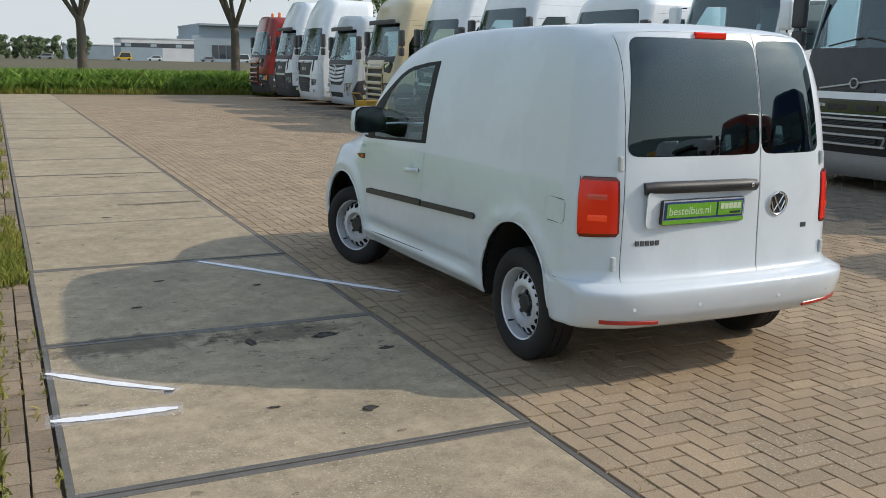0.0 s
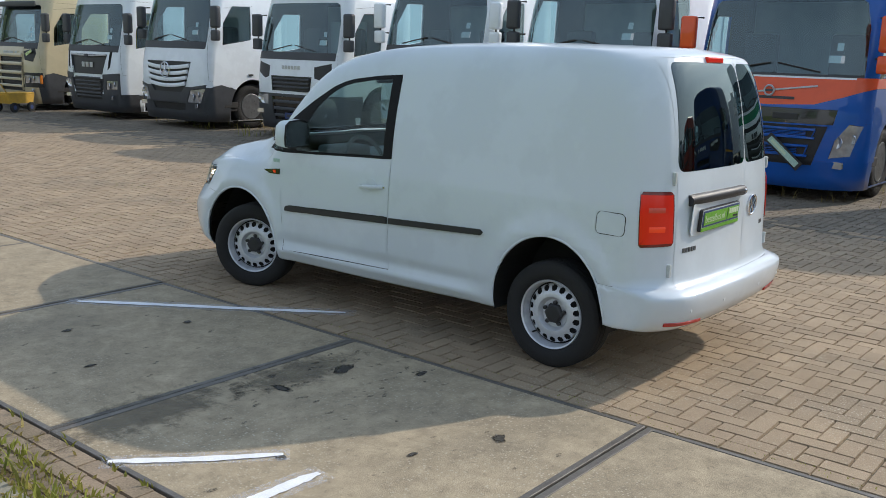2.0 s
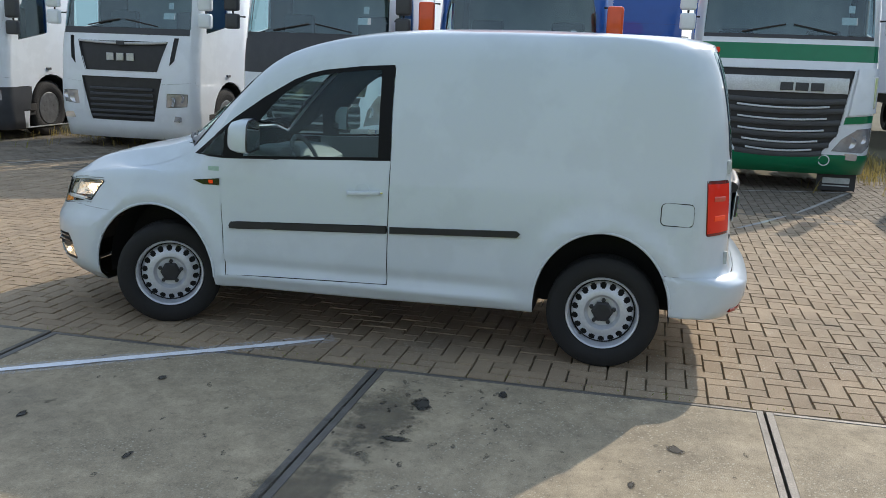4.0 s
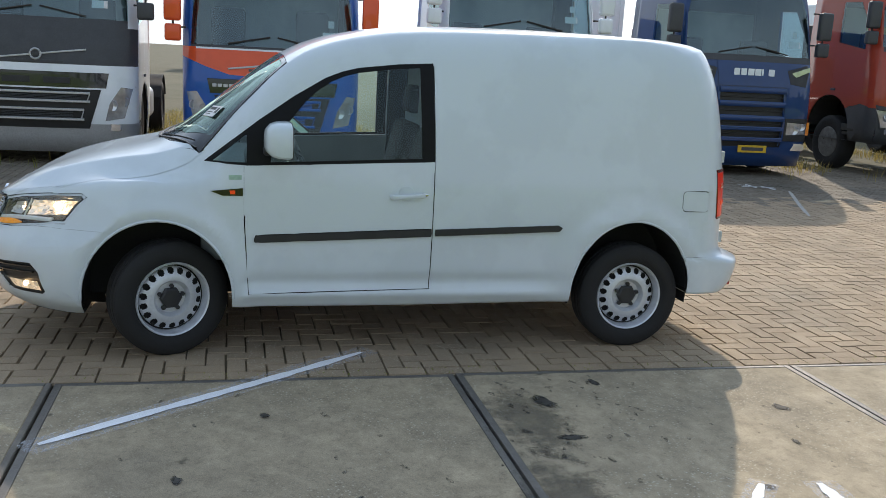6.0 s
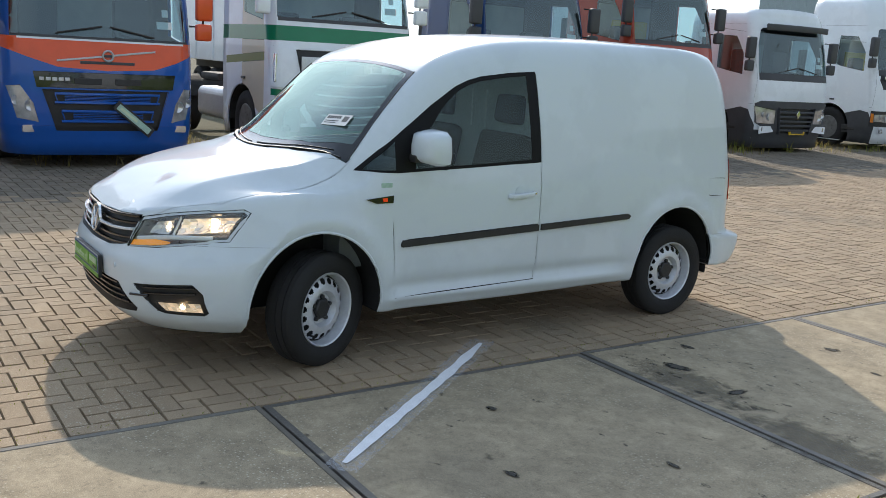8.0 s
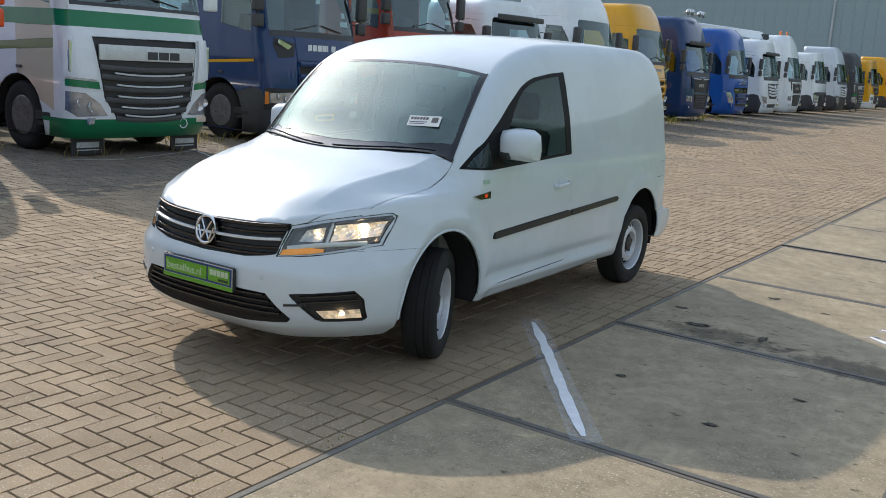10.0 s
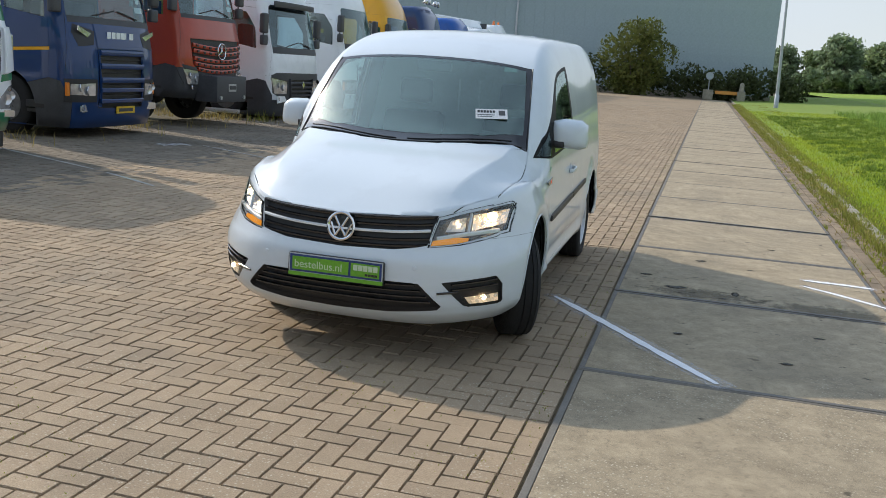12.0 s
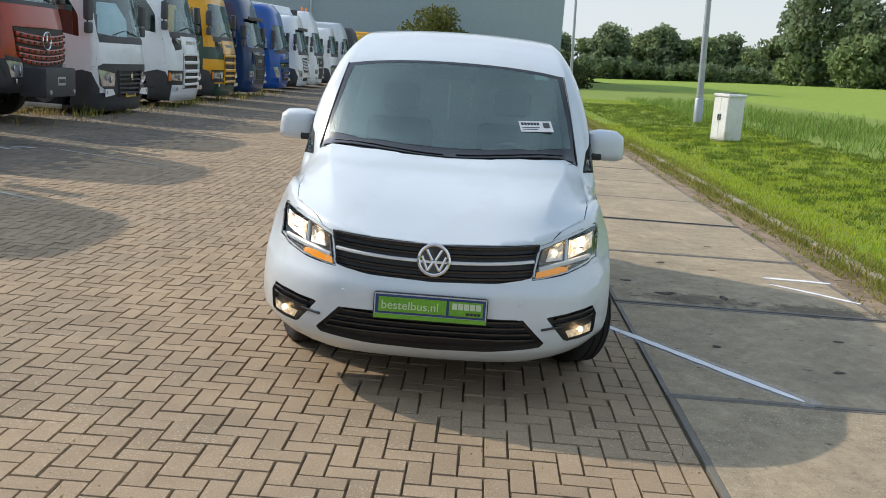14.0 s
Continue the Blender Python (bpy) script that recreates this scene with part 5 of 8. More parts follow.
# ---- van: flanks ----
for s in (-1, 1):
    door = doors[s]
    # handle with its finger hollow
    c = on_flank(s, 1.395, 0.915)
    pts = [Vector((c.x + s * o, v, z)) for v, z, o in ((1.30, 0.921, 0.004), (1.32, 0.920, 0.026), (1.36, 0.917, 0.033), (1.43, 0.912, 0.033), (1.475, 0.909, 0.024), (1.49, 0.908, 0.002))]
    part("door_handle", bar(pts, 0.0125, 0.008), VAN_WHITE, door, smooth=True)
    part("handle_hollow", lathe([(0, 0.045), (0.002, 0.044), (0.0025, 0.036), (0.0008, 0.0)], 28, "x"), VAN_WHITE, door, smooth=True).matrix_basis = Matrix.Translation(on_flank(s, 1.40, 0.925)) @ pose(0, 0, 0, 0, 0, 180 if s < 0 else 0)
    part("door_lock", lathe([(0, 0.010), (0.006, 0.009), (0.007, 0.004)], 14, "x"), CHROME, door).matrix_basis = Matrix.Translation(on_flank(s, 1.285, 0.921)) @ pose(0, 0, 0, 0, 0, 180 if s < 0 else 0)
    # mirror
    arm = part("mirror_foot", box(-0.07 if s > 0 else -0.035, 0.035 if s > 0 else 0.07, -0.06, 0.07, -0.012, 0.035, 0.016, 3), BLACK_PLASTIC, door, smooth=True)
    arm.matrix_basis = Matrix.Translation((s * 0.90, 2.12, 1.135))
    cup = bmesh.new()
    outline = [(-0.135, -0.085), (-0.14, 0.02), (-0.118, 0.085), (-0.035, 0.105), (0.07, 0.10), (0.112, 0.07), (0.124, -0.02), (0.118, -0.075), (0.07, -0.09)]
    rings = []
    for y, k in ((-0.045, 0.97), (-0.03, 1.0), (0.02, 0.97), (0.055, 0.86), (0.075, 0.66), (0.084, 0.35)):
        rings.append([cup.verts.new((s * p * k, y, q * k)) for p, q in outline])
    for a, b in zip(rings, rings[1:]):
        for k in range(len(outline)):
            cup.faces.new((a[k], a[(k + 1) % len(outline)], b[(k + 1) % len(outline)], b[k]))
    cup.faces.new(rings[-1])
    cup.faces.new(rings[0][::-1])
    bmesh.ops.subdivide_edges(cup, edges=cup.edges[:], cuts=1, smooth=0.6, use_grid_fill=True)
    bmesh.ops.recalc_face_normals(cup, faces=cup.faces[:])
    housing = part("mirror_housing", cup, VAN_WHITE, door, "white mirror housing", smooth=True, sharp=50)
    housing.matrix_basis = Matrix.Translation((s * 0.958, 2.10, 1.205)) @ pose(0, 0, 0, 0, 0, -s * 6)
    part("mirror_glass", prism([(p * s * 0.9, q * 0.9) for p, q in outline], (0, 2), -0.050, -0.047), MIRROR, housing)
    part("mirror_rim", prism([(p * s * 0.99, q * 0.99) for p, q in outline], (0, 2), -0.0475, -0.044), BLACK_PLASTIC, housing)
    # side indicator: black wedge with an amber lens
    p = on_flank(s, 2.38, 0.918)
    w = part("side_indicator", prism([(-0.085, 0.024), (0.085, 0.006), (0.02, -0.018), (-0.085, -0.018)], (1, 2), -0.004 * s, 0.006 * s), BLACK_GLOSS, van)
    w.matrix_basis = Matrix.Translation(p)
    part("amber_lens", prism([(-0.045, 0.011), (-0.015, 0.010), (-0.02, -0.009), (-0.045, -0.009)], (1, 2), 0.002 * s, 0.0085 * s), AMBER_LIT, w)
    part("sticker", prism(rounded(-0.034, -0.013, 0.034, 0.013, 0.004, 2), (1, 2), -0.002 * s, 0.002 * s), TAG_GREEN, van, "small green and white sticker").matrix_basis = Matrix.Translation(on_flank(s, 2.335, 0.998))
    # arch liner and sill plate
    for cv, cz, rv, rz in ((2.737, 0.335, 0.40, 0.43), (0.004, 0.345, 0.388, 0.447)):
        bm = bmesh.new()
        rows = []
        for x in (0.862, 0.50):
            rows.append([bm.verts.new((s * (x - (0.13 * max(0.0, math.cos(radians(a))) if cv > 1 and x > 0.8 else 0.0)), cv + rv * math.cos(radians(a)), cz + rz * math.sin(radians(a)))) for a in range(-9, 190, 9)])
        for k in range(len(rows[0]) - 1):
            bm.faces.new((rows[0][k], rows[0][k + 1], rows[1][k + 1], rows[1][k]))
        bm.faces.new(rows[1])
        part("arch_liner", bm, DARK_LINER, van)
        lip = bmesh.new()
        pts = []
        for a in range(-8, 189, 7):
            v, z = cv + (rv - 0.004) * math.cos(radians(a)), cz + (rz - 0.004) * math.sin(radians(a))
            if z > (0.29 if cv > 1 else 0.36):
                hit = on_flank(s, v + math.copysign(0.03, v - cv) * abs(math.cos(radians(a))), min(z + 0.03 * max(0, math.sin(radians(a))), 1.0))
                pts.append(Vector((hit.x - s * 0.006, v, z)))
        part("arch_lip", tube(pts, 0.008, 6), VAN_WHITE, van, smooth=True)


# ---- van: wheels ----
def wheel_on(parent, m, radius=0.318, width=0.2):
    """A steel wheel with a ring of vent holes, outer face towards -x."""
    h, r, rim = width / 2, radius, radius * 0.64
    tyre = part("wheel", lathe([(-h * 0.72, rim * 0.99), (-h * 0.95, r * 0.70), (-h, r * 0.80), (-h * 0.96, r * 0.90), (-h * 0.86, r * 0.965), (-h * 0.72, r * 0.995), (-h * 0.70, r * 0.985), (-h * 0.45, r), (-h * 0.43, r * 0.98), (-h * 0.38, r * 0.98), (-h * 0.36, r), (h * 0.0, r), (h * 0.02, r * 0.98), (h * 0.07, r * 0.98), (h * 0.09, r), (h * 0.45, r), (h * 0.72, r * 0.995), (h * 0.86, r * 0.965), (h, r * 0.80), (h * 0.72, rim * 0.99)], 64, "x", True), RUBBER, parent, "black tyre on a silver steel rim", smooth=True, sharp=40)
    tyre.matrix_basis = m
    bm = bmesh.new()
    prof = [(-h * 0.74, rim * 1.03), (-h * 0.86, rim * 1.0), (-h * 0.80, rim * 0.96), (-h * 0.62, rim * 0.94), (-h * 0.10, rim * 0.90), (-h * 0.14, rim * 0.87), (-h * 0.34, rim * 0.85), (-h * 0.40, rim * 0.82), (-h * 0.47, rim * 0.765), (-h * 0.52, rim * 0.71), (-h * 0.56, rim * 0.68), (-h * 0.64, rim * 0.60), (-h * 0.62, rim * 0.50), (-h * 0.30, rim * 0.41), (-h * 0.27, rim * 0.22)]
    n = 18 * 8
    holes = {6: (2, 3, 4), 7: (1, 2, 3, 4, 5), 8: (1, 2, 3, 4, 5), 9: (2, 3, 4)}
    rings = [[bm.verts.new((a, q * math.cos(2 * math.pi * i / n), q * math.sin(2 * math.pi * i / n))) for i in range(n)] for a, q in prof]
    for k in range(len(prof) - 1):
        for i in range(n):
            if i % 8 in holes.get(k, ()):
                continue
            bm.faces.new((rings[k][i], rings[k][(i + 1) % n], rings[k + 1][(i + 1) % n], rings[k + 1][i]))
    bmesh.ops.recalc_face_normals(bm, faces=bm.faces[:])
    face = part("rim", bm, STEEL_RIM, tyre, "silver painted steel rim with vent holes", smooth=True)
    part("brake_drum", lathe([(-h * 0.1, rim * 0.9), (h * 0.3, rim * 0.9)], 32, "x"), DARK_LINER, tyre)
    part("rim_barrel", lathe([(-h * 0.2, rim * 0.91), (h * 0.72, rim * 0.97)], 40, "x"), DARK_LINER, tyre, smooth=True)
    cap = [(0.0, rim * 0.31), (-0.016, rim * 0.30), (-0.022, rim * 0.25), (-0.024, 0.0)]
    hub = part("hub_cap", lathe([(a - h * 0.34, q) for a, q in cap], 6, "x"), BLACK_PLASTIC, tyre, "black hub cap")
    for k in range(5):
        w = 2 * math.pi * (k + 0.3) / 5
        part("wheel_bolt", lathe([(-h * 0.34, 0.013), (-h * 0.34 - 0.016, 0.012), (-h * 0.34 - 0.018, 0.0)], 6, "x"), BLACK_PLASTIC, tyre).matrix_basis = Matrix.Translation((0, rim * 0.33 * math.cos(w), rim * 0.33 * math.sin(w)))
    bm = lathe([(-h * 0.86, 0.006), (-h * 0.5, 0.005)], 8, "x")
    part("valve", bm, RUBBER, tyre).matrix_basis = Matrix.Translation((0, rim * 0.55, -rim * 0.62))
    return tyre


STEER = 23
wheel_on(van, pose(-0.775, 2.69, 0.316, 0, 0, STEER))
wheel_on(van, pose(-0.775, -0.012, 0.316))
wheel_on(van, pose(0.775, 2.69, 0.316, 0, 0, 180 + STEER))
wheel_on(van, pose(0.775, -0.012, 0.316, 0, 0, 180))

# ---- van: cab interior ----
part("bulkhead", prism([(-0.80, 0.30), (0.80, 0.30), (0.80, 1.05), (0.66, 1.74), (-0.66, 1.74), (-0.80, 1.05)], (0, 2), 1.08, 1.12, 0.01), CAB_GREY, van, "grey bulkhead behind the seats")
for x in (-0.10, 0.06):
    part("bulkhead_slot", box(x - 0.008, x + 0.008, 1.118, 1.126, 1.25, 1.5, 0.003), PALE_TRIM, van)
dash = prism([(2.15, 0.62), (2.02, 0.80), (2.05, 0.95), (2.20, 1.03), (2.40, 1.03), (2.52, 1.02), (2.52, 0.5), (2.2, 0.5)], (1, 2), -0.70, 0.70, 0.02)
dashboard = part("dashboard", dash, CAB_MID, van, "grey dashboard", smooth=True)
part("instrument_hood", box(-0.55, -0.20, 2.04, 2.28, 1.00, 1.10, 0.04, 3), CAB_DARK, dashboard, smooth=True)
part("centre_console", box(-0.16, 0.16, 1.98, 2.20, 0.50, 0.98, 0.03, 2), CAB_DARK, dashboard, smooth=True)
bm = bmesh.new()
ring = [Vector((0.185 * math.cos(2 * math.pi * i / 28), 0, 0.185 * math.sin(2 * math.pi * i / 28))) for i in range(29)]
join(bm, tube(ring, 0.015, 8))
join(bm, box(-0.17, 0.17, -0.01, 0.012, -0.03, 0.03, 0.008))
join(bm, box(-0.06, 0.06, -0.02, 0.03, -0.16, 0.05, 0.015))
wheel_ob = part("steering_wheel", bm, CAB_DARK, van, smooth=True)
wheel_ob.matrix_basis = pose(-0.38, 1.93, 1.0, -24, 0, 0)
part("steering_column", tube([(-0.38, 1.94, 0.99), (-0.38, 2.2, 0.88)], 0.035, 10), CAB_DARK, van)
for x in (-0.40, 0.40):
    seat = part("seat", box(-0.25, 0.25, 1.28, 1.80, 0.50, 0.68, 0.06, 3), SEAT_CLOTH, van, "dark cloth seat", smooth=True)
    back_rest = box(-0.24, 0.24, -0.07, 0.07, 0.0, 0.62, 0.06, 3)
    part("backrest", back_rest, SEAT_CLOTH, seat, smooth=True).matrix_basis = pose(0, 1.30, 0.64, 14, 0, 0)
    part("headrest", box(-0.13, 0.13, -0.05, 0.05, 0.0, 0.19, 0.045, 3), SEAT_CLOTH, seat, smooth=True).matrix_basis = pose(0, 1.15, 1.30, 8, 0, 0)
    part("seat_base", box(-0.22, 0.22, 1.30, 1.76, 0.28, 0.52, 0.02), CAB_DARK, seat)
    seat.location.x = x
# windscreen: sticker, tag, mirror, wipers
def on_screen(u, v, out=0.0):
    hit = van_bvh.ray_cast(Vector((u, v, 4)), Vector((0, 0, -1)))
    return hit[0] + hit[1] * out, hit[1]


def screen_card(name, u, v, w, h, mat, label, parent=None, out=-0.006, tilt=0.0):
    p, n = on_screen(u, v, out)
    card = part(name, box(-w / 2, w / 2, -h / 2, h / 2, -0.0008, 0.0008), mat, parent or van, label)
    card.matrix_basis = Matrix.Translation(p) @ n.to_track_quat("Z", "Y").to_matrix().to_4x4() @ pose(0, 0, 0, 0, 0, tilt)
    return card


card = screen_card("price_card", -0.50, 2.455, 0.20, 0.085, PALE_CARD, "white stock card on the windscreen", tilt=3, out=0.003)
for k in range(6):
    part("writing", box(-0.088 + 0.019 * k, -0.073 + 0.019 * k, 0.010, 0.030, 0.0006, 0.0016), BLACK_PLASTIC, card, "dark bar of writing")
part("writing", box(-0.088, 0.02, -0.012, -0.006, 0.0006, 0.0016), GREY_PLASTIC, card)
part("writing", box(-0.088, 0.005, -0.026, -0.021, 0.0006, 0.0016), GREY_PLASTIC, card)
part("code_patch", box(0.045, 0.085, -0.012, 0.03, 0.0006, 0.0016), GREY_PLASTIC, card)
screen_card("screen_tag", -0.53, 2.10, 0.085, 0.05, TAG_GREEN, "pale green tag at the screen's top edge")
p, n = on_screen(0, 2.10, -0.05)
part("inner_mirror", box(-0.12, 0.12, -0.015, 0.015, -0.035, 0.035, 0.012), CAB_DARK, van).matrix_basis = Matrix.Translation(p)
for u0, u1 in ((0.66, 0.02), (-0.05, -0.66)):
    pts = [on_screen(u0 + (u1 - u0) * i / 8, 2.745 - 0.25 * (abs(u0 + (u1 - u0) * i / 8) / 0.735) ** 2 + 0.004 + 0.004 * i / 8, 0.003)[0] for i in range(9)]
    part("wiper", tube(pts, 0.003, 6), BLACK_PLASTIC, van, "black wiper blade")
pts = [on_screen(-0.72 + 1.44 * i / 16, 2.775 - 0.245 * (abs(-0.72 + 1.44 * i / 16) / 0.735) ** 2, 0.002)[0] for i in range(17)]
part("cowl", bar(pts, 0.003, 0.009), BLACK_PLASTIC, van, smooth=True)
for s in (-1, 1):
    pts = [on_screen(s * (0.668 + 0.084 * k / 4), 2.06 + 0.455 * k / 4, 0.002)[0] for k in range(5)]
    part("screen_seal", tube(pts, 0.004, 6), BLACK_PLASTIC, van)
skin.free()


# ---- the row of parked trucks ----
T_GLASS = glass("truck_glass", (0.60, 0.76, 0.80), ior=2.15)
T_WHITE = paint("truck_white", (0.85, 0.895, 0.93))
T_PALE = paint("truck_pale_blue", (0.62, 0.68, 0.74))
T_CREAM = paint("truck_cream", (0.62, 0.54, 0.36))
T_RED = paint("truck_brick_red", (0.42, 0.06, 0.03))
T_DARKRED = paint("truck_dark_red", (0.26, 0.03, 0.025))
T_ORANGE = paint("truck_orange", (0.80, 0.10, 0.025))
T_BLUE = paint("truck_blue", (0.012, 0.10, 0.42))
T_NAVY = paint("truck_navy", (0.012, 0.045, 0.15))
T_GREEN = paint("truck_green", (0.01, 0.20, 0.085))
T_YELLOW = paint("truck_yellow", (0.80, 0.40, 0.015))
T_LINEN = paint("truck_linen", (0.66, 0.60, 0.46))
T_OLIVE = paint("truck_olive", (0.16, 0.20, 0.06))
T_BOTTLE = paint("truck_bottle_green", (0.02, 0.07, 0.05))
T_SILVER = surf("truck_silver", (0.55, 0.56, 0.58), (0.48, 0.49, 0.5), 6, 0.35, metal=0.5)
T_BADGE = surf("truck_bright_trim", (0.72, 0.76, 0.80), (0.58, 0.62, 0.66), 5, 0.35, metal=0.3)
T_DARK = surf("truck_dark_plastic", (0.045, 0.048, 0.055), (0.065, 0.068, 0.075), 5, 0.5, 0.1)
CHASSIS = surf("chassis_black", (0.025, 0.025, 0.026), (0.05, 0.045, 0.04), 6, 0.7, 0.2)
T_RIM = surf("truck_rim", (0.22, 0.225, 0.23), (0.12, 0.12, 0.12), 9, 0.45, metal=0.4)
CLOTH_YELLOW = surf("cab_cloth_yellow", (0.65, 0.48, 0.08), (0.55, 0.4, 0.06), 5, 0.9)
CLOTH_PALE = surf("cab_cloth_pale", (0.5, 0.56, 0.58), (0.42, 0.48, 0.5), 5, 0.9)
PLATE_YELLOW = surf("plate_yellow", (0.75, 0.48, 0.02), (0.65, 0.4, 0.02), 20, 0.5)
LAMP_DEEP = surf("truck_lamp_housing", (0.60, 0.62, 0.65), (0.26, 0.27, 0.29), 3.5, 0.14, metal=0.5, coat=1.0, fine=8, spread=0.3)
LAMP_CLEAR = surf("truck_lamp", (0.74, 0.76, 0.80), (0.55, 0.565, 0.60), 4, 0.12, metal=0.7, coat=1.0, fine=12, spread=0.2)

cab_bow = table([0, 0.4, 0.7, 0.85, 0.94, 1.0], [0, 0.012, 0.05, 0.10, 0.165, 0.31])
round_bow = table([0, 0.4, 0.7, 0.85, 0.94, 1.0], [0, 0.015, 0.075, 0.17, 0.28, 0.46])
cab_corner = table([0, 0.03, 0.08, 0.16, 0.3], [0.13, 0.085, 0.045, 0.015, 0.0])
B_BODY, B_SCREEN, B_DASH, B_GRILLE, B_LAMP, B_BUMPER, B_SIDEWIN, B_DOOR, B_ARCH, B_FLOOR, B_BAND, B_BAND2, B_UPPER, B_CORNER, B_STEP = range(15)


def truck_wheel(parent, m, r=0.50, w=0.30, rim_mat=None):
    t = part("wheel", lathe([(-w / 2 * 0.8, r * 0.55), (-w / 2, r * 0.7), (-w / 2, r * 0.86), (-w * 0.42, r * 0.97), (-w * 0.34, r), (w * 0.34, r), (w * 0.42, r * 0.97), (w / 2, r * 0.85), (w / 2 * 0.8, r * 0.55)], 36, "y", True), RUBBER, parent, smooth=True)
    t.matrix_basis = m
    part("rim", lathe([(-w * 0.44, r * 0.57), (-w * 0.46, r * 0.54), (-w * 0.2, r * 0.48), (-w * 0.22, r * 0.36), (-w * 0.36, r * 0.32), (-w * 0.40, r * 0.2), (-w * 0.44, r * 0.17), (-w * 0.45, 0.0)], 30, "y"), rim_mat or T_RIM, t, smooth=True)
    holes = bmesh.new()
    for k in range(10):
        a = 2 * math.pi * k / 10
        hole = lathe([(-w * 0.235, 0.0), (-w * 0.235, r * 0.07), (-w * 0.20, r * 0.07)], 8, "y")
        bmesh.ops.translate(hole, verts=hole.verts[:], vec=(r * 0.42 * math.cos(a), 0, r * 0.42 * math.sin(a)))
        join(holes, hole)
        nut = lathe([(-w * 0.39, r * 0.035), (-w * 0.44, r * 0.03), (-w * 0.44, 0.0)], 6, "y")
        bmesh.ops.translate(nut, verts=nut.verts[:], vec=(r * 0.27 * math.cos(a + 0.3), 0, r * 0.27 * math.sin(a + 0.3)))
        join(holes, nut)
    tagged(part("rim_holes", holes, CHASSIS, t), kind="stuff")
    return t


def mirror_set(parent, s, x, y, z, mat, two=True):
    arm = part("mirror_arm", tube([(x, s * y, z + 0.46), (x - 0.10, s * (y + 0.16), z + 0.46), (x - 0.10, s * (y + 0.16), z - 0.06), (x, s * y, z - 0.06)], 0.016, 6), CHASSIS, parent)
    part("mirror_housing", box(x - 0.19, x - 0.06, s * (y + 0.05), s * (y + 0.28), z + 0.02, z + 0.48, 0.045, 3), mat, arm, smooth=True)
    part("mirror_glass", box(x - 0.062, x - 0.056, s * (y + 0.07), s * (y + 0.26), z + 0.05, z + 0.45), MIRROR, arm)
    if two:
        part("mirror_housing", box(x - 0.18, x - 0.06, s * (y + 0.05), s * (y + 0.27), z - 0.25, z - 0.02, 0.04, 3), mat, arm, smooth=True)


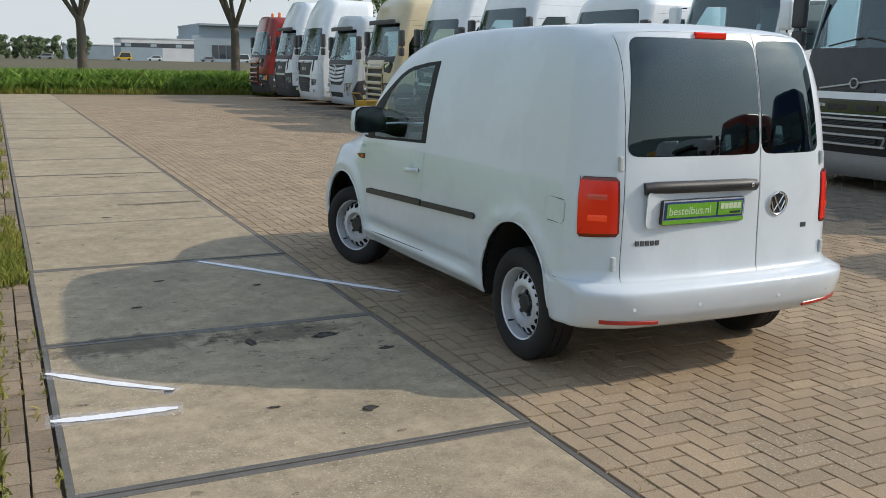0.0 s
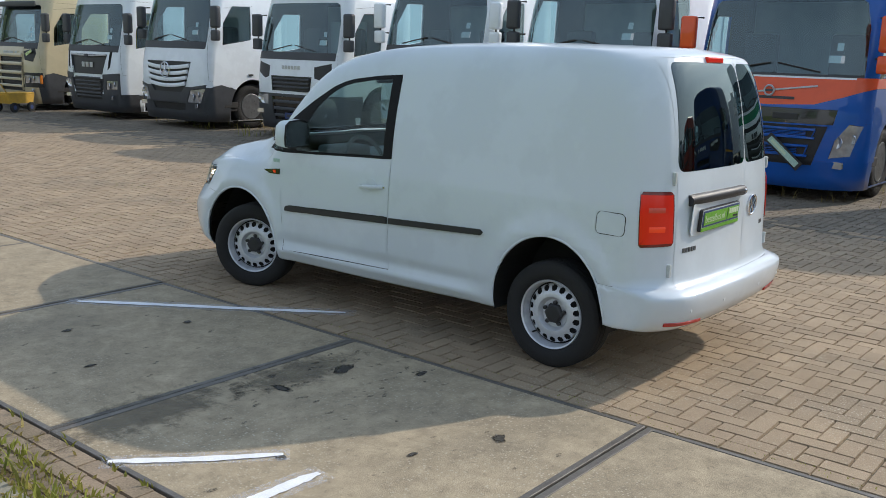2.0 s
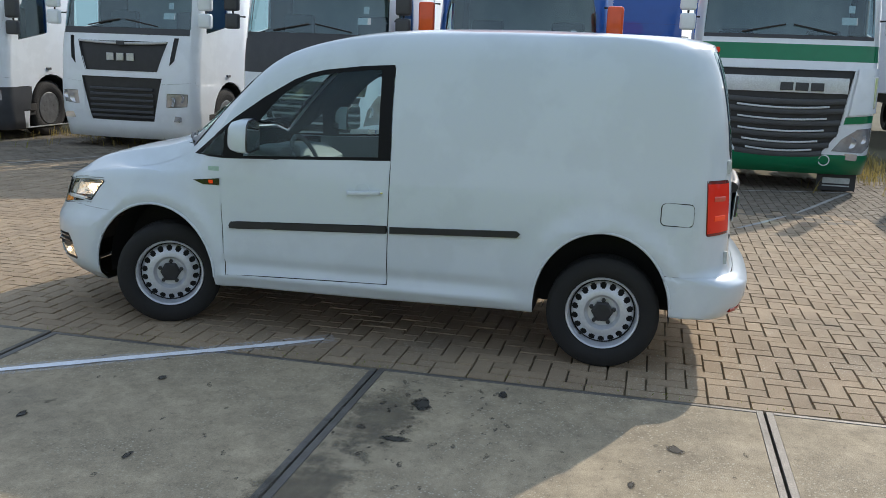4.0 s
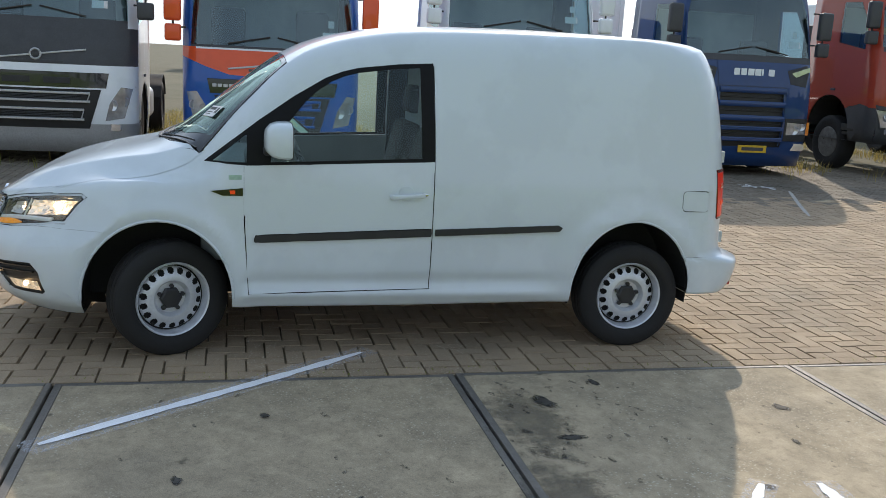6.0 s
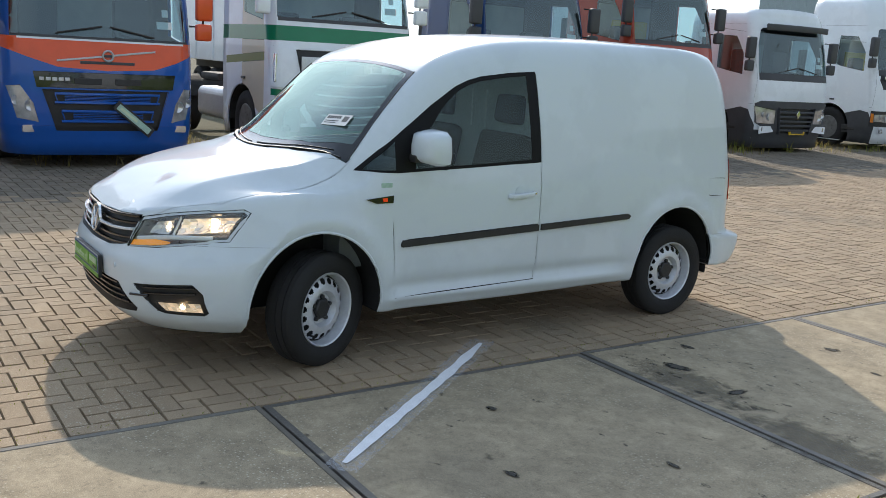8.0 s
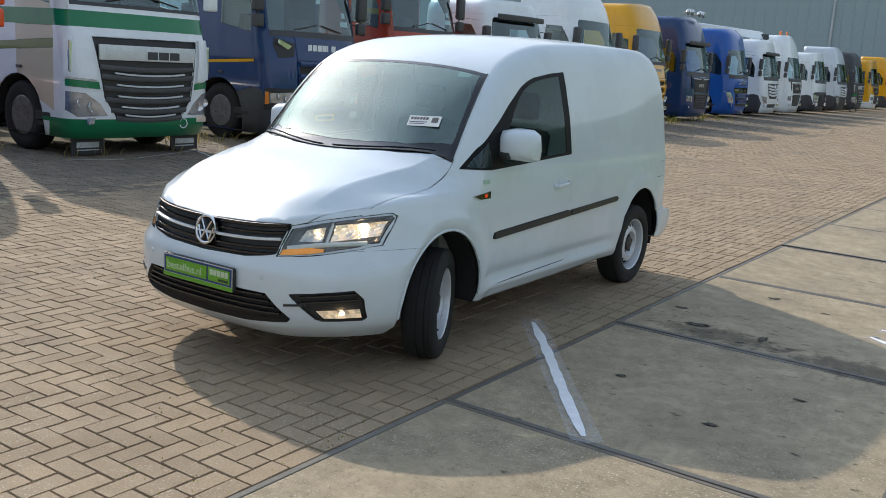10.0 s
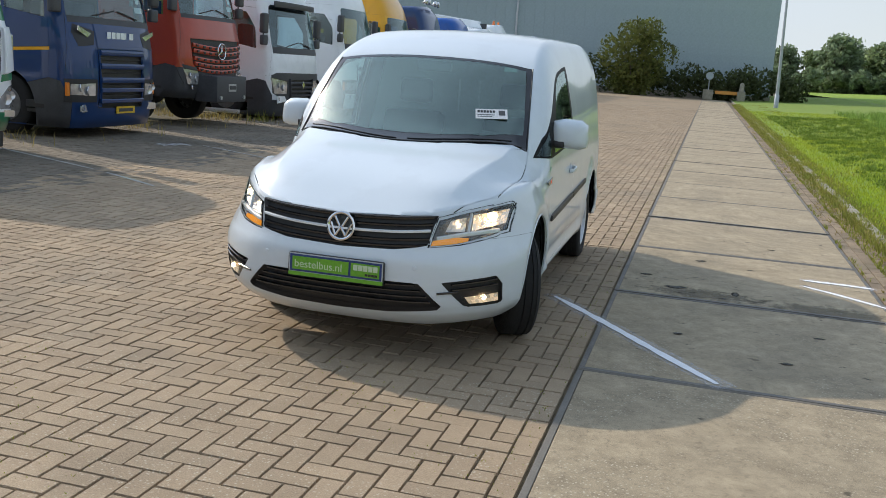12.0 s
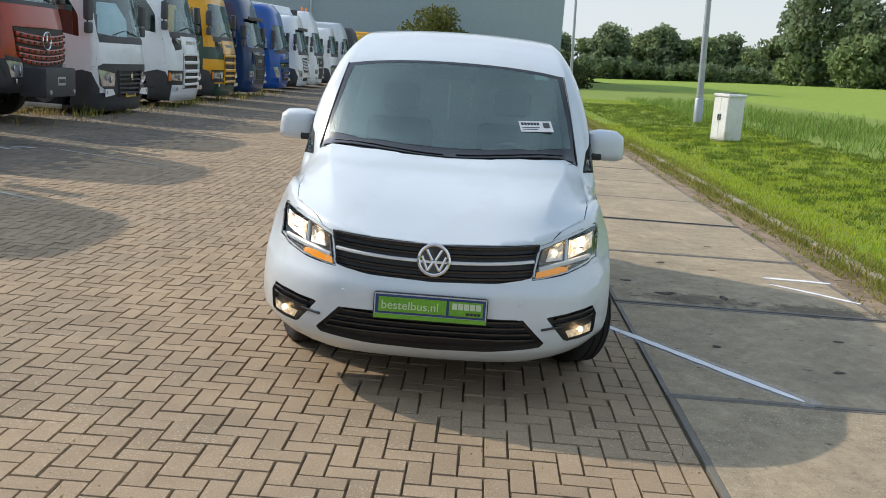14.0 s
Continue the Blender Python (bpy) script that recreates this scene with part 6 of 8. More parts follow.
def truck(label, yc, xf, style, top=3.6, paint_=None, band=None, upper=None, bumper=None, mirror=None, visor=None, beacons=0, cloth=None, plate=None, card=True, floor=0.18, dash=0.15, door_paint=None, stripe=None, lift=0.0, light_bar=False, boom=False, tail="tractor", spoiler=None, low_screen=0.0, tank=None, turn=0.0):
    """A lorry with its nose at x = xf: cab in cut panels, glass, grille by style, lamps, mirrors, wheels, frame."""
    body = paint_ or T_WHITE
    bump = bumper or T_DARK
    mir = mirror or T_DARK
    th = empty("truck", pose(xf, yc, lift, 0, 0, turn), label, "truck", "row of parked trucks")
    L = 2.25
    face = table([0.3, 0.5, 1.0, 1.55, 1.72, 2.7, 3.0, 3.3, max(top, 3.31) + 0.01], [0.10, 0.02, 0.0, 0.03, 0.07, 0.30, 0.39, 0.50, 0.74])
    wide = table([0.3, 0.6, 1.8, 2.7, 3.2, 4.0], [1.20, 1.235, 1.24, 1.22, 1.18, 1.11])

    bow = round_bow if style == "volvo" else cab_bow

    def place(U, V, W):
        z = floor + W * (top - floor)
        x = face(z) + V * (L - face(z)) + bow(abs(U)) * (1 - V) ** 3
        if W == 1:
            z += 0.05 * (1 - U * U)
        u = wide(z) - cab_corner(top - z)
        return Vector((x, U * u, z))

    bm = shell(place, [-1, -0.97, -0.92, -0.84, -0.72, -0.55, -0.3, 0, 0.3, 0.55, 0.72, 0.84, 0.92, 0.97, 1], spaced((0, 0.2, 4), (0.2, 1, 6)), spaced((0, 0.88, 15), (0.88, 1.0, 4)))
    front = lambda c, n: n.x < -0.25
    lay = bm.faces.layers.int["region"]
    for f in bm.faces:
        if f.normal.z < -0.9:
            f[lay] = B_FLOOR
    every = lambda c, n: n.z > -0.9
    zs = 1.74 - low_screen
    upper = upper or (zs + 1.04, body)
    carve(bm, [(-2, upper[0]), (2, upper[0]), (2, 5), (-2, 5)], (1, 2), every, B_UPPER)
    if band:
        if style == "volvo" and band[2] is T_ORANGE:
            for s in (-1, 1):
                carve(bm, [(0, band[0]), (s * 0.6, band[0] + 0.03), (s * 0.95, band[0] + 0.14), (s * 1.3, band[0] + 0.28), (s * 1.3, band[1]), (0, band[1])], (1, 2), lambda c, n, s=s: c.y * s > 0 and n.z > -0.9, B_BAND)
            carve(bm, [(-1.05, band[1] - 0.025), (1.05, band[1] - 0.025), (1.05, band[1]), (-1.05, band[1])], (1, 2), front, B_BAND2)
        else:
            carve(bm, [(-2, band[0]), (2, band[0]), (2, band[1]), (-2, band[1])], (1, 2), front if band[2] is T_DARK else every, B_BAND)
    bz = {"man": 0.60, "mb": 0.92, "scania": 0.56, "volvo": 0.56, "daf": 0.54, "renault": 0.50, "scania_p": 0.90}[style]
    carve(bm, [(-2, 0.1), (2, 0.1), (2, bz), (-2, bz)], (1, 2), lambda c, n: c.x < 0.75 and n.z > -0.9, B_BUMPER)
    carve(bm, [(-1.13, zs), (1.13, zs), (1.10, zs + 0.62), (1.03, zs + 0.93), (0.96, zs + 0.98), (-0.96, zs + 0.98), (-1.03, zs + 0.93), (-1.10, zs + 0.62)], (1, 2), front, B_SCREEN)
    carve(bm, [(-1.12, zs - dash), (1.12, zs - dash), (1.12, zs), (-1.12, zs)], (1, 2), front, B_DASH)
    shape = {
        "man": [(-0.80, zs - 0.21), (0.80, zs - 0.21), (0.64, zs - 0.68), (-0.64, zs - 0.68)],
        "mb": [(-0.80, 1.46), (0.80, 1.46), (0.66, 0.96), (0.50, 0.80), (-0.50, 0.80), (-0.66, 0.96)] if body is not T_RED else [(-1.0, 1.50), (1.0, 1.50), (0.94, 1.0), (0.80, 0.86), (-0.80, 0.86), (-0.94, 1.0)],
        "scania": [(-0.62, 1.44), (0.62, 1.44), (0.62, 0.50), (-0.62, 0.50)],
        "volvo": [(-0.80, 1.02), (0.80, 1.02), (0.64, 0.50), (-0.64, 0.50)],
        "scania_p": [(-0.60, 1.26), (0.60, 1.26), (0.56, 0.96), (-0.56, 0.96)],
        "daf": [(-0.90, 1.68), (0.90, 1.68), (0.76, 0.84), (0.56, 0.545), (-0.56, 0.545), (-0.76, 0.84)],
        "renault": [(-0.62, 0.98), (0.62, 0.98), (0.52, 0.44), (-0.52, 0.44)],
    }[style]
    lamp = {
        "man": [(0.78, 0.70), (1.10, 0.72), (1.12, 0.92), (0.80, 0.92)],
        "mb": [(0.68, 0.58), (1.06, 0.58), (1.16, 0.90), (0.80, 0.86)],
        "scania": [(0.70, 0.70), (1.16, 0.72), (1.16, 0.90), (0.70, 0.92)],
        "volvo": [(0.84, 0.60), (1.08, 0.64), (1.18, 1.04), (1.04, 1.06), (0.90, 0.84)],
        "scania_p": [(0.70, 0.66), (1.16, 0.68), (1.16, 0.86), (0.70, 0.88)],
        "daf": [(0.70, 0.59), (1.12, 0.57), (1.22, 0.66), (1.22, 0.92), (1.02, 0.90), (0.82, 0.76)],
        "renault": [(0.64, 0.64), (1.10, 0.64), (1.18, 1.02), (0.66, 0.94)],
    }[style]
    # moulded panels: name, outline, material, how far proud, mirrored
    trim = {
        "man": [("corner_panel", [(0.66, 1.06), (1.16, 1.10), (1.16, 0.40), (0.66, 0.40)], bump, 0.014, True), ("air_slot", [(0.90, zs - 0.14), (0.97, zs - 0.14), (0.92, zs - 0.50), (0.84, zs - 0.58)], BLACK_PLASTIC, -0.02, True), ("lower_grille", [(-0.72, zs - 0.78), (0.72, zs - 0.78), (0.56, 0.46), (-0.56, 0.46)], BLACK_PLASTIC, -0.03, False)],
        "mb": [("lamp_housing", [(0.64, 0.58), (1.08, 0.56), (1.17, 0.98), (0.80, 0.92)], bump, 0.02, True), ("lower_intake", [(-0.62, 0.56), (0.62, 0.56), (0.56, 0.40), (-0.56, 0.40)], BLACK_PLASTIC, -0.03, False)],
        "scania": [("eye_panel", [(0.64, zs - 0.22), (1.06, zs - 0.12), (1.10, zs - 0.26), (1.02, zs - 0.48), (0.70, zs - 0.44)], BLACK_PLASTIC, 0.006, True), ("lamp_surround", [(0.66, 0.60), (1.21, 0.60), (1.21, 0.98), (0.66, 0.98)], BLACK_PLASTIC, 0.008, True), ("crest_panel", [(-0.64, zs - 0.10), (0.64, zs - 0.10), (0.62, zs - 0.50), (-0.62, zs - 0.50)], body, 0.018, False)],
        "volvo": [("name_panel", [(-0.90, 1.24), (0.90, 1.24), (0.86, 1.04), (-0.86, 1.04)], BLACK_GLOSS, 0.004, False)],
        "scania_p": [("eye_panel", [(0.66, 1.46), (1.06, 1.54), (1.08, 1.32), (0.82, 1.20), (0.68, 1.24)], BLACK_PLASTIC, 0.006, True), ("lower_grille", [(-0.58, 0.84), (0.58, 0.84), (0.54, 0.36), (-0.54, 0.36)], BLACK_GLOSS, -0.03, False)],
        "daf": [("side_fairing", [(0.94, 1.70), (1.21, 1.72), (1.22, 1.12), (0.86, 1.08)], body, 0.04, True), ("corner_band", [(0.84, 1.06), (1.22, 1.09), (1.22, 0.99), (0.82, 0.96)], T_GREEN, 0.012, True)],
        "renault": [("mask", [(-1.06, 1.14), (1.06, 1.14), (1.17, 1.08), (1.14, 0.66), (0.80, 0.46), (-0.80, 0.46), (-1.14, 0.66), (-1.17, 1.08)], T_DARK, 0.02, False)],
    }[style]
    front_half = lambda c, n: c.x < 0.6 and n.x < -0.1
    for k, (nm, poly, mat, push, mirrored) in enumerate(trim):
        for s in (-1, 1) if mirrored else (1,):
            carve(bm, [(s * p, q) for p, q in poly], (1, 2), front_half, 30 + 2 * k + (1 if s < 0 else 0))
    for s in (-1, 1):
        carve(bm, [(s * 1.10, 1.06), (s * 1.4, 1.06), (s * 1.4, zs + 0.98), (s * 1.08, zs + 0.98), (s * 1.145, zs)], (1, 2), lambda c, n: c.x < 0.5 and n.x < -0.1, B_CORNER, (B_BODY,))
    carve(bm, shape, (1, 2), front, B_GRILLE)
    for s in (-1, 1):
        carve(bm, [(s * p, q) for p, q in lamp], (1, 2), lambda c, n: c.x < 0.6 and n.x < -0.1, B_LAMP)
        side = lambda c, n, s=s: n.y * s > 0.5
        carve(bm, [(0.52, 0.62), (1.42, 0.98), (1.42, 2.70), (0.62, 2.62), (0.50, 1.7)], (0, 2), side, B_DOOR, (B_BODY,))
        carve(bm, [(0.58, zs - 0.05), (1.36, zs + 0.08), (1.36, zs + 0.80), (0.86, zs + 0.78), (0.60, zs + 0.40)], (0, 2), side, B_SIDEWIN)
        if style in ("scania", "renault", "mb"):
            carve(bm, [(0.16, 0.60), (0.16, 0.10), (1.0, 0.10), (1.0, 0.86), (0.52, 0.98), (0.30, 0.94)], (0, 2), lambda c, n, s=s: n.y * s > 0.75, B_STEP, (B_BODY, B_DOOR, B_BUMPER, B_CORNER))
        carve(bm, [(0.80, 0.2)] + [(1.42 - 0.62 * math.cos(radians(a)), 0.50 + 0.60 * math.sin(radians(a))) for a in range(0, 181, 15)] + [(2.04, 0.2)], (0, 2), side, B_ARCH)
    if stripe:
        for s in (-1, 1):
            carve(bm, [(0.50, stripe[0]), (2.1, stripe[0] - 0.10), (2.1, stripe[1] - 0.10), (0.50, stripe[1])], (0, 2), lambda c, n, s=s: n.y * s > 0.5, B_BAND2)
    bm.normal_update()

    def piece(name, ids, mat, parent=None, lab="", **kw):
        b, nn = region(bm, ids, **kw)
        if not b.faces:
            b.free()
            return None
        return part(name, b, mat, parent or th, lab, smooth=True, normals=nn)

    def two_sided(name, rid, mat, s, **kw):
        other = [f for f in bm.faces if f[lay] == rid and f.calc_center_median().y * s < 0]
        for f in other:
            f[lay] = 99
        piece(name, (rid,), mat, **kw)
        for f in other:
            f[lay] = rid

    cab = piece("cab", (B_BODY,), body, thick=0.02)
    piece("cab_floor", (B_FLOOR,), CHASSIS)
    piece("cab_lining", (B_BODY, B_DOOR, B_UPPER, B_BAND), CHASSIS, cab, push=-0.05)
    for s in (-1, 1):
        two_sided("door", B_DOOR, door_paint or body, s, inset=0.006, thick=0.02)
        two_sided("corner_panel", B_CORNER, body, s, inset=0.005, thick=0.02)
        two_sided("step_panel", B_STEP, T_DARK, s, inset=0.004, push=0.004, thick=0.02)
        two_sided("side_window", B_SIDEWIN, T_GLASS, s, inset=0.004)
        two_sided("headlamp", B_LAMP, LAMP_DEEP, s, inset=0.006, push=0.006, thick=0.03)
    piece("cab_band", (B_BAND,), band[2] if band else body, thick=0.01)
    if stripe:
        for s in (-1, 1):
            two_sided("stripe", B_BAND2, stripe[2], s, thick=0.01)
    else:
        piece("stripe", (B_BAND2,), T_WHITE, thick=0.01)
    piece("roof_cap", (B_UPPER,), upper[1], inset=0.006, thick=0.02)
    piece("windscreen", (B_SCREEN,), T_GLASS, inset=0.004)
    piece("screen_panel", (B_DASH,), T_DARK, push=0.004, thick=0.01)
    piece("bumper", (B_BUMPER,), bump, inset=0.004, push=0.012, thick=0.03)
    grille = piece("grille", (B_GRILLE,), BLACK_PLASTIC, push=-0.03, thick=-0.04)
    for k, (nm, poly, mat, push, mirrored) in enumerate(trim):
        for o in (0, 1) if mirrored else (0,):
            piece(nm, (30 + 2 * k + o,), mat, push=push, thick=push + 0.02 if push > 0 else -0.03, inset=0.004)
    tree = BVHTree.FromBMesh(bm)
    bm.free()

    def on(y, z, out=0.0):
        hit = tree.ray_cast(Vector((-2, y, z)), Vector((1, 0, 0)))[0]
        return (hit if hit else Vector((0.2, y, z))) - Vector((out, 0, 0))

    def rail(name, y0, y1, z, hh, hd, mat, out, parent=None, dip=0.0, lab=""):
        n = 8
        pts = [on(y0 + (y1 - y0) * i / n, z - dip * (1 - (2 * i / n - 1) ** 2), out) for i in range(n + 1)]
        return part(name, bar(pts, hh, hd), mat, parent or th, lab, smooth=True)

    def edge_at(z):
        ys = [(p, q) for p, q in shape]
        right = sorted([(q, p) for p, q in ys if p > 0])
        return float(np.interp(z, [q for q, p in right], [p for q, p in right])) - 0.02

    if style == "scania_p":
        for z in (1.20, 1.12, 1.04):
            rail("grille_bar", -0.54, 0.54, z, 0.022, 0.02, T_DARK, 0.0, grille)
        for z in (0.74, 0.60, 0.46):
            rail("grille_bar", -0.52, 0.52, z, 0.03, 0.02, T_DARK, 0.0, grille)
        for k in range(6):
            y0 = 0.27 - k * 0.093
            part("letter_bar", box(-0.006, 0.004, y0 - 0.07, y0, 1.40, 1.47, 0.004), T_SILVER, th).matrix_basis = Matrix.Translation((on(y0 - 0.035, 1.435, 0.006).x, 0, 0))
    elif style == "scania":
        for z in (1.42, 1.20, 0.97, 0.80, 0.62):
            rail("grille_bar", -0.60, 0.60, z, 0.045 if z > 0.9 else 0.035, 0.03, body, 0.026, grille)
        for z in (1.31, 1.09, 0.885, 0.71):
            rail("grille_slat", -0.58, 0.58, z, 0.012, 0.012, BLACK_PLASTIC, -0.012, grille)
        for s in (-1, 1):
            part("grille_side", bar([on(s * 0.60, 1.44, 0.016), on(s * 0.60, 0.95, 0.016), on(s * 0.58, 0.55, 0.016)], 0.03, 0.03), body, grille)
            part("top_lamp", prism([(s * 0.70, -0.07), (s * 1.04, 0.05), (s * 1.06, -0.02), (s * 0.80, -0.13), (s * 0.70, -0.13)], (1, 2), 0, 0.012), LAMP_CLEAR, th).matrix_basis = Matrix.Translation((on(s * 0.88, zs - 0.25, 0.03).x, 0, zs - 0.20))
            part("side_marker", box(-0.02, 0.03, -0.035, 0.035, -0.11, 0.11, 0.01), AMBER, th).matrix_basis = Matrix.Translation(on(s * 1.19, 0.81, 0.02))
            part("day_lamp", prism(rounded(-0.15, -0.055, 0.15, 0.055, 0.02, 2), (1, 2), -0.012, 0.012), LAMP_CLEAR, th, "clear lower lamp").matrix_basis = Matrix.Translation(on(s * 0.92, 0.50, 0.02)) @ pose(0, 0, 0, 0, 0, s * 12)
        for k, w in enumerate((0.10, 0.10, 0.11, 0.11, 0.03, 0.11)):
            y0 = 0.36 - k * 0.125
            part("letter_bar", box(-0.006, 0.004, y0 - w, y0, -0.055, 0.055, 0.004), T_WHITE if body is T_NAVY else T_SILVER, th).matrix_basis = Matrix.Translation((on(y0 - 0.05, zs - 0.26, 0.026).x, 0, zs - 0.27))
    elif style == "mb":
        bars = (1.38, 1.25, 1.12, 0.99) if body is not T_RED else (1.38, 1.27, 1.12, 1.01, 0.90)
        for z in bars:
            rail("grille_bar", -edge_at(z), edge_at(z), z, 0.040, 0.024, T_WHITE if body in (T_WHITE, T_PALE) else body, 0.016, grille, dip=0.06)
        if body is T_RED:
            for z in bars:
                for k in range(9):
                    y0 = -edge_at(z) + 2 * edge_at(z) * (k + 0.5) / 9
                    part("grille_hole", prism([(-0.05, 0.02), (0.05, 0.02), (0.035, -0.025), (-0.035, -0.025)], (1, 2), -0.01, 0.0), BLACK_PLASTIC, grille).matrix_basis = Matrix.Translation(on(y0, z - 0.06 * (1 - (y0 / edge_at(z)) ** 2), 0.045))
            part("front_block", box(-0.40, 0.12, -0.47, 0.78, 0.24, 0.78, 0.04, 2), T_DARK, th, "grey front mounting block", smooth=True)
            part("block_plate", box(-0.412, -0.398, 0.00, 0.32, 0.46, 0.62, 0.01), T_SILVER, th)
            part("block_writing", box(-0.418, -0.40, 0.03, 0.29, 0.505, 0.58), T_DARK, th)
            for y0 in (-0.34, 0.65):
                part("block_lug", lathe([(-0.02, 0.04), (0.02, 0.035)], 14, "x"), T_SILVER, th).matrix_basis = Matrix.Translation((-0.41, y0, 0.34))
        ring = [(0, 0.165 * math.cos(radians(a)), 0.165 * math.sin(radians(a))) for a in range(0, 361, 15)]
        star = part("emblem", tube(ring, 0.014, 8), CHROME, grille, "round chrome emblem", smooth=True)
        star.matrix_basis = Matrix.Translation(on(0, 1.27, 0.06))
        for k in range(3):
            a = radians(90 + 120 * k)
            part("emblem_stroke", tube([(0, 0, 0), (0, 0.158 * math.cos(a), 0.158 * math.sin(a))], 0.020, 5, 0.005), CHROME, star)
    elif style == "volvo":
        for z0, z1, w0, w1 in ((0.86, 0.97, 0.66, 0.60), (0.62, 0.75, 0.58, 0.50)):
            for z in (z0, z1):
                rail("inlet_rim", -w0, w0, z, 0.016, 0.02, body if body is not T_WHITE else T_SILVER, 0.02, grille)
            for k in range(5):
                z = z0 + (z1 - z0) * (k + 1) / 6
                rail("grille_bar", -w1 + 0.06, w1 - 0.06, z, 0.006, 0.014, body if body is not T_WHITE else T_DARK, 0.006, grille)
            for s in (-1, 1):
                part("inlet_side", bar([on(s * w0, z1, 0.02), on(s * (w0 - 0.04), z0, 0.02)], 0.02, 0.02), body if body is not T_WHITE else T_SILVER, grille)
        a, b = on(-0.62, 1.54, 0.014), on(0.62, 1.38, 0.014)
        part("diagonal_bar", bar([b, on(0.3, 1.42, 0.014), on(0, 1.46, 0.014), on(-0.3, 1.5, 0.014), a], 0.012, 0.006), T_SILVER, th)
        ring = [(0, 0.065 * math.cos(radians(q)), 0.065 * math.sin(radians(q))) for q in range(0, 361, 20)]
        em = part("emblem", tube(ring, 0.014, 8), T_SILVER, th, "round silver emblem", smooth=True)
        em.matrix_basis = Matrix.Translation(on(0, 1.46, 0.025))
        part("emblem_band", box(-0.004, 0.008, -0.06, 0.06, -0.016, 0.016), T_DARK, em)
        part("mesh_slot", box(-0.004, 0.02, -0.34, 0.34, -0.018, 0.018, 0.004), T_DARK, th).matrix_basis = Matrix.Translation(on(0, 1.37, 0.002))
        for k in range(5):
            part("letter_bar", box(-0.006, 0.004, -0.03, 0.03, -0.022, 0.022, 0.004), T_SILVER, th).matrix_basis = Matrix.Translation(on(0.80 - 0.075 * k, 1.15, 0.008))
        for y0 in (0.25, -0.25):
            part("name_slot", box(-0.004, 0.01, -0.17, 0.17, -0.04, 0.04, 0.006), BLACK_PLASTIC, th).matrix_basis = Matrix.Translation(on(y0, 1.13, 0.008))
    elif style == "daf":
        rail("badge_panel", -0.83, 0.83, 1.475, 0.105, 0.012, T_BADGE, 0.018, grille, lab="pale silver badge panel")
        for k in range(3):
            y0 = 0.06 - 0.20 * k
            part("letter_bar", box(-0.008, 0.004, y0 - 0.17, y0, -0.055, 0.055, 0.006), T_DARK, grille).matrix_basis = Matrix.Translation((on(y0 - 0.08, 1.45, 0.032).x, 0, 1.45))
        for z in (1.32, 1.19, 1.03, 0.87, 0.72, 0.60):
            w = edge_at(z)
            rail("grille_louvre", -w, w, z - 0.05, 0.036, 0.02, GREY_PLASTIC, 0.0, grille, dip=0.03)
            if z < 1.3:
                rail("grille_bar", -w * 0.76, w * 0.76, z, 0.013, 0.016, T_BADGE, 0.022, grille, dip=0.03, lab="pale chrome bar")
        for s in (-1, 1):
            flap = part("mud_flap", box(0.30, 0.32, s * 0.60, s * 1.12, 0.02, 0.30), BLACK_PLASTIC, th, "black mud flap")
            part("flap_writing", box(0.292, 0.302, s * 0.68, s * 1.04, 0.12, 0.20), PALE_TRIM, flap)
            part("flap_line", box(0.292, 0.302, s * 0.68, s * 1.04, 0.08, 0.095), PALE_TRIM, flap)
            part("marker_strip", box(-0.02, 0.05, -0.03, 0.03, -0.22, 0.22, 0.02), LAMP_CLEAR, th, "clear marker lamp strip").matrix_basis = Matrix.Translation(on(s * 1.19, 1.40, 0.05))
        ring = [(0, 0.07 * math.cos(radians(q)), 0.07 * math.sin(radians(q))) for q in range(20, 341, 20)]
        part("painted_mark", tube(ring, 0.008, 5), T_WHITE, th).matrix_basis = Matrix.Translation(on(-0.62, 0.46, 0.02))
    elif style == "renault":
        for z in (0.90, 0.80, 0.70, 0.60, 0.50):
            rail("grille_bar", -edge_at(z), edge_at(z), z, 0.026, 0.03, T_DARK, 0.02, grille)
        for s in (-1, 1):
            part("grille_side", bar([on(s * 0.60, 0.96, 0.03), on(s * 0.50, 0.46, 0.03)], 0.05, 0.04), T_DARK, grille)
            part("lamp_fin", prism([(s * 0.62, 0.59), (s * 1.10, 0.59), (s * 1.10, 0.42), (s * 0.66, 0.46)], (1, 2), 0, 0.02), body, th).matrix_basis = Matrix.Translation((on(s * 0.85, 0.54, 0.04).x, 0, 0))
        part("emblem", prism([(0, 0.10), (0.065, 0), (0, -0.10), (-0.065, 0)], (1, 2), -0.02, 0.0, 0.004), CHROME, grille, "chrome diamond emblem").matrix_basis = Matrix.Translation(on(0, 0.86, 0.06))
    elif style == "man":
        rail("chrome_bar", -0.78, 0.78, zs - 0.215, 0.02, 0.012, T_SILVER, 0.012, grille, dip=0.03)
        part("crest", box(-0.012, 0.01, -0.07, 0.07, -0.035, 0.035, 0.01), T_DARK, grille).matrix_basis = Matrix.Translation(on(0, zs - 0.24, 0.03))
        for k in range(3):
            y0 = 0.26 - 0.18 * k
            part("letter_bar", box(-0.008, 0.004, y0 - 0.13, y0, -0.06, 0.06, 0.008), T_SILVER, grille).matrix_basis = Matrix.Translation((on(y0 - 0.06, zs - 0.46, -0.015).x, 0, zs - 0.46))
        for z in (0.97, 0.88, 0.79, 0.70, 0.61, 0.53):
            rail("grille_bar", -0.56, 0.56, z, 0.022, 0.016, T_DARK, 0.0, grille)
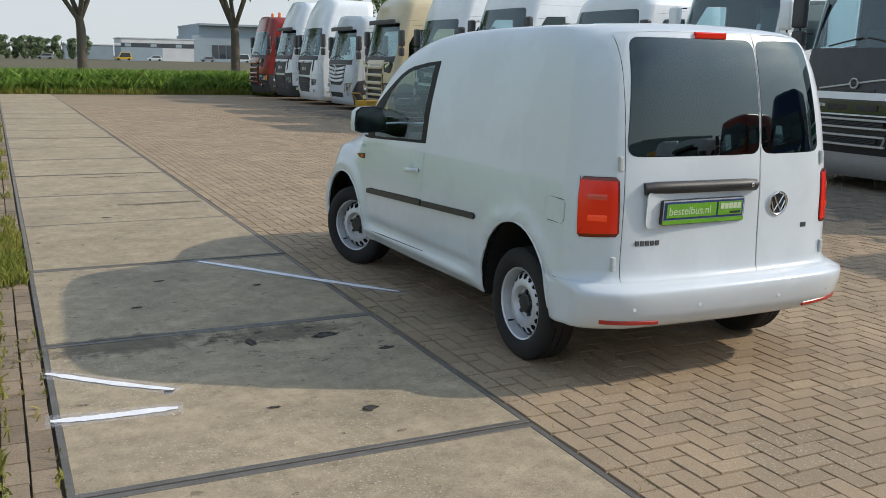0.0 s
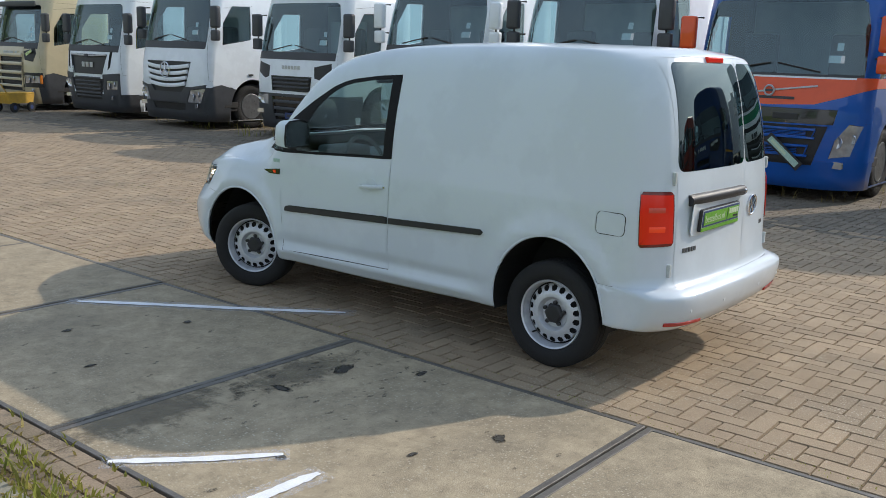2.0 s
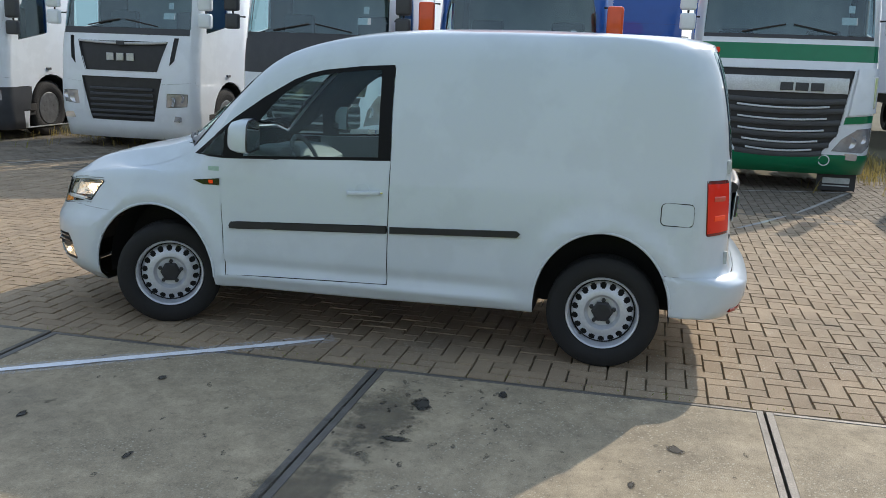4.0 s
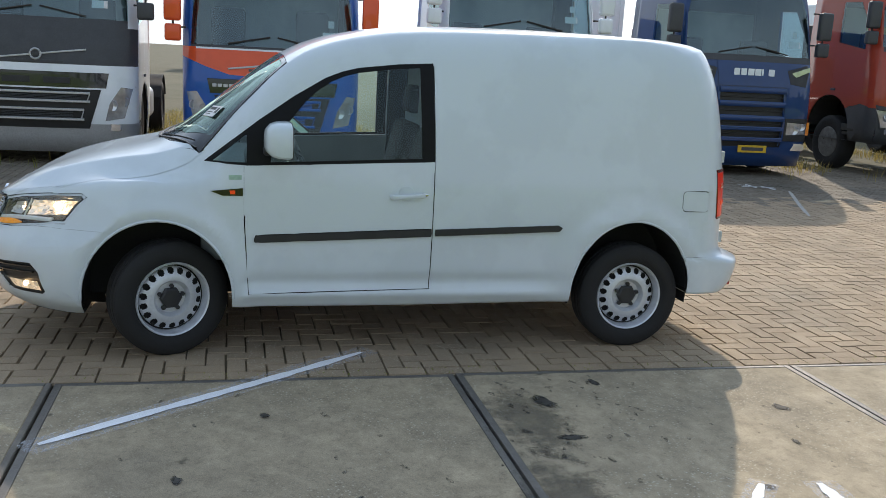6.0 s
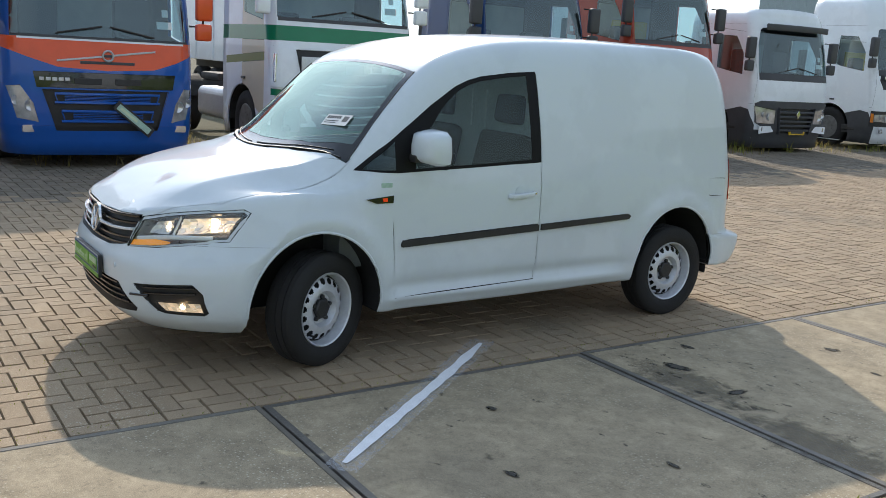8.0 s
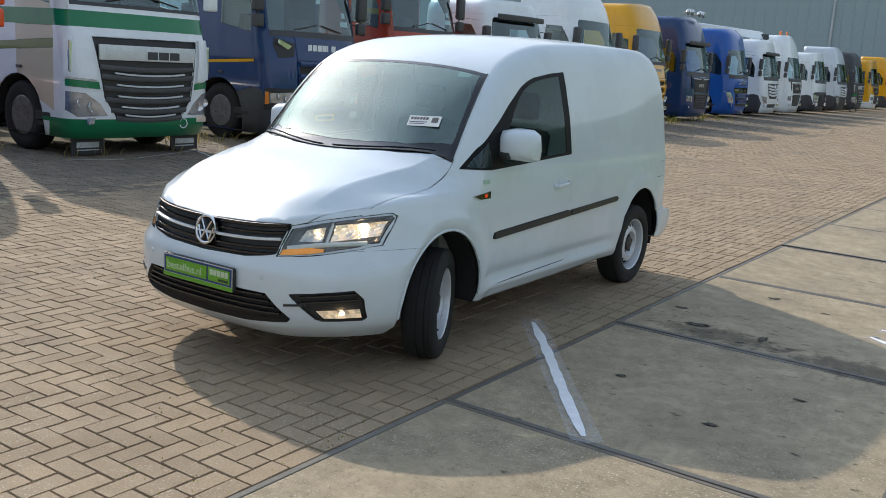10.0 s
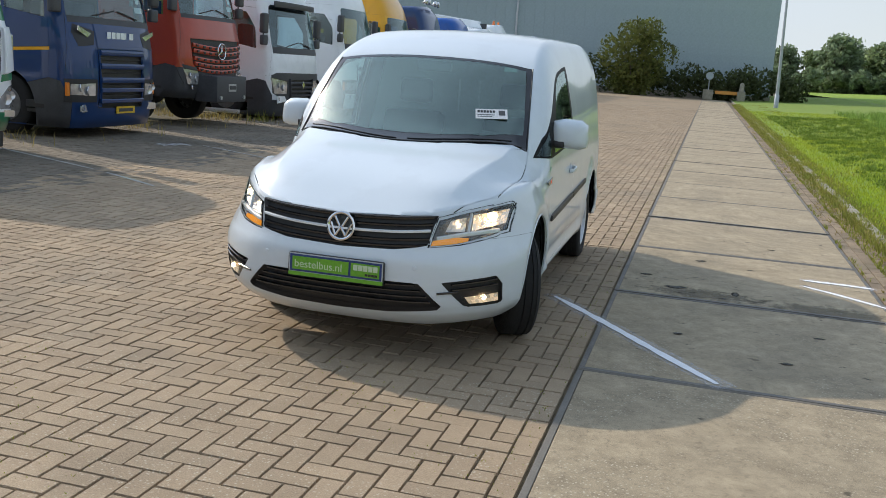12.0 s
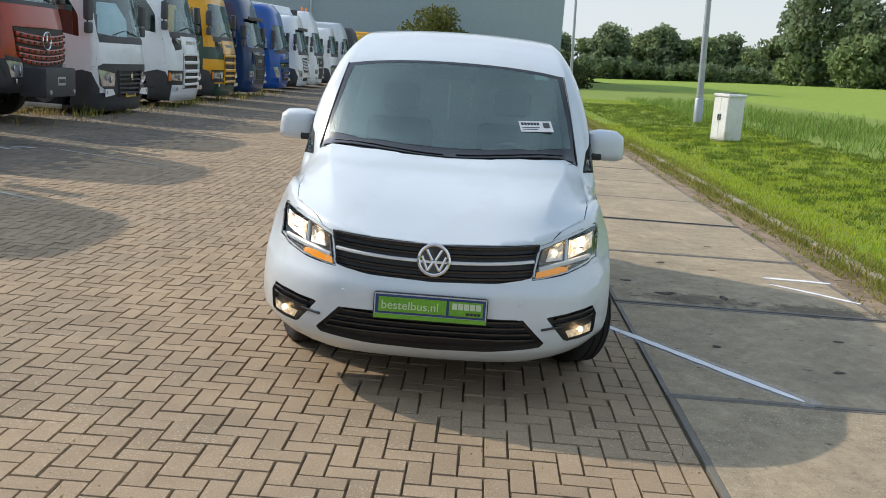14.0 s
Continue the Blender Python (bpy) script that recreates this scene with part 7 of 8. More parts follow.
    # lamps low in the bumper, plate, wipers, cards
    for s in (-1, 1):
        y = 0.93
        part("fog_lamp", prism(rounded(-0.12, -0.045, 0.12, 0.045, 0.02, 2), (1, 2), -0.012, 0.012), LAMP_CLEAR, th).matrix_basis = Matrix.Translation(on(s * y, 0.52, 0.018)) @ pose(0, 0, 0, 0, 0, s * 22)
        mirror_set(th, s, 0.42, 1.20, zs + 0.28, mir)
        cy, cz = sum(p for p, q in lamp) / len(lamp), sum(q for p, q in lamp) / len(lamp)
        for dy, dz, r in ((-0.075, -0.02, 0.075), (0.075, 0.03, 0.062)):
            unit = part("lamp_reflector", lathe([(0.012, 0.0), (0.010, r * 0.35), (0.004, r * 0.8), (0.0, r), (0.012, r * 1.05)], 18, "x"), LAMP_CLEAR, th, "chrome lamp reflector", smooth=True)
            unit.matrix_basis = Matrix.Translation(on(s * (cy + dy), cz + dz, 0.012)) @ pose(0, 0, 0, 0, 0, s * 24)
        part("door_handle", box(1.28, 1.40, s * 1.235, s * 1.265, 1.18, 1.22, 0.008), T_DARK, th)
        part("step_well", box(0.62, 0.98, s * 1.19, s * 1.232, 0.48, 0.60, 0.01), CHASSIS, th)
        a, b = on(s * 0.62, zs + 0.03, 0.02), on(s * 0.05, zs + 0.14, 0.02)
        part("wiper", tube([a, (a + b) / 2 - Vector((0.01, 0, 0)), b], 0.012, 5), CHASSIS, th)
        truck_wheel(th, pose(1.42, s * 1.03, 0.50 - lift, 0, 0, 0 if s < 0 else 180))
        part("step", box(0.55, 0.98, s * 1.02, s * 1.20, 0.40, 0.46, 0.01), CHASSIS, th)
        arch = bmesh.new()
        rows = [[arch.verts.new((1.42 + 0.60 * math.cos(radians(a)), s * y2, 0.50 + 0.58 * math.sin(radians(a)))) for a in range(0, 181, 15)] for y2 in (1.21, 0.75)]
        for k in range(12):
            arch.faces.new((rows[0][k], rows[0][k + 1], rows[1][k + 1], rows[1][k]))
        part("mudguard", arch, CHASSIS, th)
    if plate:
        part("number_plate", box(-0.012, 0.012, -0.26, 0.26, -0.06, 0.06, 0.004), plate, th, "number plate").matrix_basis = Matrix.Translation(on(-0.1, 0.46, 0.03))
        part("plate_writing", box(-0.016, 0.012, -0.20, 0.20, -0.028, 0.028), T_DARK, th).matrix_basis = Matrix.Translation(on(-0.1, 0.46, 0.03))
    if card:
        p = on(-0.78, zs + 0.20, -0.015)
        part("stock_card", box(-0.003, 0.003, -0.10, 0.10, -0.05, 0.05), PALE_CARD, th, "white stock card").matrix_basis = Matrix.Translation(p) @ pose(0, 0, 0, 0, 13, 0)
        part("stock_card", box(-0.003, 0.003, -0.04, 0.04, -0.05, 0.05), PALE_CARD, th).matrix_basis = Matrix.Translation(on(-0.80, zs + 0.36, -0.015)) @ pose(0, 0, 0, 0, 13, 0)
    # inside: dashboard, seats, rear wall, cloth
    inside = part("dashboard", box(0.32, 0.72, -1.08, 1.08, 1.2, zs - 0.02, 0.05, 2), CAB_DARK, th)
    for y in (-0.62, 0.62):
        part("seat", box(1.15, 1.32, y - 0.25, y + 0.25, 1.25, 2.25, 0.07, 2), SEAT_CLOTH, th, smooth=True)
    part("rear_wall", box(2.10, 2.14, -1.1, 1.1, 1.0, min(top, 2.9) - 0.15, 0.02), CAB_GREY, th)
    if cloth:
        part("curtain", box(1.62, 1.66, -0.55, 0.5, 1.7, 2.4, 0.02), cloth, th, "curtain in the cab")
    if visor:
        pts = [on(-1.0 + 2.0 * i / 10, zs + 1.00, 0.06 + 0.10) for i in range(11)]
        part("sun_visor", bar(pts, 0.065, 0.02), visor, th, "dark sun visor over the screen", smooth=True)
    if spoiler:
        part("roof_fairing", prism([(0.75, top - 0.05), (2.2, top - 0.05), (2.3, top + spoiler), (1.7, top + spoiler)], (0, 2), -1.0, 1.0, 0.08), body, th, smooth=True)
    if light_bar:
        rack = part("light_bar", tube([(0.62, -1.0, top + 0.16), (0.62, 1.0, top + 0.16)], 0.03, 8), T_SILVER, th, "roof bar with round lamps")
        for y in (-0.75, -0.38, 0.38, 0.75):
            part("round_lamp", lathe([(-0.08, 0.0), (-0.07, 0.10), (0.0, 0.11), (0.07, 0.05)], 18, "x"), LAMP_CLEAR, rack, smooth=True).matrix_basis = Matrix.Translation((0.56, y, top + 0.20))
    if boom:
        arm = part("crane_boom", prism([(0.7, top + 0.05), (0.9, top + 0.40), (6.0, top + 0.95), (6.1, top + 0.62)], (0, 2), -0.22, 0.22, 0.03), T_WHITE, th, "white folded crane boom")
        part("boom_tip", box(0.55, 0.85, -0.12, 0.12, top, top + 0.3, 0.03), T_DARK, arm)
        for x in (1.6, 3.0):
            part("boom_ram", tube([(x, 0, top + 0.2), (x + 1.1, 0, top + 0.28)], 0.06, 8), T_SILVER, arm)
    for k in range(beacons):
        y = -0.55 + 1.1 * k
        part("beacon", lathe([(0, 0.07), (0.03, 0.07), (0.04, 0.06), (0.17, 0.055), (0.20, 0.03), (0.205, 0)], 18, "z"), AMBER_BEACON, th, "orange beacon", smooth=True).matrix_basis = Matrix.Translation((1.0, y, top + 0.03))
    # frame, tanks, rear axle
    for s in (-1, 1):
        part("frame_rail", box(1.0, 6.4, s * 0.34, s * 0.42, 0.72, 0.98), CHASSIS, th)
        tk = tank or T_SILVER
        part("fuel_tank", prism(rounded(0.72, 0.42, 1.18, 0.95, 0.12), (1, 2), 2.35, 3.7, 0.01) if s > 0 else prism([(-p, q) for p, q in rounded(0.72, 0.42, 1.18, 0.95, 0.12)], (1, 2), 2.35, 3.7, 0.01), tk, th, smooth=True)
        for x in (5.2,) if tail == "tractor" else (4.6, 5.95):
            truck_wheel(th, pose(x, s * 0.98, 0.50 - lift, 0, 0, 0 if s < 0 else 180), w=0.5)
            fender = bmesh.new()
            rows = [[fender.verts.new((x + 0.62 * math.cos(radians(a)), s * y2, 0.50 + 0.60 * math.sin(radians(a)))) for a in range(20, 161, 14)] for y2 in (1.24, 0.70)]
            for k in range(10):
                fender.faces.new((rows[0][k], rows[0][k + 1], rows[1][k + 1], rows[1][k]))
            bmesh.ops.solidify(fender, geom=fender.faces[:], thickness=0.02)
            part("rear_mudguard", fender, CHASSIS, th, smooth=True)
    part("cross_member", box(6.2, 6.4, -0.9, 0.9, 0.6, 0.9, 0.01), CHASSIS, th)
    part("coupling", box(4.7, 5.7, -0.45, 0.45, 0.98, 1.14, 0.06), CHASSIS, th)
    part("gearbox", box(0.6, 3.0, -0.33, 0.33, 0.42, 1.0, 0.05), CHASSIS, th)
    part("axle", box(1.34, 1.50, -0.95, 0.95, 0.42, 0.58, 0.02), CHASSIS, th)
    part("air_stack", box(2.32, 2.62, 0.3, 1.1, 1.0, 2.4, 0.05), CHASSIS, th, smooth=True)
    return th


AMBER_BEACON = surf("beacon_orange", (0.9, 0.22, 0.02), (0.8, 0.18, 0.02), 20, 0.25, coat=0.5)
truck("dark red truck with a high roof at the row's end", 40.2, 10.4, "scania", 3.3, T_DARKRED, beacons=2)
truck("white truck cab with a tall roof and dark grille", 36.6, 10.5, "man", 3.75, visor=T_DARK)
truck("white truck cab with sun visor and dark grille", 33.4, 10.5, "man", 3.7, bumper=T_WHITE)
truck("pale blue-white truck with a low roof and dark visor", 30.1, 10.6, "mb", 3.0, T_PALE, bumper=T_PALE, visor=T_DARK, low_screen=0.12)
truck("cream truck with slotted grille and roof lamps", 26.6, 10.6, "scania", 3.45, T_CREAM, bumper=T_CREAM, visor=T_DARK, cloth=CLOTH_PALE)
truck("white truck cab with dark grille and grey bumper", 23.0, 10.7, "man", 3.75, cloth=CLOTH_YELLOW)
truck("white truck cab with silver slatted grille", 19.7, 10.7, "mb", 3.8, low_screen=-0.15)
truck("low white truck cab with two orange beacons", 16.2, 11.2, "scania_p", 2.95, beacons=2, cloth=CLOTH_PALE, bumper=T_DARK, tail="rigid", plate=PLATE_BLUE)
truck("white truck cab with black grille panel", 12.8, 11.35, "man", 3.85, bumper=T_WHITE, mirror=T_WHITE, low_screen=-0.2, dash=0.1)
truck("white truck with dark grey front panel", 9.42, 10.95, "volvo", 3.9, band=(1.34, 1.84, T_DARK), bumper=T_SILVER, low_screen=-0.2)
truck("blue and orange truck with chrome diagonal bar", 6.35, 11.0, "volvo", 3.3, T_BLUE, band=(1.27, 1.66, T_ORANGE), upper=(2.84, T_ORANGE), bumper=T_BLUE, mirror=T_ORANGE, tail="rigid", tank=T_RED, low_screen=0.05, dash=0.03)
truck("white truck with green bands and dark grille", 2.63, 11.32, "daf", 4.0, band=(1.80, 2.02, T_GREEN), bumper=T_GREEN, mirror=T_WHITE, low_screen=-0.40, dash=0.05, floor=0.27, door_paint=T_LINEN, stripe=(1.50, 1.62, T_OLIVE))
truck("dark blue truck with slatted blue grille", -1.42, 11.65, "scania", 3.9, T_NAVY, plate=PLATE_YELLOW, stripe=(1.42, 1.47, T_YELLOW), bumper=T_NAVY, low_screen=-0.24, dash=0.10)
truck("brick red construction truck with grey bumper", -5.28, 11.95, "mb", 3.35, T_RED, floor=0.30, lift=0.28, low_screen=-0.24, dash=0.08, mirror=T_DARK, cloth=CLOTH_YELLOW, tail="rigid")
truck("white truck with dark visor and black grille", -8.85, 11.68, "renault", 3.1, visor=T_DARK, floor=0.10, turn=-3, plate=PLATE_YELLOW, cloth=CLOTH_PALE)
truck("tall white truck with slotted grille", -13.2, 11.6, "scania", 3.7, bumper=T_WHITE, low_screen=-0.24, cloth=CLOTH_YELLOW)
truck("yellow truck with bottle green doors and trim", -17.3, 11.65, "scania", 3.7, T_YELLOW, low_screen=-0.24, band=(1.30, 1.66, T_BOTTLE), bumper=T_BOTTLE, door_paint=T_BOTTLE)
truck("navy truck with a tall roof and lamp bar", -21.6, 11.7, "man", 3.6, T_NAVY, bumper=T_NAVY, visor=T_DARK, light_bar=True)
truck("bright blue truck with a high roof", -27.0, 11.9, "volvo", 3.5, T_BLUE, bumper=T_BLUE)
truck("white truck with a roof fairing", -31.4, 11.9, "mb", 3.3, bumper=T_WHITE, visor=T_DARK, boom=True)
truck("tall white truck with two orange beacons", -35.4, 11.9, "man", 3.7, bumper=T_WHITE, beacons=2)
truck("white truck with a low grey bumper", -40.5, 11.9, "renault", 3.1)
truck("white truck with tall cab far down the row", -45.5, 11.9, "mb", 3.6, T_PALE)
truck("dark truck far down the row", -50.2, 11.9, "daf", 3.5, T_DARK)
truck("yellow and white truck far down the row", -55.0, 11.9, "man", 3.2, T_YELLOW, bumper=T_WHITE)
truck("yellow truck at the far end of the row", -61.0, 11.9, "scania", 3.6, T_YELLOW)

sign_board = tagged(part("dealer_board", box(-0.012, 0.012, -0.30, 0.30, -0.065, 0.065, 0.004), BLACK_PLASTIC), "green dealer board leaning on the blue truck", "board")
sign_board.matrix_basis = Matrix.Translation((10.93, 6.05, 0.66)) @ pose(0, 0, 0, 40, 0, 0)
part("panel", box(-0.016, 0.010, -0.26, 0.26, -0.04, 0.04), TAG_GREEN, sign_board)
part("writing", box(-0.018, 0.010, -0.05, 0.22, -0.018, 0.018), PLATE_PALE, sign_board)


# ---- grass, weeds, reeds ----
def blades(name, spots, height, width, lean, material, label, seed, category="grass"):
    """Upright tapering leaves; spots: x, y, z arrays."""
    rng = np.random.default_rng(seed)
    n = len(spots)
    h = height * rng.uniform(0.5, 1.25, n)
    a = rng.uniform(0, 2 * math.pi, n)
    la, ll = rng.uniform(0, 2 * math.pi, n), lean * h * rng.uniform(0.2, 1.0, n)
    w = width * rng.uniform(0.6, 1.3, n)
    dx, dy = np.cos(a) * w / 2, np.sin(a) * w / 2
    s = np.asarray(spots, float)
    p0 = s + np.stack([-dx, -dy, np.zeros(n)], -1)
    p1 = s + np.stack([dx, dy, np.zeros(n)], -1)
    mid = s + np.stack([np.cos(la) * ll * 0.35, np.sin(la) * ll * 0.35, h * 0.6], -1)
    p2 = mid + np.stack([dx, dy, np.zeros(n)], -1) * 0.8
    p3 = mid - np.stack([dx, dy, np.zeros(n)], -1) * 0.8
    p4 = s + np.stack([np.cos(la) * ll, np.sin(la) * ll, h], -1)
    verts = np.stack([p0, p1, p2, p3, p4], 1).reshape(-1, 3)
    base = 5 * np.arange(n)[:, None]
    quads = (base + np.array([[0, 1, 2, 3]])).tolist()
    tris = (base + np.array([[3, 2, 4]])).tolist()
    ob = raw(name, verts.tolist(), quads + tris, material, None, label, "stuff")
    return tagged(ob, category=category)


def leafy(name, c1, c2, amount=0.35):
    """Leaves: matt, and lit through from behind."""
    m = surf(name, c1, c2, 1.5, 0.7, fine=40, island=amount, spec=0.3)
    nt = m.node_tree
    b = nt.nodes["Principled BSDF"]
    thin = nt.nodes.new("ShaderNodeBsdfTranslucent")
    blend = nt.nodes.new("ShaderNodeMixShader")
    blend.inputs["Fac"].default_value = 0.42
    nt.links.new(b.inputs["Base Color"].links[0].from_socket, thin.inputs["Color"])
    nt.links.new(b.outputs["BSDF"], blend.inputs[1])
    nt.links.new(thin.outputs["BSDF"], blend.inputs[2])
    nt.links.new(blend.outputs["Shader"], nt.nodes["Material Output"].inputs["Surface"])
    return m


GRASS = leafy("grass_blade", (0.31, 0.44, 0.028), (0.44, 0.47, 0.05))
GRASS_CUT = leafy("cut_grass", (0.105, 0.175, 0.022), (0.19, 0.27, 0.035))
GRASS_DRY = leafy("dry_grass", (0.42, 0.33, 0.13), (0.32, 0.27, 0.09))
WEED = leafy("weed", (0.18, 0.25, 0.04), (0.33, 0.29, 0.07))
REED = leafy("reed_leaf", (0.15, 0.28, 0.04), (0.24, 0.33, 0.08), 0.45)
rng = np.random.default_rng(21)


def scatter(n, x0, x1, y0, y1, z=None, patch=0.0, size=1.0, rows=False):
    x, y = rng.uniform(x0, x1, n), rng.uniform(y0, y1, n)
    if patch:
        keep = np.array([noise.noise(Vector((a * size * (0.45 if rows else 1.0), b * size + (0.5 * math.sin(a * 1.3) if rows else 0.0), 3.0))) > patch for a, b in zip(x, y)])
        x, y = x[keep], y[keep]
    zz = np.array([land(a, b) for a, b in zip(x, y)]) - 0.005 if z is None else np.full(len(x), z)
    return np.stack([x, y, zz], -1)


blades("verge_grass", np.concatenate([scatter(45000, -3.6, -0.17, -4, 9), scatter(40000, -5.0, -0.17, -18, -4), scatter(26000, -6.0, -0.17, -45, -18), scatter(26000, -4.0, -0.17, 9, 26), scatter(12000, -6.0, -3.6, -4, 12)]), 0.055, 0.010, 0.7, GRASS, "short green mown grass on the verge", 1)
blades("cut_grass", scatter(150000, -5.2, -0.9, -36, 6, patch=0.16, size=4.2, rows=True) + np.array([0, 0, 0.035]), 0.075, 0.013, 1.8, GRASS_CUT, "dark clumps of cut grass on the verge", 2)
blades("rough_grass", np.concatenate([scatter(16000, -10, -5.0, -45, -2, None, 0.02, 0.9), scatter(6000, -12, -4.2, -30, -14, None, 0.08, 1.3)]), 0.34, 0.020, 1.0, REED, "tall rough grass at the meadow's edge", 3)
blades("kerb_weeds", np.concatenate([scatter(9000, -2.2, -0.1, -60, 8, None, 0.25, 0.8), scatter(26000, -0.42, 0.03, -60, 30, 0.03, -0.15, 2.5), scatter(14000, -0.30, 0.06, -40, 6, 0.02, -0.05, 1.1), scatter(2600, -0.12, 0.36, 7.3, 9.4, 0.0), scatter(9000, -0.12, 0.34, 9.4, 38, 0.0, 0.05, 1.2)]), 0.09, 0.014, 0.9, WEED, "yellow-green weeds along kerb and gutter", 4)
blades("gutter_weeds", np.concatenate([scatter(15000, -0.25, 0.20, -60, 7.5, 0.02, 0.0, 1.6), scatter(900, 0.345, 0.40, -20, 8, 0.0, 0.1, 2.0), scatter(700, 0.14, 0.18, -5, 8, 0.0, 0.1, 2.0)]), 0.042, 0.012, 1.1, WEED, "small weeds in kerb and gutter joints", 5)
blades("joint_moss", np.concatenate([scatter(2600, 2.5, 5.2, 8.2, 12.6, -0.006, 0.12, 1.3), scatter(1500, 2.42, 2.52, -10, 20, -0.006, 0.0, 2.0)]), 0.014, 0.006, 1.2, WEED, "dry moss in the paver joints", 15)
blades("gutter_litter", np.concatenate([scatter(5200, -0.06, 0.12, -40, 30, 0.0, -0.1, 1.4), scatter(9000, -0.40, 0.02, -40, 30, 0.06, 0.0, 1.2), scatter(1800, 0.12, 0.34, -40, 30, 0.0, 0.15, 1.4)]), 0.03, 0.016, 2.4, GRASS_DRY, "dry leaf litter in the gutter", 16)
dry = []
for yc in (11.2, 8.0, 4.6, 0.7, -3.3, -7.0, -11.0, -15.5, -19.6, -24.4, 14.5, 18.0, 21.4):
    dry.append(scatter(1300, 12.4, 21, yc - 0.55, yc + 0.55, -0.02))
    dry.append(scatter(160, 11.2, 12.6, yc - 1.6, yc + 1.6, -0.01, 0.05, 1.5))
blades("dry_grass", np.concatenate(dry), 0.20, 0.012, 0.7, GRASS_DRY, "dry straw-coloured grass between the trucks", 6)
blades("truck_weeds", np.concatenate([scatter(1400, 11.6, 12.3, -24, -7, -0.01, 0.1, 1.2), scatter(500, 10.6, 11.4, 8, 24, -0.01, 0.2, 1.2)]), 0.24, 0.014, 0.5, WEED, "weeds in front of the parked trucks", 7)
blades("reeds", np.concatenate([scatter(30000, -12, 34, 42.6, 46.5, 0.3), scatter(9000, -12, 34, 42.0, 42.8, 0.0)]), 0.62, 0.16, 1.3, REED, "dense green reeds on the bank", 8, "reeds")
blades("bank_grass", scatter(9000, -6, 34, 41.5, 42.3, 0.0), 0.28, 0.03, 0.8, WEED, "rough yellow-green grass at the bank's foot", 9)
part_bank = tagged(part("bank", plane(-60, 80, 42.0, 50, -0.02, 30, 6, lambda x, y: 0.55 * step((y - 42.2) / 3)), TURF), "low green bank at the end of the yard", "bank", kind="structure")


# ---- trees ----
BARK = surf("bark", (0.085, 0.07, 0.055), (0.14, 0.12, 0.095), 4, 0.95, 0.8, fine=30)
# these two leaf tones are paler, with the distant trees' haze mixed in
LEAF_HAZED = leafy("leaf_hazed", (0.20, 0.27, 0.15), (0.25, 0.31, 0.18), 0.4)
LEAF_MID = leafy("leaf_mid", (0.21, 0.29, 0.13), (0.27, 0.33, 0.15), 0.4)
LEAF_LIGHT = leafy("leaf_light", (0.115, 0.145, 0.03), (0.16, 0.165, 0.05), 0.4)


LEAF_HEDGE = leafy("leaf_hedge", (0.075, 0.10, 0.04), (0.11, 0.125, 0.05), 0.4)


def crown_mesh(seed, clumps, n, leaf):
    """Many small leaves gathered in uneven clumps; clumps: x, y, z, rx, ry, rz."""
    g = np.random.default_rng(seed)
    c = np.array(clumps, float)
    vol = c[:, 3] * c[:, 4] * c[:, 5]
    which = g.choice(len(c), n, p=vol / vol.sum())
    d = g.normal(size=(n, 3))
    d /= np.linalg.norm(d, axis=1, keepdims=True)
    r = g.uniform(0.45, 1.0, (n, 1)) ** 0.5 * (1 + 0.12 * g.normal(size=(n, 1)))
    p = c[which, :3] + d * c[which, 3:] * r
    a, b = g.normal(size=(n, 3)), g.normal(size=(n, 3))
    a /= np.linalg.norm(a, axis=1, keepdims=True)
    b -= a * (a * b).sum(1, keepdims=True)
    b /= np.linalg.norm(b, axis=1, keepdims=True)
    s = leaf * g.uniform(0.5, 1.3, (n, 1))
    v = np.stack([p - a * s, p + b * s * 0.55, p + a * s, p - b * s * 0.55], 1).reshape(-1, 3)
    f = (4 * np.arange(n)[:, None] + np.arange(4)).tolist()
    return v.tolist(), f


def limbs(seed, height, radius, fork, count, spread):
    """A tapered trunk with rising limbs."""
    rnd = random.Random(seed)
    bm = tube([(0, 0, -0.2), (0.02, 0, height * 0.25), (rnd.uniform(-0.1, 0.1), rnd.uniform(-0.1, 0.1), fork)], radius, 12, radius * 0.72)
    for k in range(count):
        a = 2 * math.pi * k / count + rnd.uniform(-0.4, 0.4)
        q = rnd.uniform(0.6, 1.0) * spread
        z0 = fork - rnd.uniform(0.0, 0.3)
        pts = [(0, 0, z0)]
        for i in range(1, 5):
            t = i / 4
            pts.append((q * math.cos(a) * t**0.8 + rnd.uniform(-0.15, 0.15), q * math.sin(a) * t**0.8 + rnd.uniform(-0.15, 0.15), z0 + (height - z0) * t * rnd.uniform(0.8, 1.0)))
        join(bm, tube(pts, radius * 0.5, 8, radius * 0.12))
        for i in (2, 3):
            b0 = Vector(pts[i])
            b1 = b0 + Vector((rnd.uniform(-1, 1), rnd.uniform(-1, 1), rnd.uniform(-0.1, 0.9))) * spread * 0.4
            join(bm, tube([b0, (b0 + b1) / 2 + Vector((0, 0, 0.1)), b1], radius * 0.22, 6, radius * 0.06))
    return bm


def clump_tree(seed, height, width, n, leaf, base=0.25):
    rnd = random.Random(seed)
    out = []
    for _ in range(n):
        z = rnd.uniform(base, 0.95)
        rr = width * 0.5 * math.sin(math.pi * min(1, (z - base * 0.6) / (1.05 - base * 0.6))) ** 0.6
        a = rnd.uniform(0, 6.28)
        q = rr * rnd.uniform(0.2, 0.8)
        s = width * rnd.uniform(0.12, 0.24)
        out.append((q * math.cos(a), q * math.sin(a), z * height, s, s, s * rnd.uniform(0.6, 0.9)))
    return out


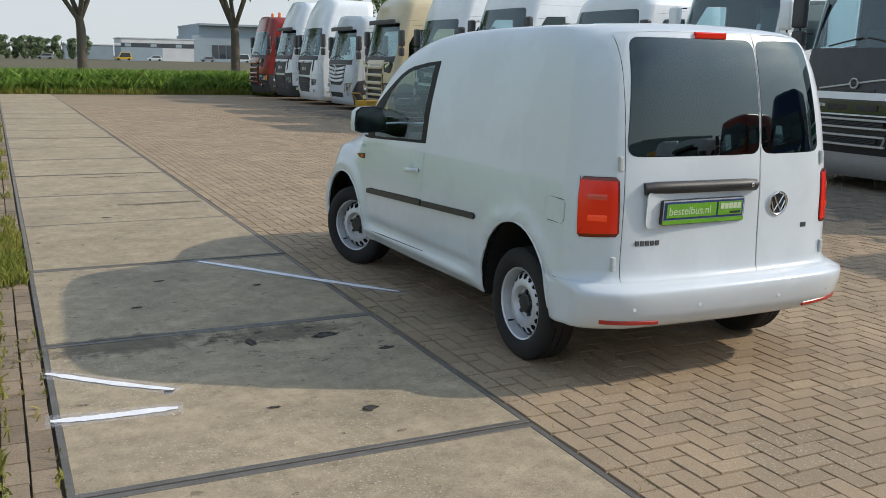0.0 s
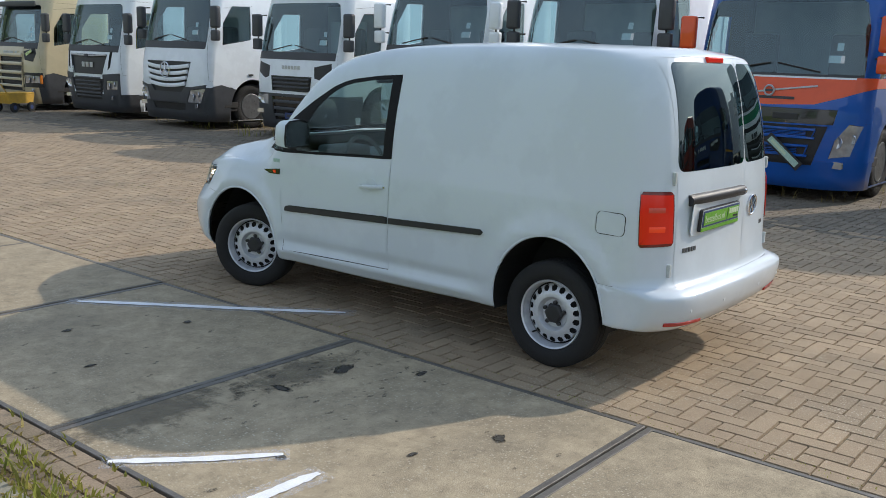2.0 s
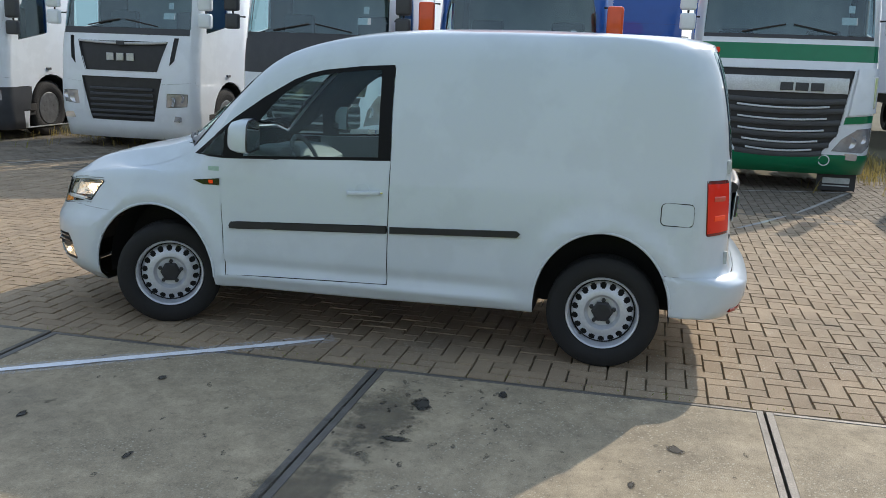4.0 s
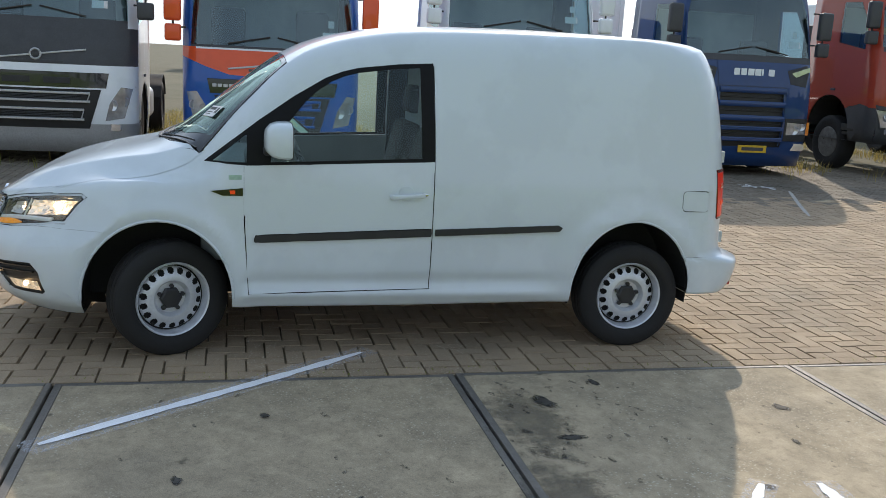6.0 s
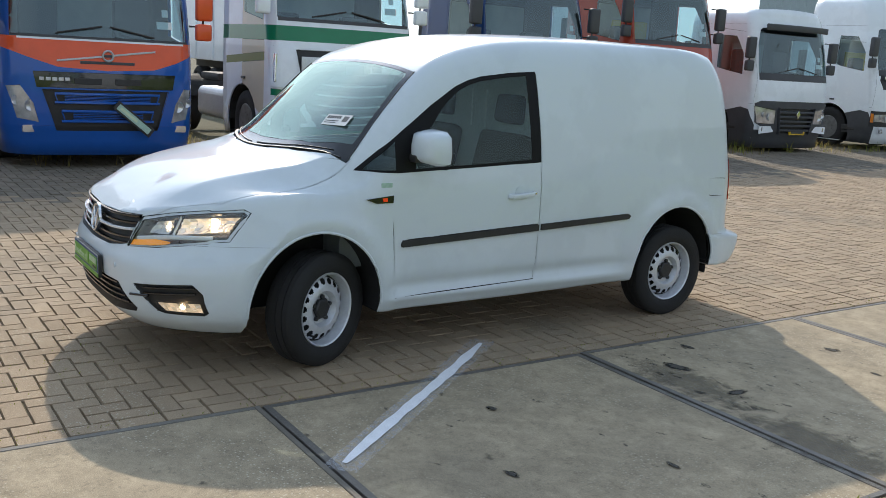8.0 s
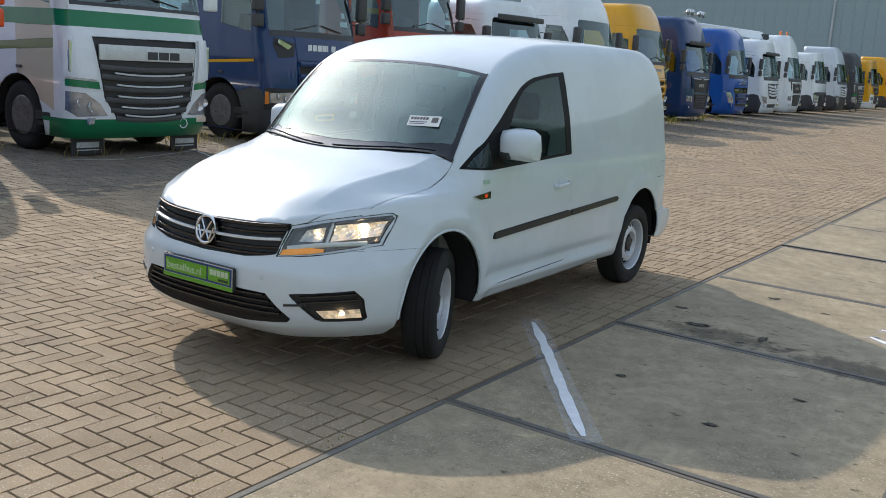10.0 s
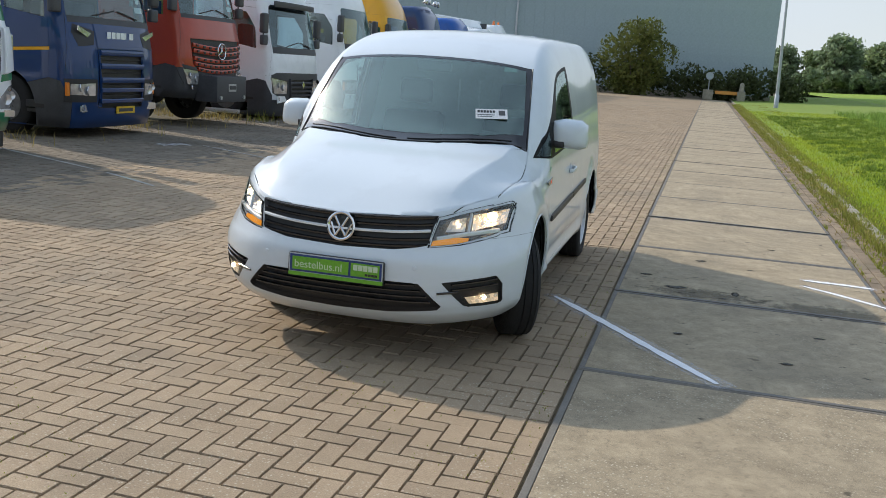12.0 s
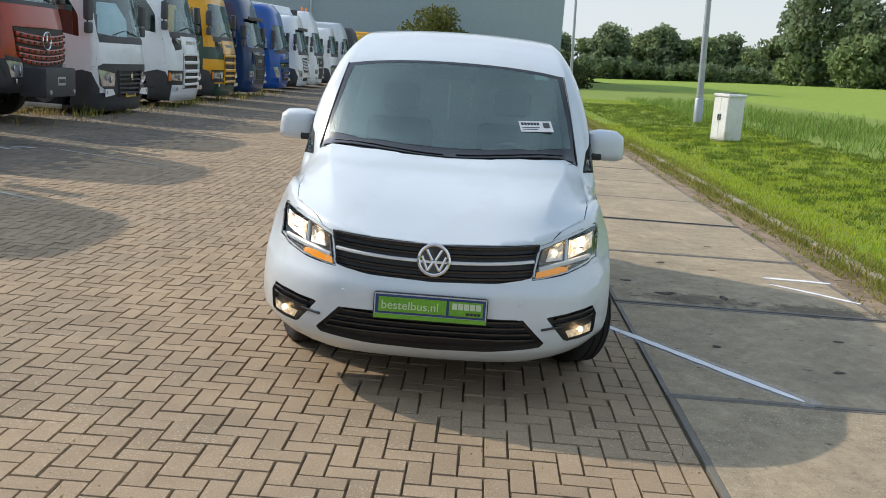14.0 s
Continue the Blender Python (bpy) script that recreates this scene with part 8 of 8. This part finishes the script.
def tree(label, m, seed, height, radius, fork, width, clumps, leaves, leaf, mat, base=0.3, group=""):
    th = empty("tree", m, label, "tree", group)
    part("trunk", limbs(seed, height * 0.85, radius, fork, 5, width * 0.35), BARK, th, smooth=True)
    v, f = crown_mesh(seed, clump_tree(seed, height, width, clumps, leaf, base), leaves, leaf)
    raw("crown", v, f, mat, th)
    return th


# two big trees at the bank, crowns above the view
tree("big tree with a forked grey trunk behind the reeds", pose(4.55, 53.0, 0.55), 3, 11.0, 0.27, 3.0, 8.0, 34, 5200, 0.16, LEAF_MID, 0.52)
tree("big tree with spreading limbs behind the reeds", pose(12.6, 53.0, 0.45), 4, 11.5, 0.27, 2.8, 9.0, 38, 5600, 0.16, LEAF_MID, 0.50)
tree("leafy tree behind the row of trucks", pose(21.5, 53.0, 0.4), 5, 10.5, 0.32, 3.6, 9.0, 38, 5600, 0.16, LEAF_MID, 0.42)
tree("leafy tree behind the row of trucks", pose(29.0, 54.0, 0.4), 6, 10.5, 0.32, 3.6, 9.0, 38, 5600, 0.16, LEAF_MID, 0.42)
# the distant line of trees beyond the meadow
kinds = [tree("distant leafy tree at the meadow's edge", pose(-24, -205, 0.6), 11, 12.5, 0.4, 3.0, 10, 46, 3600, 0.55, LEAF_HAZED, 0.05, "trees along the meadow"), tree("distant leafy tree at the meadow's edge", pose(-34, -212, 1.0), 12, 10.5, 0.4, 3.0, 11, 46, 3600, 0.55, LEAF_MID, 0.05, "trees along the meadow"), tree("distant tall poplar-like tree at the meadow's edge", pose(-84, -200, 3.0), 13, 17.0, 0.4, 3.0, 10, 46, 3600, 0.55, LEAF_HAZED, 0.05, "trees along the meadow")]
rnd = random.Random(77)
for i in range(46):
    x = -12 - i * 3.1 + rnd.uniform(-1.5, 1.5)
    big = x < -66
    ob = kinds[2 if big and rnd.random() < 0.6 else rnd.choice((0, 1))]
    s = rnd.uniform(0.75, 1.1)
    y = -215 + rnd.uniform(-9, 9) + max(0.0, -x - 60) * 0.25
    copy_thing(ob, pose(x, y, land(x, y) - 0.6, 0, 0, rnd.uniform(0, 360)) @ Matrix.Diagonal((s, s, s * rnd.uniform(0.85, 1.1), 1)))
for i in range(12):
    x = -150 - i * 9 + rnd.uniform(-2, 2)
    copy_thing(kinds[i % 2], pose(x, -200 + i * 22, land(x, 0) - 0.6, 0, 0, rnd.uniform(0, 360)))


def hedge(name, label, x0, x1, y0, y1, h, n, leaf, mat, seed, z=0.0):
    g = random.Random(seed)
    m = int((x1 - x0) * 1.6) + 4
    cl = [(g.uniform(x0, x1), g.uniform(y0, y1), z + h * g.uniform(0.2, 0.75), g.uniform(0.7, 1.3), g.uniform(0.6, 1.0), h * g.uniform(0.25, 0.4)) for _ in range(m)]
    v, f = crown_mesh(seed, cl, n, leaf)
    return tagged(raw(name, v, f, mat), label, "hedge", kind="stuff")


hedge("hedge", "dark dense hedge below the grey hall", -6, 22, -77.5, -75.5, 3.2, 9000, 0.20, LEAF_HEDGE, 31)
hedge("meadow_hedge", "low dark hedge along the far meadow", -150, -10, -203, -196, 3.4, 16000, 0.5, LEAF_HAZED, 32, 2.2)
bush = empty("bush", pose(8.6, -73.5, 0), "tall yellow-green bush before the grey hall", "bush")
v, f = crown_mesh(41, clump_tree(41, 6.2, 7.2, 34, 0.2, 0.06), 8500, 0.17)
raw("foliage", v, f, LEAF_LIGHT, bush)
part("stem", limbs(41, 4.0, 0.10, 0.6, 6, 1.6), BARK, bush, smooth=True)


# ---- buildings ----
CLAD = surf("wall_cladding", (0.37, 0.455, 0.48), (0.34, 0.425, 0.45), 0.3, 0.5, fine=6, spread=0.25)
CLAD_WHITE = surf("white_cladding", (0.62, 0.64, 0.65), (0.56, 0.58, 0.6), 0.3, 0.5, fine=6, spread=0.2)
CLAD_BLUE = surf("blue_grey_cladding", (0.30, 0.37, 0.42), (0.27, 0.34, 0.39), 0.3, 0.5, fine=6, spread=0.25)
DARK_PANE = surf("dark_glazing", (0.03, 0.04, 0.05), (0.05, 0.06, 0.07), 0.5, 0.15, coat=0.5)


hall = empty("hall", pose(0, 0, 0), "large grey-green clad industrial hall", "building")
part("wall", box(-3.55, 70, -130, -80.0, -0.1, 15.0), CLAD, hall)
for i in range(74):
    part("cladding_panel", box(0.012, 0.978, 0.0, 0.03, 0.3, 14.8), CLAD, hall).matrix_basis = Matrix.Translation((-3.52 + i * 0.99, -80.0, 0))
part("roof_trim", box(-3.7, 70.2, -130.2, -79.85, 14.8, 15.2), CLAD_WHITE, hall)
part("downpipe", tube([(21.0, -79.85, 0), (21.0, -79.85, 14.8)], 0.10, 10), CLAD_WHITE, hall)
part("base_course", box(-3.6, 70, -79.98, -79.9, -0.1, 0.5), KERB, hall)

office = empty("office_building", pose(0, 300, 0), "low white office building with a dark window band", "building")
part("wall", box(36, 57.5, 0, 18, -0.5, 6.6), CLAD_WHITE, office)
part("window_band", box(35.9, 57.6, -0.05, 17, 3.9, 5.2), DARK_PANE, office)
part("lower_wall", box(35.85, 48, -0.15, 17, -0.5, 3.9), CLAD_BLUE, office)
part("roof", box(35.7, 57.8, -0.2, 18.2, 6.5, 6.8), CLAD_WHITE, office)
for i in range(8):
    part("window", box(37 + i * 2.5, 38.8 + i * 2.5, -0.10, 0.2, 4.1, 5.0), CLAD_BLUE if i % 3 == 0 else DARK_PANE, office)
store = empty("warehouse", pose(0, 300, 0), "blue-grey warehouse with a flat roof", "building")
part("wall", box(60, 82, 4, 40, -0.5, 11.2), CLAD_BLUE, store)
part("logo_square", box(83.5, 86.3, 1.90, 2.0, 7.0, 9.6), T_RED, store, "red square of a company mark")
for k in range(3):
    part("letter_bar", box(87.2 + k * 2.1, 88.8 + k * 2.1, 1.90, 2.0, 7.6, 9.2), DARK_PANE, store)
part("low_wing", box(57.6, 60.2, 3, 30, -0.5, 8.2), CLAD_BLUE, store)
part("gable", box(82, 96, 2, 30, -0.5, 11.6), CLAD_WHITE, store)
part("roof", box(59.8, 96.2, 1.8, 40.2, 11.2, 11.8), CLAD_BLUE, store)
for i in range(3):
    part("window", box(64 + i * 2.3, 66 + i * 2.3, 3.9, 4.2, 1.0, 5.2), DARK_PANE, store)
shed = empty("low_shed", pose(0, 330, 0), "low pale grey shed far off", "building")
part("wall", box(22, 37, 0, 12, -0.5, 4.6), CLAD_BLUE, shed)
part("roof", box(21.8, 37.2, -0.2, 12.2, 4.5, 4.8), CLAD_WHITE, shed)
far_trees = [tree("small distant roadside tree", pose(2, 300, 0), 51, 6.5, 0.2, 2.0, 4.5, 20, 1400, 0.35, LEAF_HAZED, 0.12, "distant roadside trees")]
for i, (x, s) in enumerate(((-14, 1.6), (-17, 1.5), (-4, 1.2), (0.5, 1.1), (4, 1.0), (9, 1.0), (13, 0.95), (-6, 1.3), (-2, 1.5), (6.5, 0.9), (11, 1.0), (15.5, 0.9), (18.5, 1.05), (22.5, 0.95), (25.5, 1.1), (-10, 1.4), (40, 0.9))):
    copy_thing(far_trees[0], pose(x, 290 + i, -0.2, 0, 0, i * 50) @ Matrix.Diagonal((s, s, s, 1)))


# a wood that closes the meadow
for i in range(34):
    x = -62 - i * 2.6 + rnd.uniform(-2, 2)
    y = -178 + rnd.uniform(-12, 12) + i * 1.2
    q = rnd.uniform(1.0, 1.45)
    copy_thing(kinds[rnd.choice((0, 1, 2))], pose(x, y, land(x, y) - 0.8, 0, 0, rnd.uniform(0, 360)) @ Matrix.Diagonal((q, q, q * rnd.uniform(0.9, 1.15), 1)))


# parked vehicles far beyond the bank
def far_car(label, x, y, l, h, mat, turn=90):
    th = empty("parked_car", pose(x, y, 0, 0, 0, turn), label, "car", "cars parked far off")
    part("body", prism([(-l / 2, 0.35), (l / 2, 0.35), (l / 2, 0.75), (l * 0.30, 0.9), (l * 0.14, h), (-l * 0.36, h), (-l / 2, 0.9)], (1, 2), -0.85, 0.85, 0.06), mat, th, smooth=True)
    part("glazing", prism([(l * 0.26, 0.92), (l * 0.12, h - 0.12), (-l * 0.34, h - 0.12), (-l * 0.42, 0.92)], (1, 2), -0.87, 0.87), DARK_PANE, th)
    for a in (-0.31, 0.31):
        for sx in (-0.78, 0.78):
            part("wheel", lathe([(-0.1, 0.32), (0.1, 0.32)], 16, "x"), RUBBER, th).location = (sx, a * l, 0.32)


YELLOW_FAR = paint("machine_yellow", (0.62, 0.40, 0.03))
GREY_CAR = paint("car_grey", (0.25, 0.27, 0.3))
far_car("yellow work van parked far off", 35, 288, 4.8, 2.3, YELLOW_FAR)
far_car("white car parked far off", 44, 290, 4.4, 1.5, VAN_WHITE)
far_car("white delivery van parked far off", 70, 290, 5.4, 2.5, VAN_WHITE)
far_car("grey car parked far off", 60, 292, 4.4, 1.5, GREY_CAR)
far_car("grey car parked far off", 14, 290, 4.4, 1.5, GREY_CAR)


# ---- verge furniture ----
def utility_cabinet():
    th = empty("utility_cabinet", pose(-2.84, -12.0, land(-2.84, -12.0) - 0.02, 0, 0, -62) @ Matrix.Diagonal((1.15, 1.15, 1.0, 1.0)), "weathered white utility cabinet on the verge", "cabinet")
    part("body", box(-0.235, 0.235, -0.235, 0.235, 0.08, 1.20, 0.012, 2), CABINET, th, smooth=True)
    part("lid", prism([(-0.26, 1.19), (0.26, 1.19), (0.26, 1.23), (0.22, 1.26), (-0.22, 1.26), (-0.26, 1.23)], (0, 2), -0.26, 0.265, 0.008), CABINET, th)
    part("plinth", box(-0.22, 0.22, -0.22, 0.22, -0.1, 0.09, 0.01), KERB, th)
    for s in (-1, 1):
        d = part("door", box(min(s * 0.004, s * 0.222), max(s * 0.004, s * 0.222), 0.233, 0.247, 0.12, 1.15, 0.006), CABINET, th)
        part("handle", box(min(s * 0.02, s * 0.045), max(s * 0.02, s * 0.045), 0.245, 0.268, 0.58, 0.74, 0.006), T_DARK, d)
    part("crow_nest", box(-0.12, 0.14, -0.1, 0.1, 1.255, 1.285, 0.01), GREY_PLASTIC, th)
    return th


CABINET = mottled("cabinet_paint", (0.80, 0.81, 0.80), (0.72, 0.73, 0.71), (0.38, 0.30, 0.20), scale=4.0, grain=80.0, bump=0.1)
ZINC = surf("galvanised_mast", (0.42, 0.46, 0.50), (0.34, 0.37, 0.40), 2.5, 0.45, 0.1, metal=0.6, fine=40)
utility_cabinet()


def lamp_mast(x, y, r, label):
    th = empty("lamp_mast", pose(x, y, land(x, y) - 0.05, 0, 1.6, 0), label, "lamp post", "masts along the verge")
    part("mast", tube([(0, 0, 0), (0, 0, 4), (0, 0, 9.0)], r, 16, r * 0.55), ZINC, th, smooth=True)
    part("foot_sleeve", lathe([(0, r * 1.25), (0.9, r * 1.25), (0.95, r * 1.0)], 18, "z"), ZINC, th, smooth=True)
    part("arm", tube([(0, 0, 8.9), (0.4, 0, 9.15), (1.2, 0, 9.25)], r * 0.4, 8), ZINC, th)
    part("lantern", box(1.0, 1.7, -0.14, 0.14, 9.18, 9.32, 0.05, 2), GREY_PLASTIC, th)
    return th


lamp_mast(-4.08, -20.8, 0.125, "grey galvanised lamp mast on the verge")
lamp_mast(-2.6, -55.0, 0.125, "grey galvanised lamp mast near the hall")
# road end: round sign, concrete blocks and a striped barrier
BARRIER = surf("barrier_orange", (0.72, 0.32, 0.06), (0.6, 0.27, 0.05), 6, 0.6)
sign = empty("road_sign", pose(2.0, -74.6, 0), "round sign on a block at the road's end", "sign")
part("post", tube([(0, 0, 0.8), (0, 0, 1.7)], 0.05, 8), ZINC, sign)
part("disc", lathe([(-0.02, 0.24), (0.02, 0.24)], 28, "y"), CLAD, sign).location.z = 2.1
part("disc_rim", lathe([(-0.03, 0.24), (-0.03, 0.34), (0.03, 0.34), (0.03, 0.24)], 28, "y", True), ZINC, sign).location.z = 2.1
part("block", box(-0.45, 0.45, -0.4, 0.4, 0, 0.9, 0.06), KERB, sign)
gate = empty("barrier", pose(0.1, -74.6, 0), "low orange and white barrier between concrete blocks", "barrier")
part("rail", box(-0.6, 1.3, -0.08, 0.08, 0.55, 0.85, 0.02), BARRIER, gate)
part("block", box(-1.3, -0.6, -0.4, 0.4, 0, 0.9, 0.06), KERB, gate)
part("bollard", lathe([(0, 0.2), (1.5, 0.2), (1.65, 0.12), (1.68, 0)], 16, "z"), KERB, gate, smooth=True).location = (-0.95, 0, 0)
# white marker post at the bank
post = empty("marker_post", pose(-0.30, 36.0, 0), "white marker post with a round sign", "post")
part("shaft", box(-0.12, 0.12, -0.08, 0.08, 0, 0.95, 0.02), CABINET, post)
part("disc", lathe([(-0.01, 0.30), (0.01, 0.30)], 24, "y"), CLAD_WHITE, post).location = (-0.15, 0, 1.9)
part("pole", tube([(-0.15, 0, 0.0), (-0.15, 0, 2.1)], 0.03, 8), ZINC, post)


# ---- yellow cart before the cream truck ----
CART = surf("cart_yellow", (0.62, 0.36, 0.03), (0.45, 0.27, 0.04), 6, 0.6, 0.2)
cart = empty("hand_cart", pose(10.1, 25.5, 0, 0, 0, 20) @ Matrix.Scale(0.72, 4), "yellow steel hand cart with blue wheels", "cart")
part("tray", prism([(-0.55, 0.30), (0.55, 0.30), (0.62, 0.62), (-0.62, 0.62)], (0, 2), -0.33, 0.33, 0.02), CART, cart)
part("lid", box(-0.60, 0.60, -0.34, 0.34, 0.62, 0.68, 0.01), CART, cart)
part("handle", tube([(-0.55, -0.25, 0.62), (-0.85, -0.25, 0.98), (-0.85, 0.25, 0.98), (-0.55, 0.25, 0.62)], 0.02, 8), CART, cart)
for x, y in ((-0.4, -0.36), (-0.4, 0.36), (0.4, -0.36), (0.4, 0.36)):
    w = part("wheel", lathe([(-0.04, 0.17), (-0.04, 0.08), (0.04, 0.08), (0.04, 0.17)], 20, "y", True), RUBBER, cart)
    w.location = (x, y, 0.17)
    part("hub", lathe([(-0.035, 0.09), (0.035, 0.09)], 14, "y"), PLATE_BLUE, w)

# ---- what stands behind the row ----
def box_body(label, x, y, l, w, z0, z1, mat, category="trailer"):
    th = empty("trailer", pose(x, y, 0), label, category, "trailers behind the trucks")
    part("box_body", box(0, l, -w / 2, w / 2, z0, z1, 0.03), mat, th)
    for k in range(6):
        part("rib", box(l * (k + 0.4) / 6, l * (k + 0.4) / 6 + 0.06, -w / 2 - 0.03, w / 2 + 0.03, z0 + 0.05, z1 - 0.05), mat, th)
    for s in (-1, 1):
        part("corner_post", box(-0.03, 0.10, s * (w / 2 - 0.08), s * (w / 2 + 0.03), z0, z1), mat, th)
        part("frame_rail", box(0.2, l, s * 0.4 - 0.05, s * 0.4 + 0.05, z0 - 0.25, z0), CHASSIS, th)
        for k in (0.6, 0.75):
            truck_wheel(th, pose(l * k, s * 0.98, 0.5, 0, 0, 0 if s < 0 else 180), w=0.4)
        truck_wheel(th, pose(0.9, s * 0.98, 0.5, 0, 0, 0 if s < 0 else 180), w=0.3)
    return th


box_body("red box trailer far behind the trucks", 62.0, 7.6, 7, 2.45, 1.2, 3.9, T_RED)
box_body("white box trailer behind the trucks", 20.0, -1.3, 9, 2.5, 1.2, 3.9, T_WHITE)
box_body("white box trailer behind the trucks", 21.0, 12.8, 9, 2.5, 1.2, 3.9, T_WHITE)
box_body("white box trailer behind the trucks", 21.0, -12.0, 9, 2.5, 1.2, 3.9, T_WHITE)
truck("blue truck in the second row, seen from behind", 5.0, 28.5, "volvo", 3.6, T_BLUE, bumper=T_BLUE, card=False, turn=180)
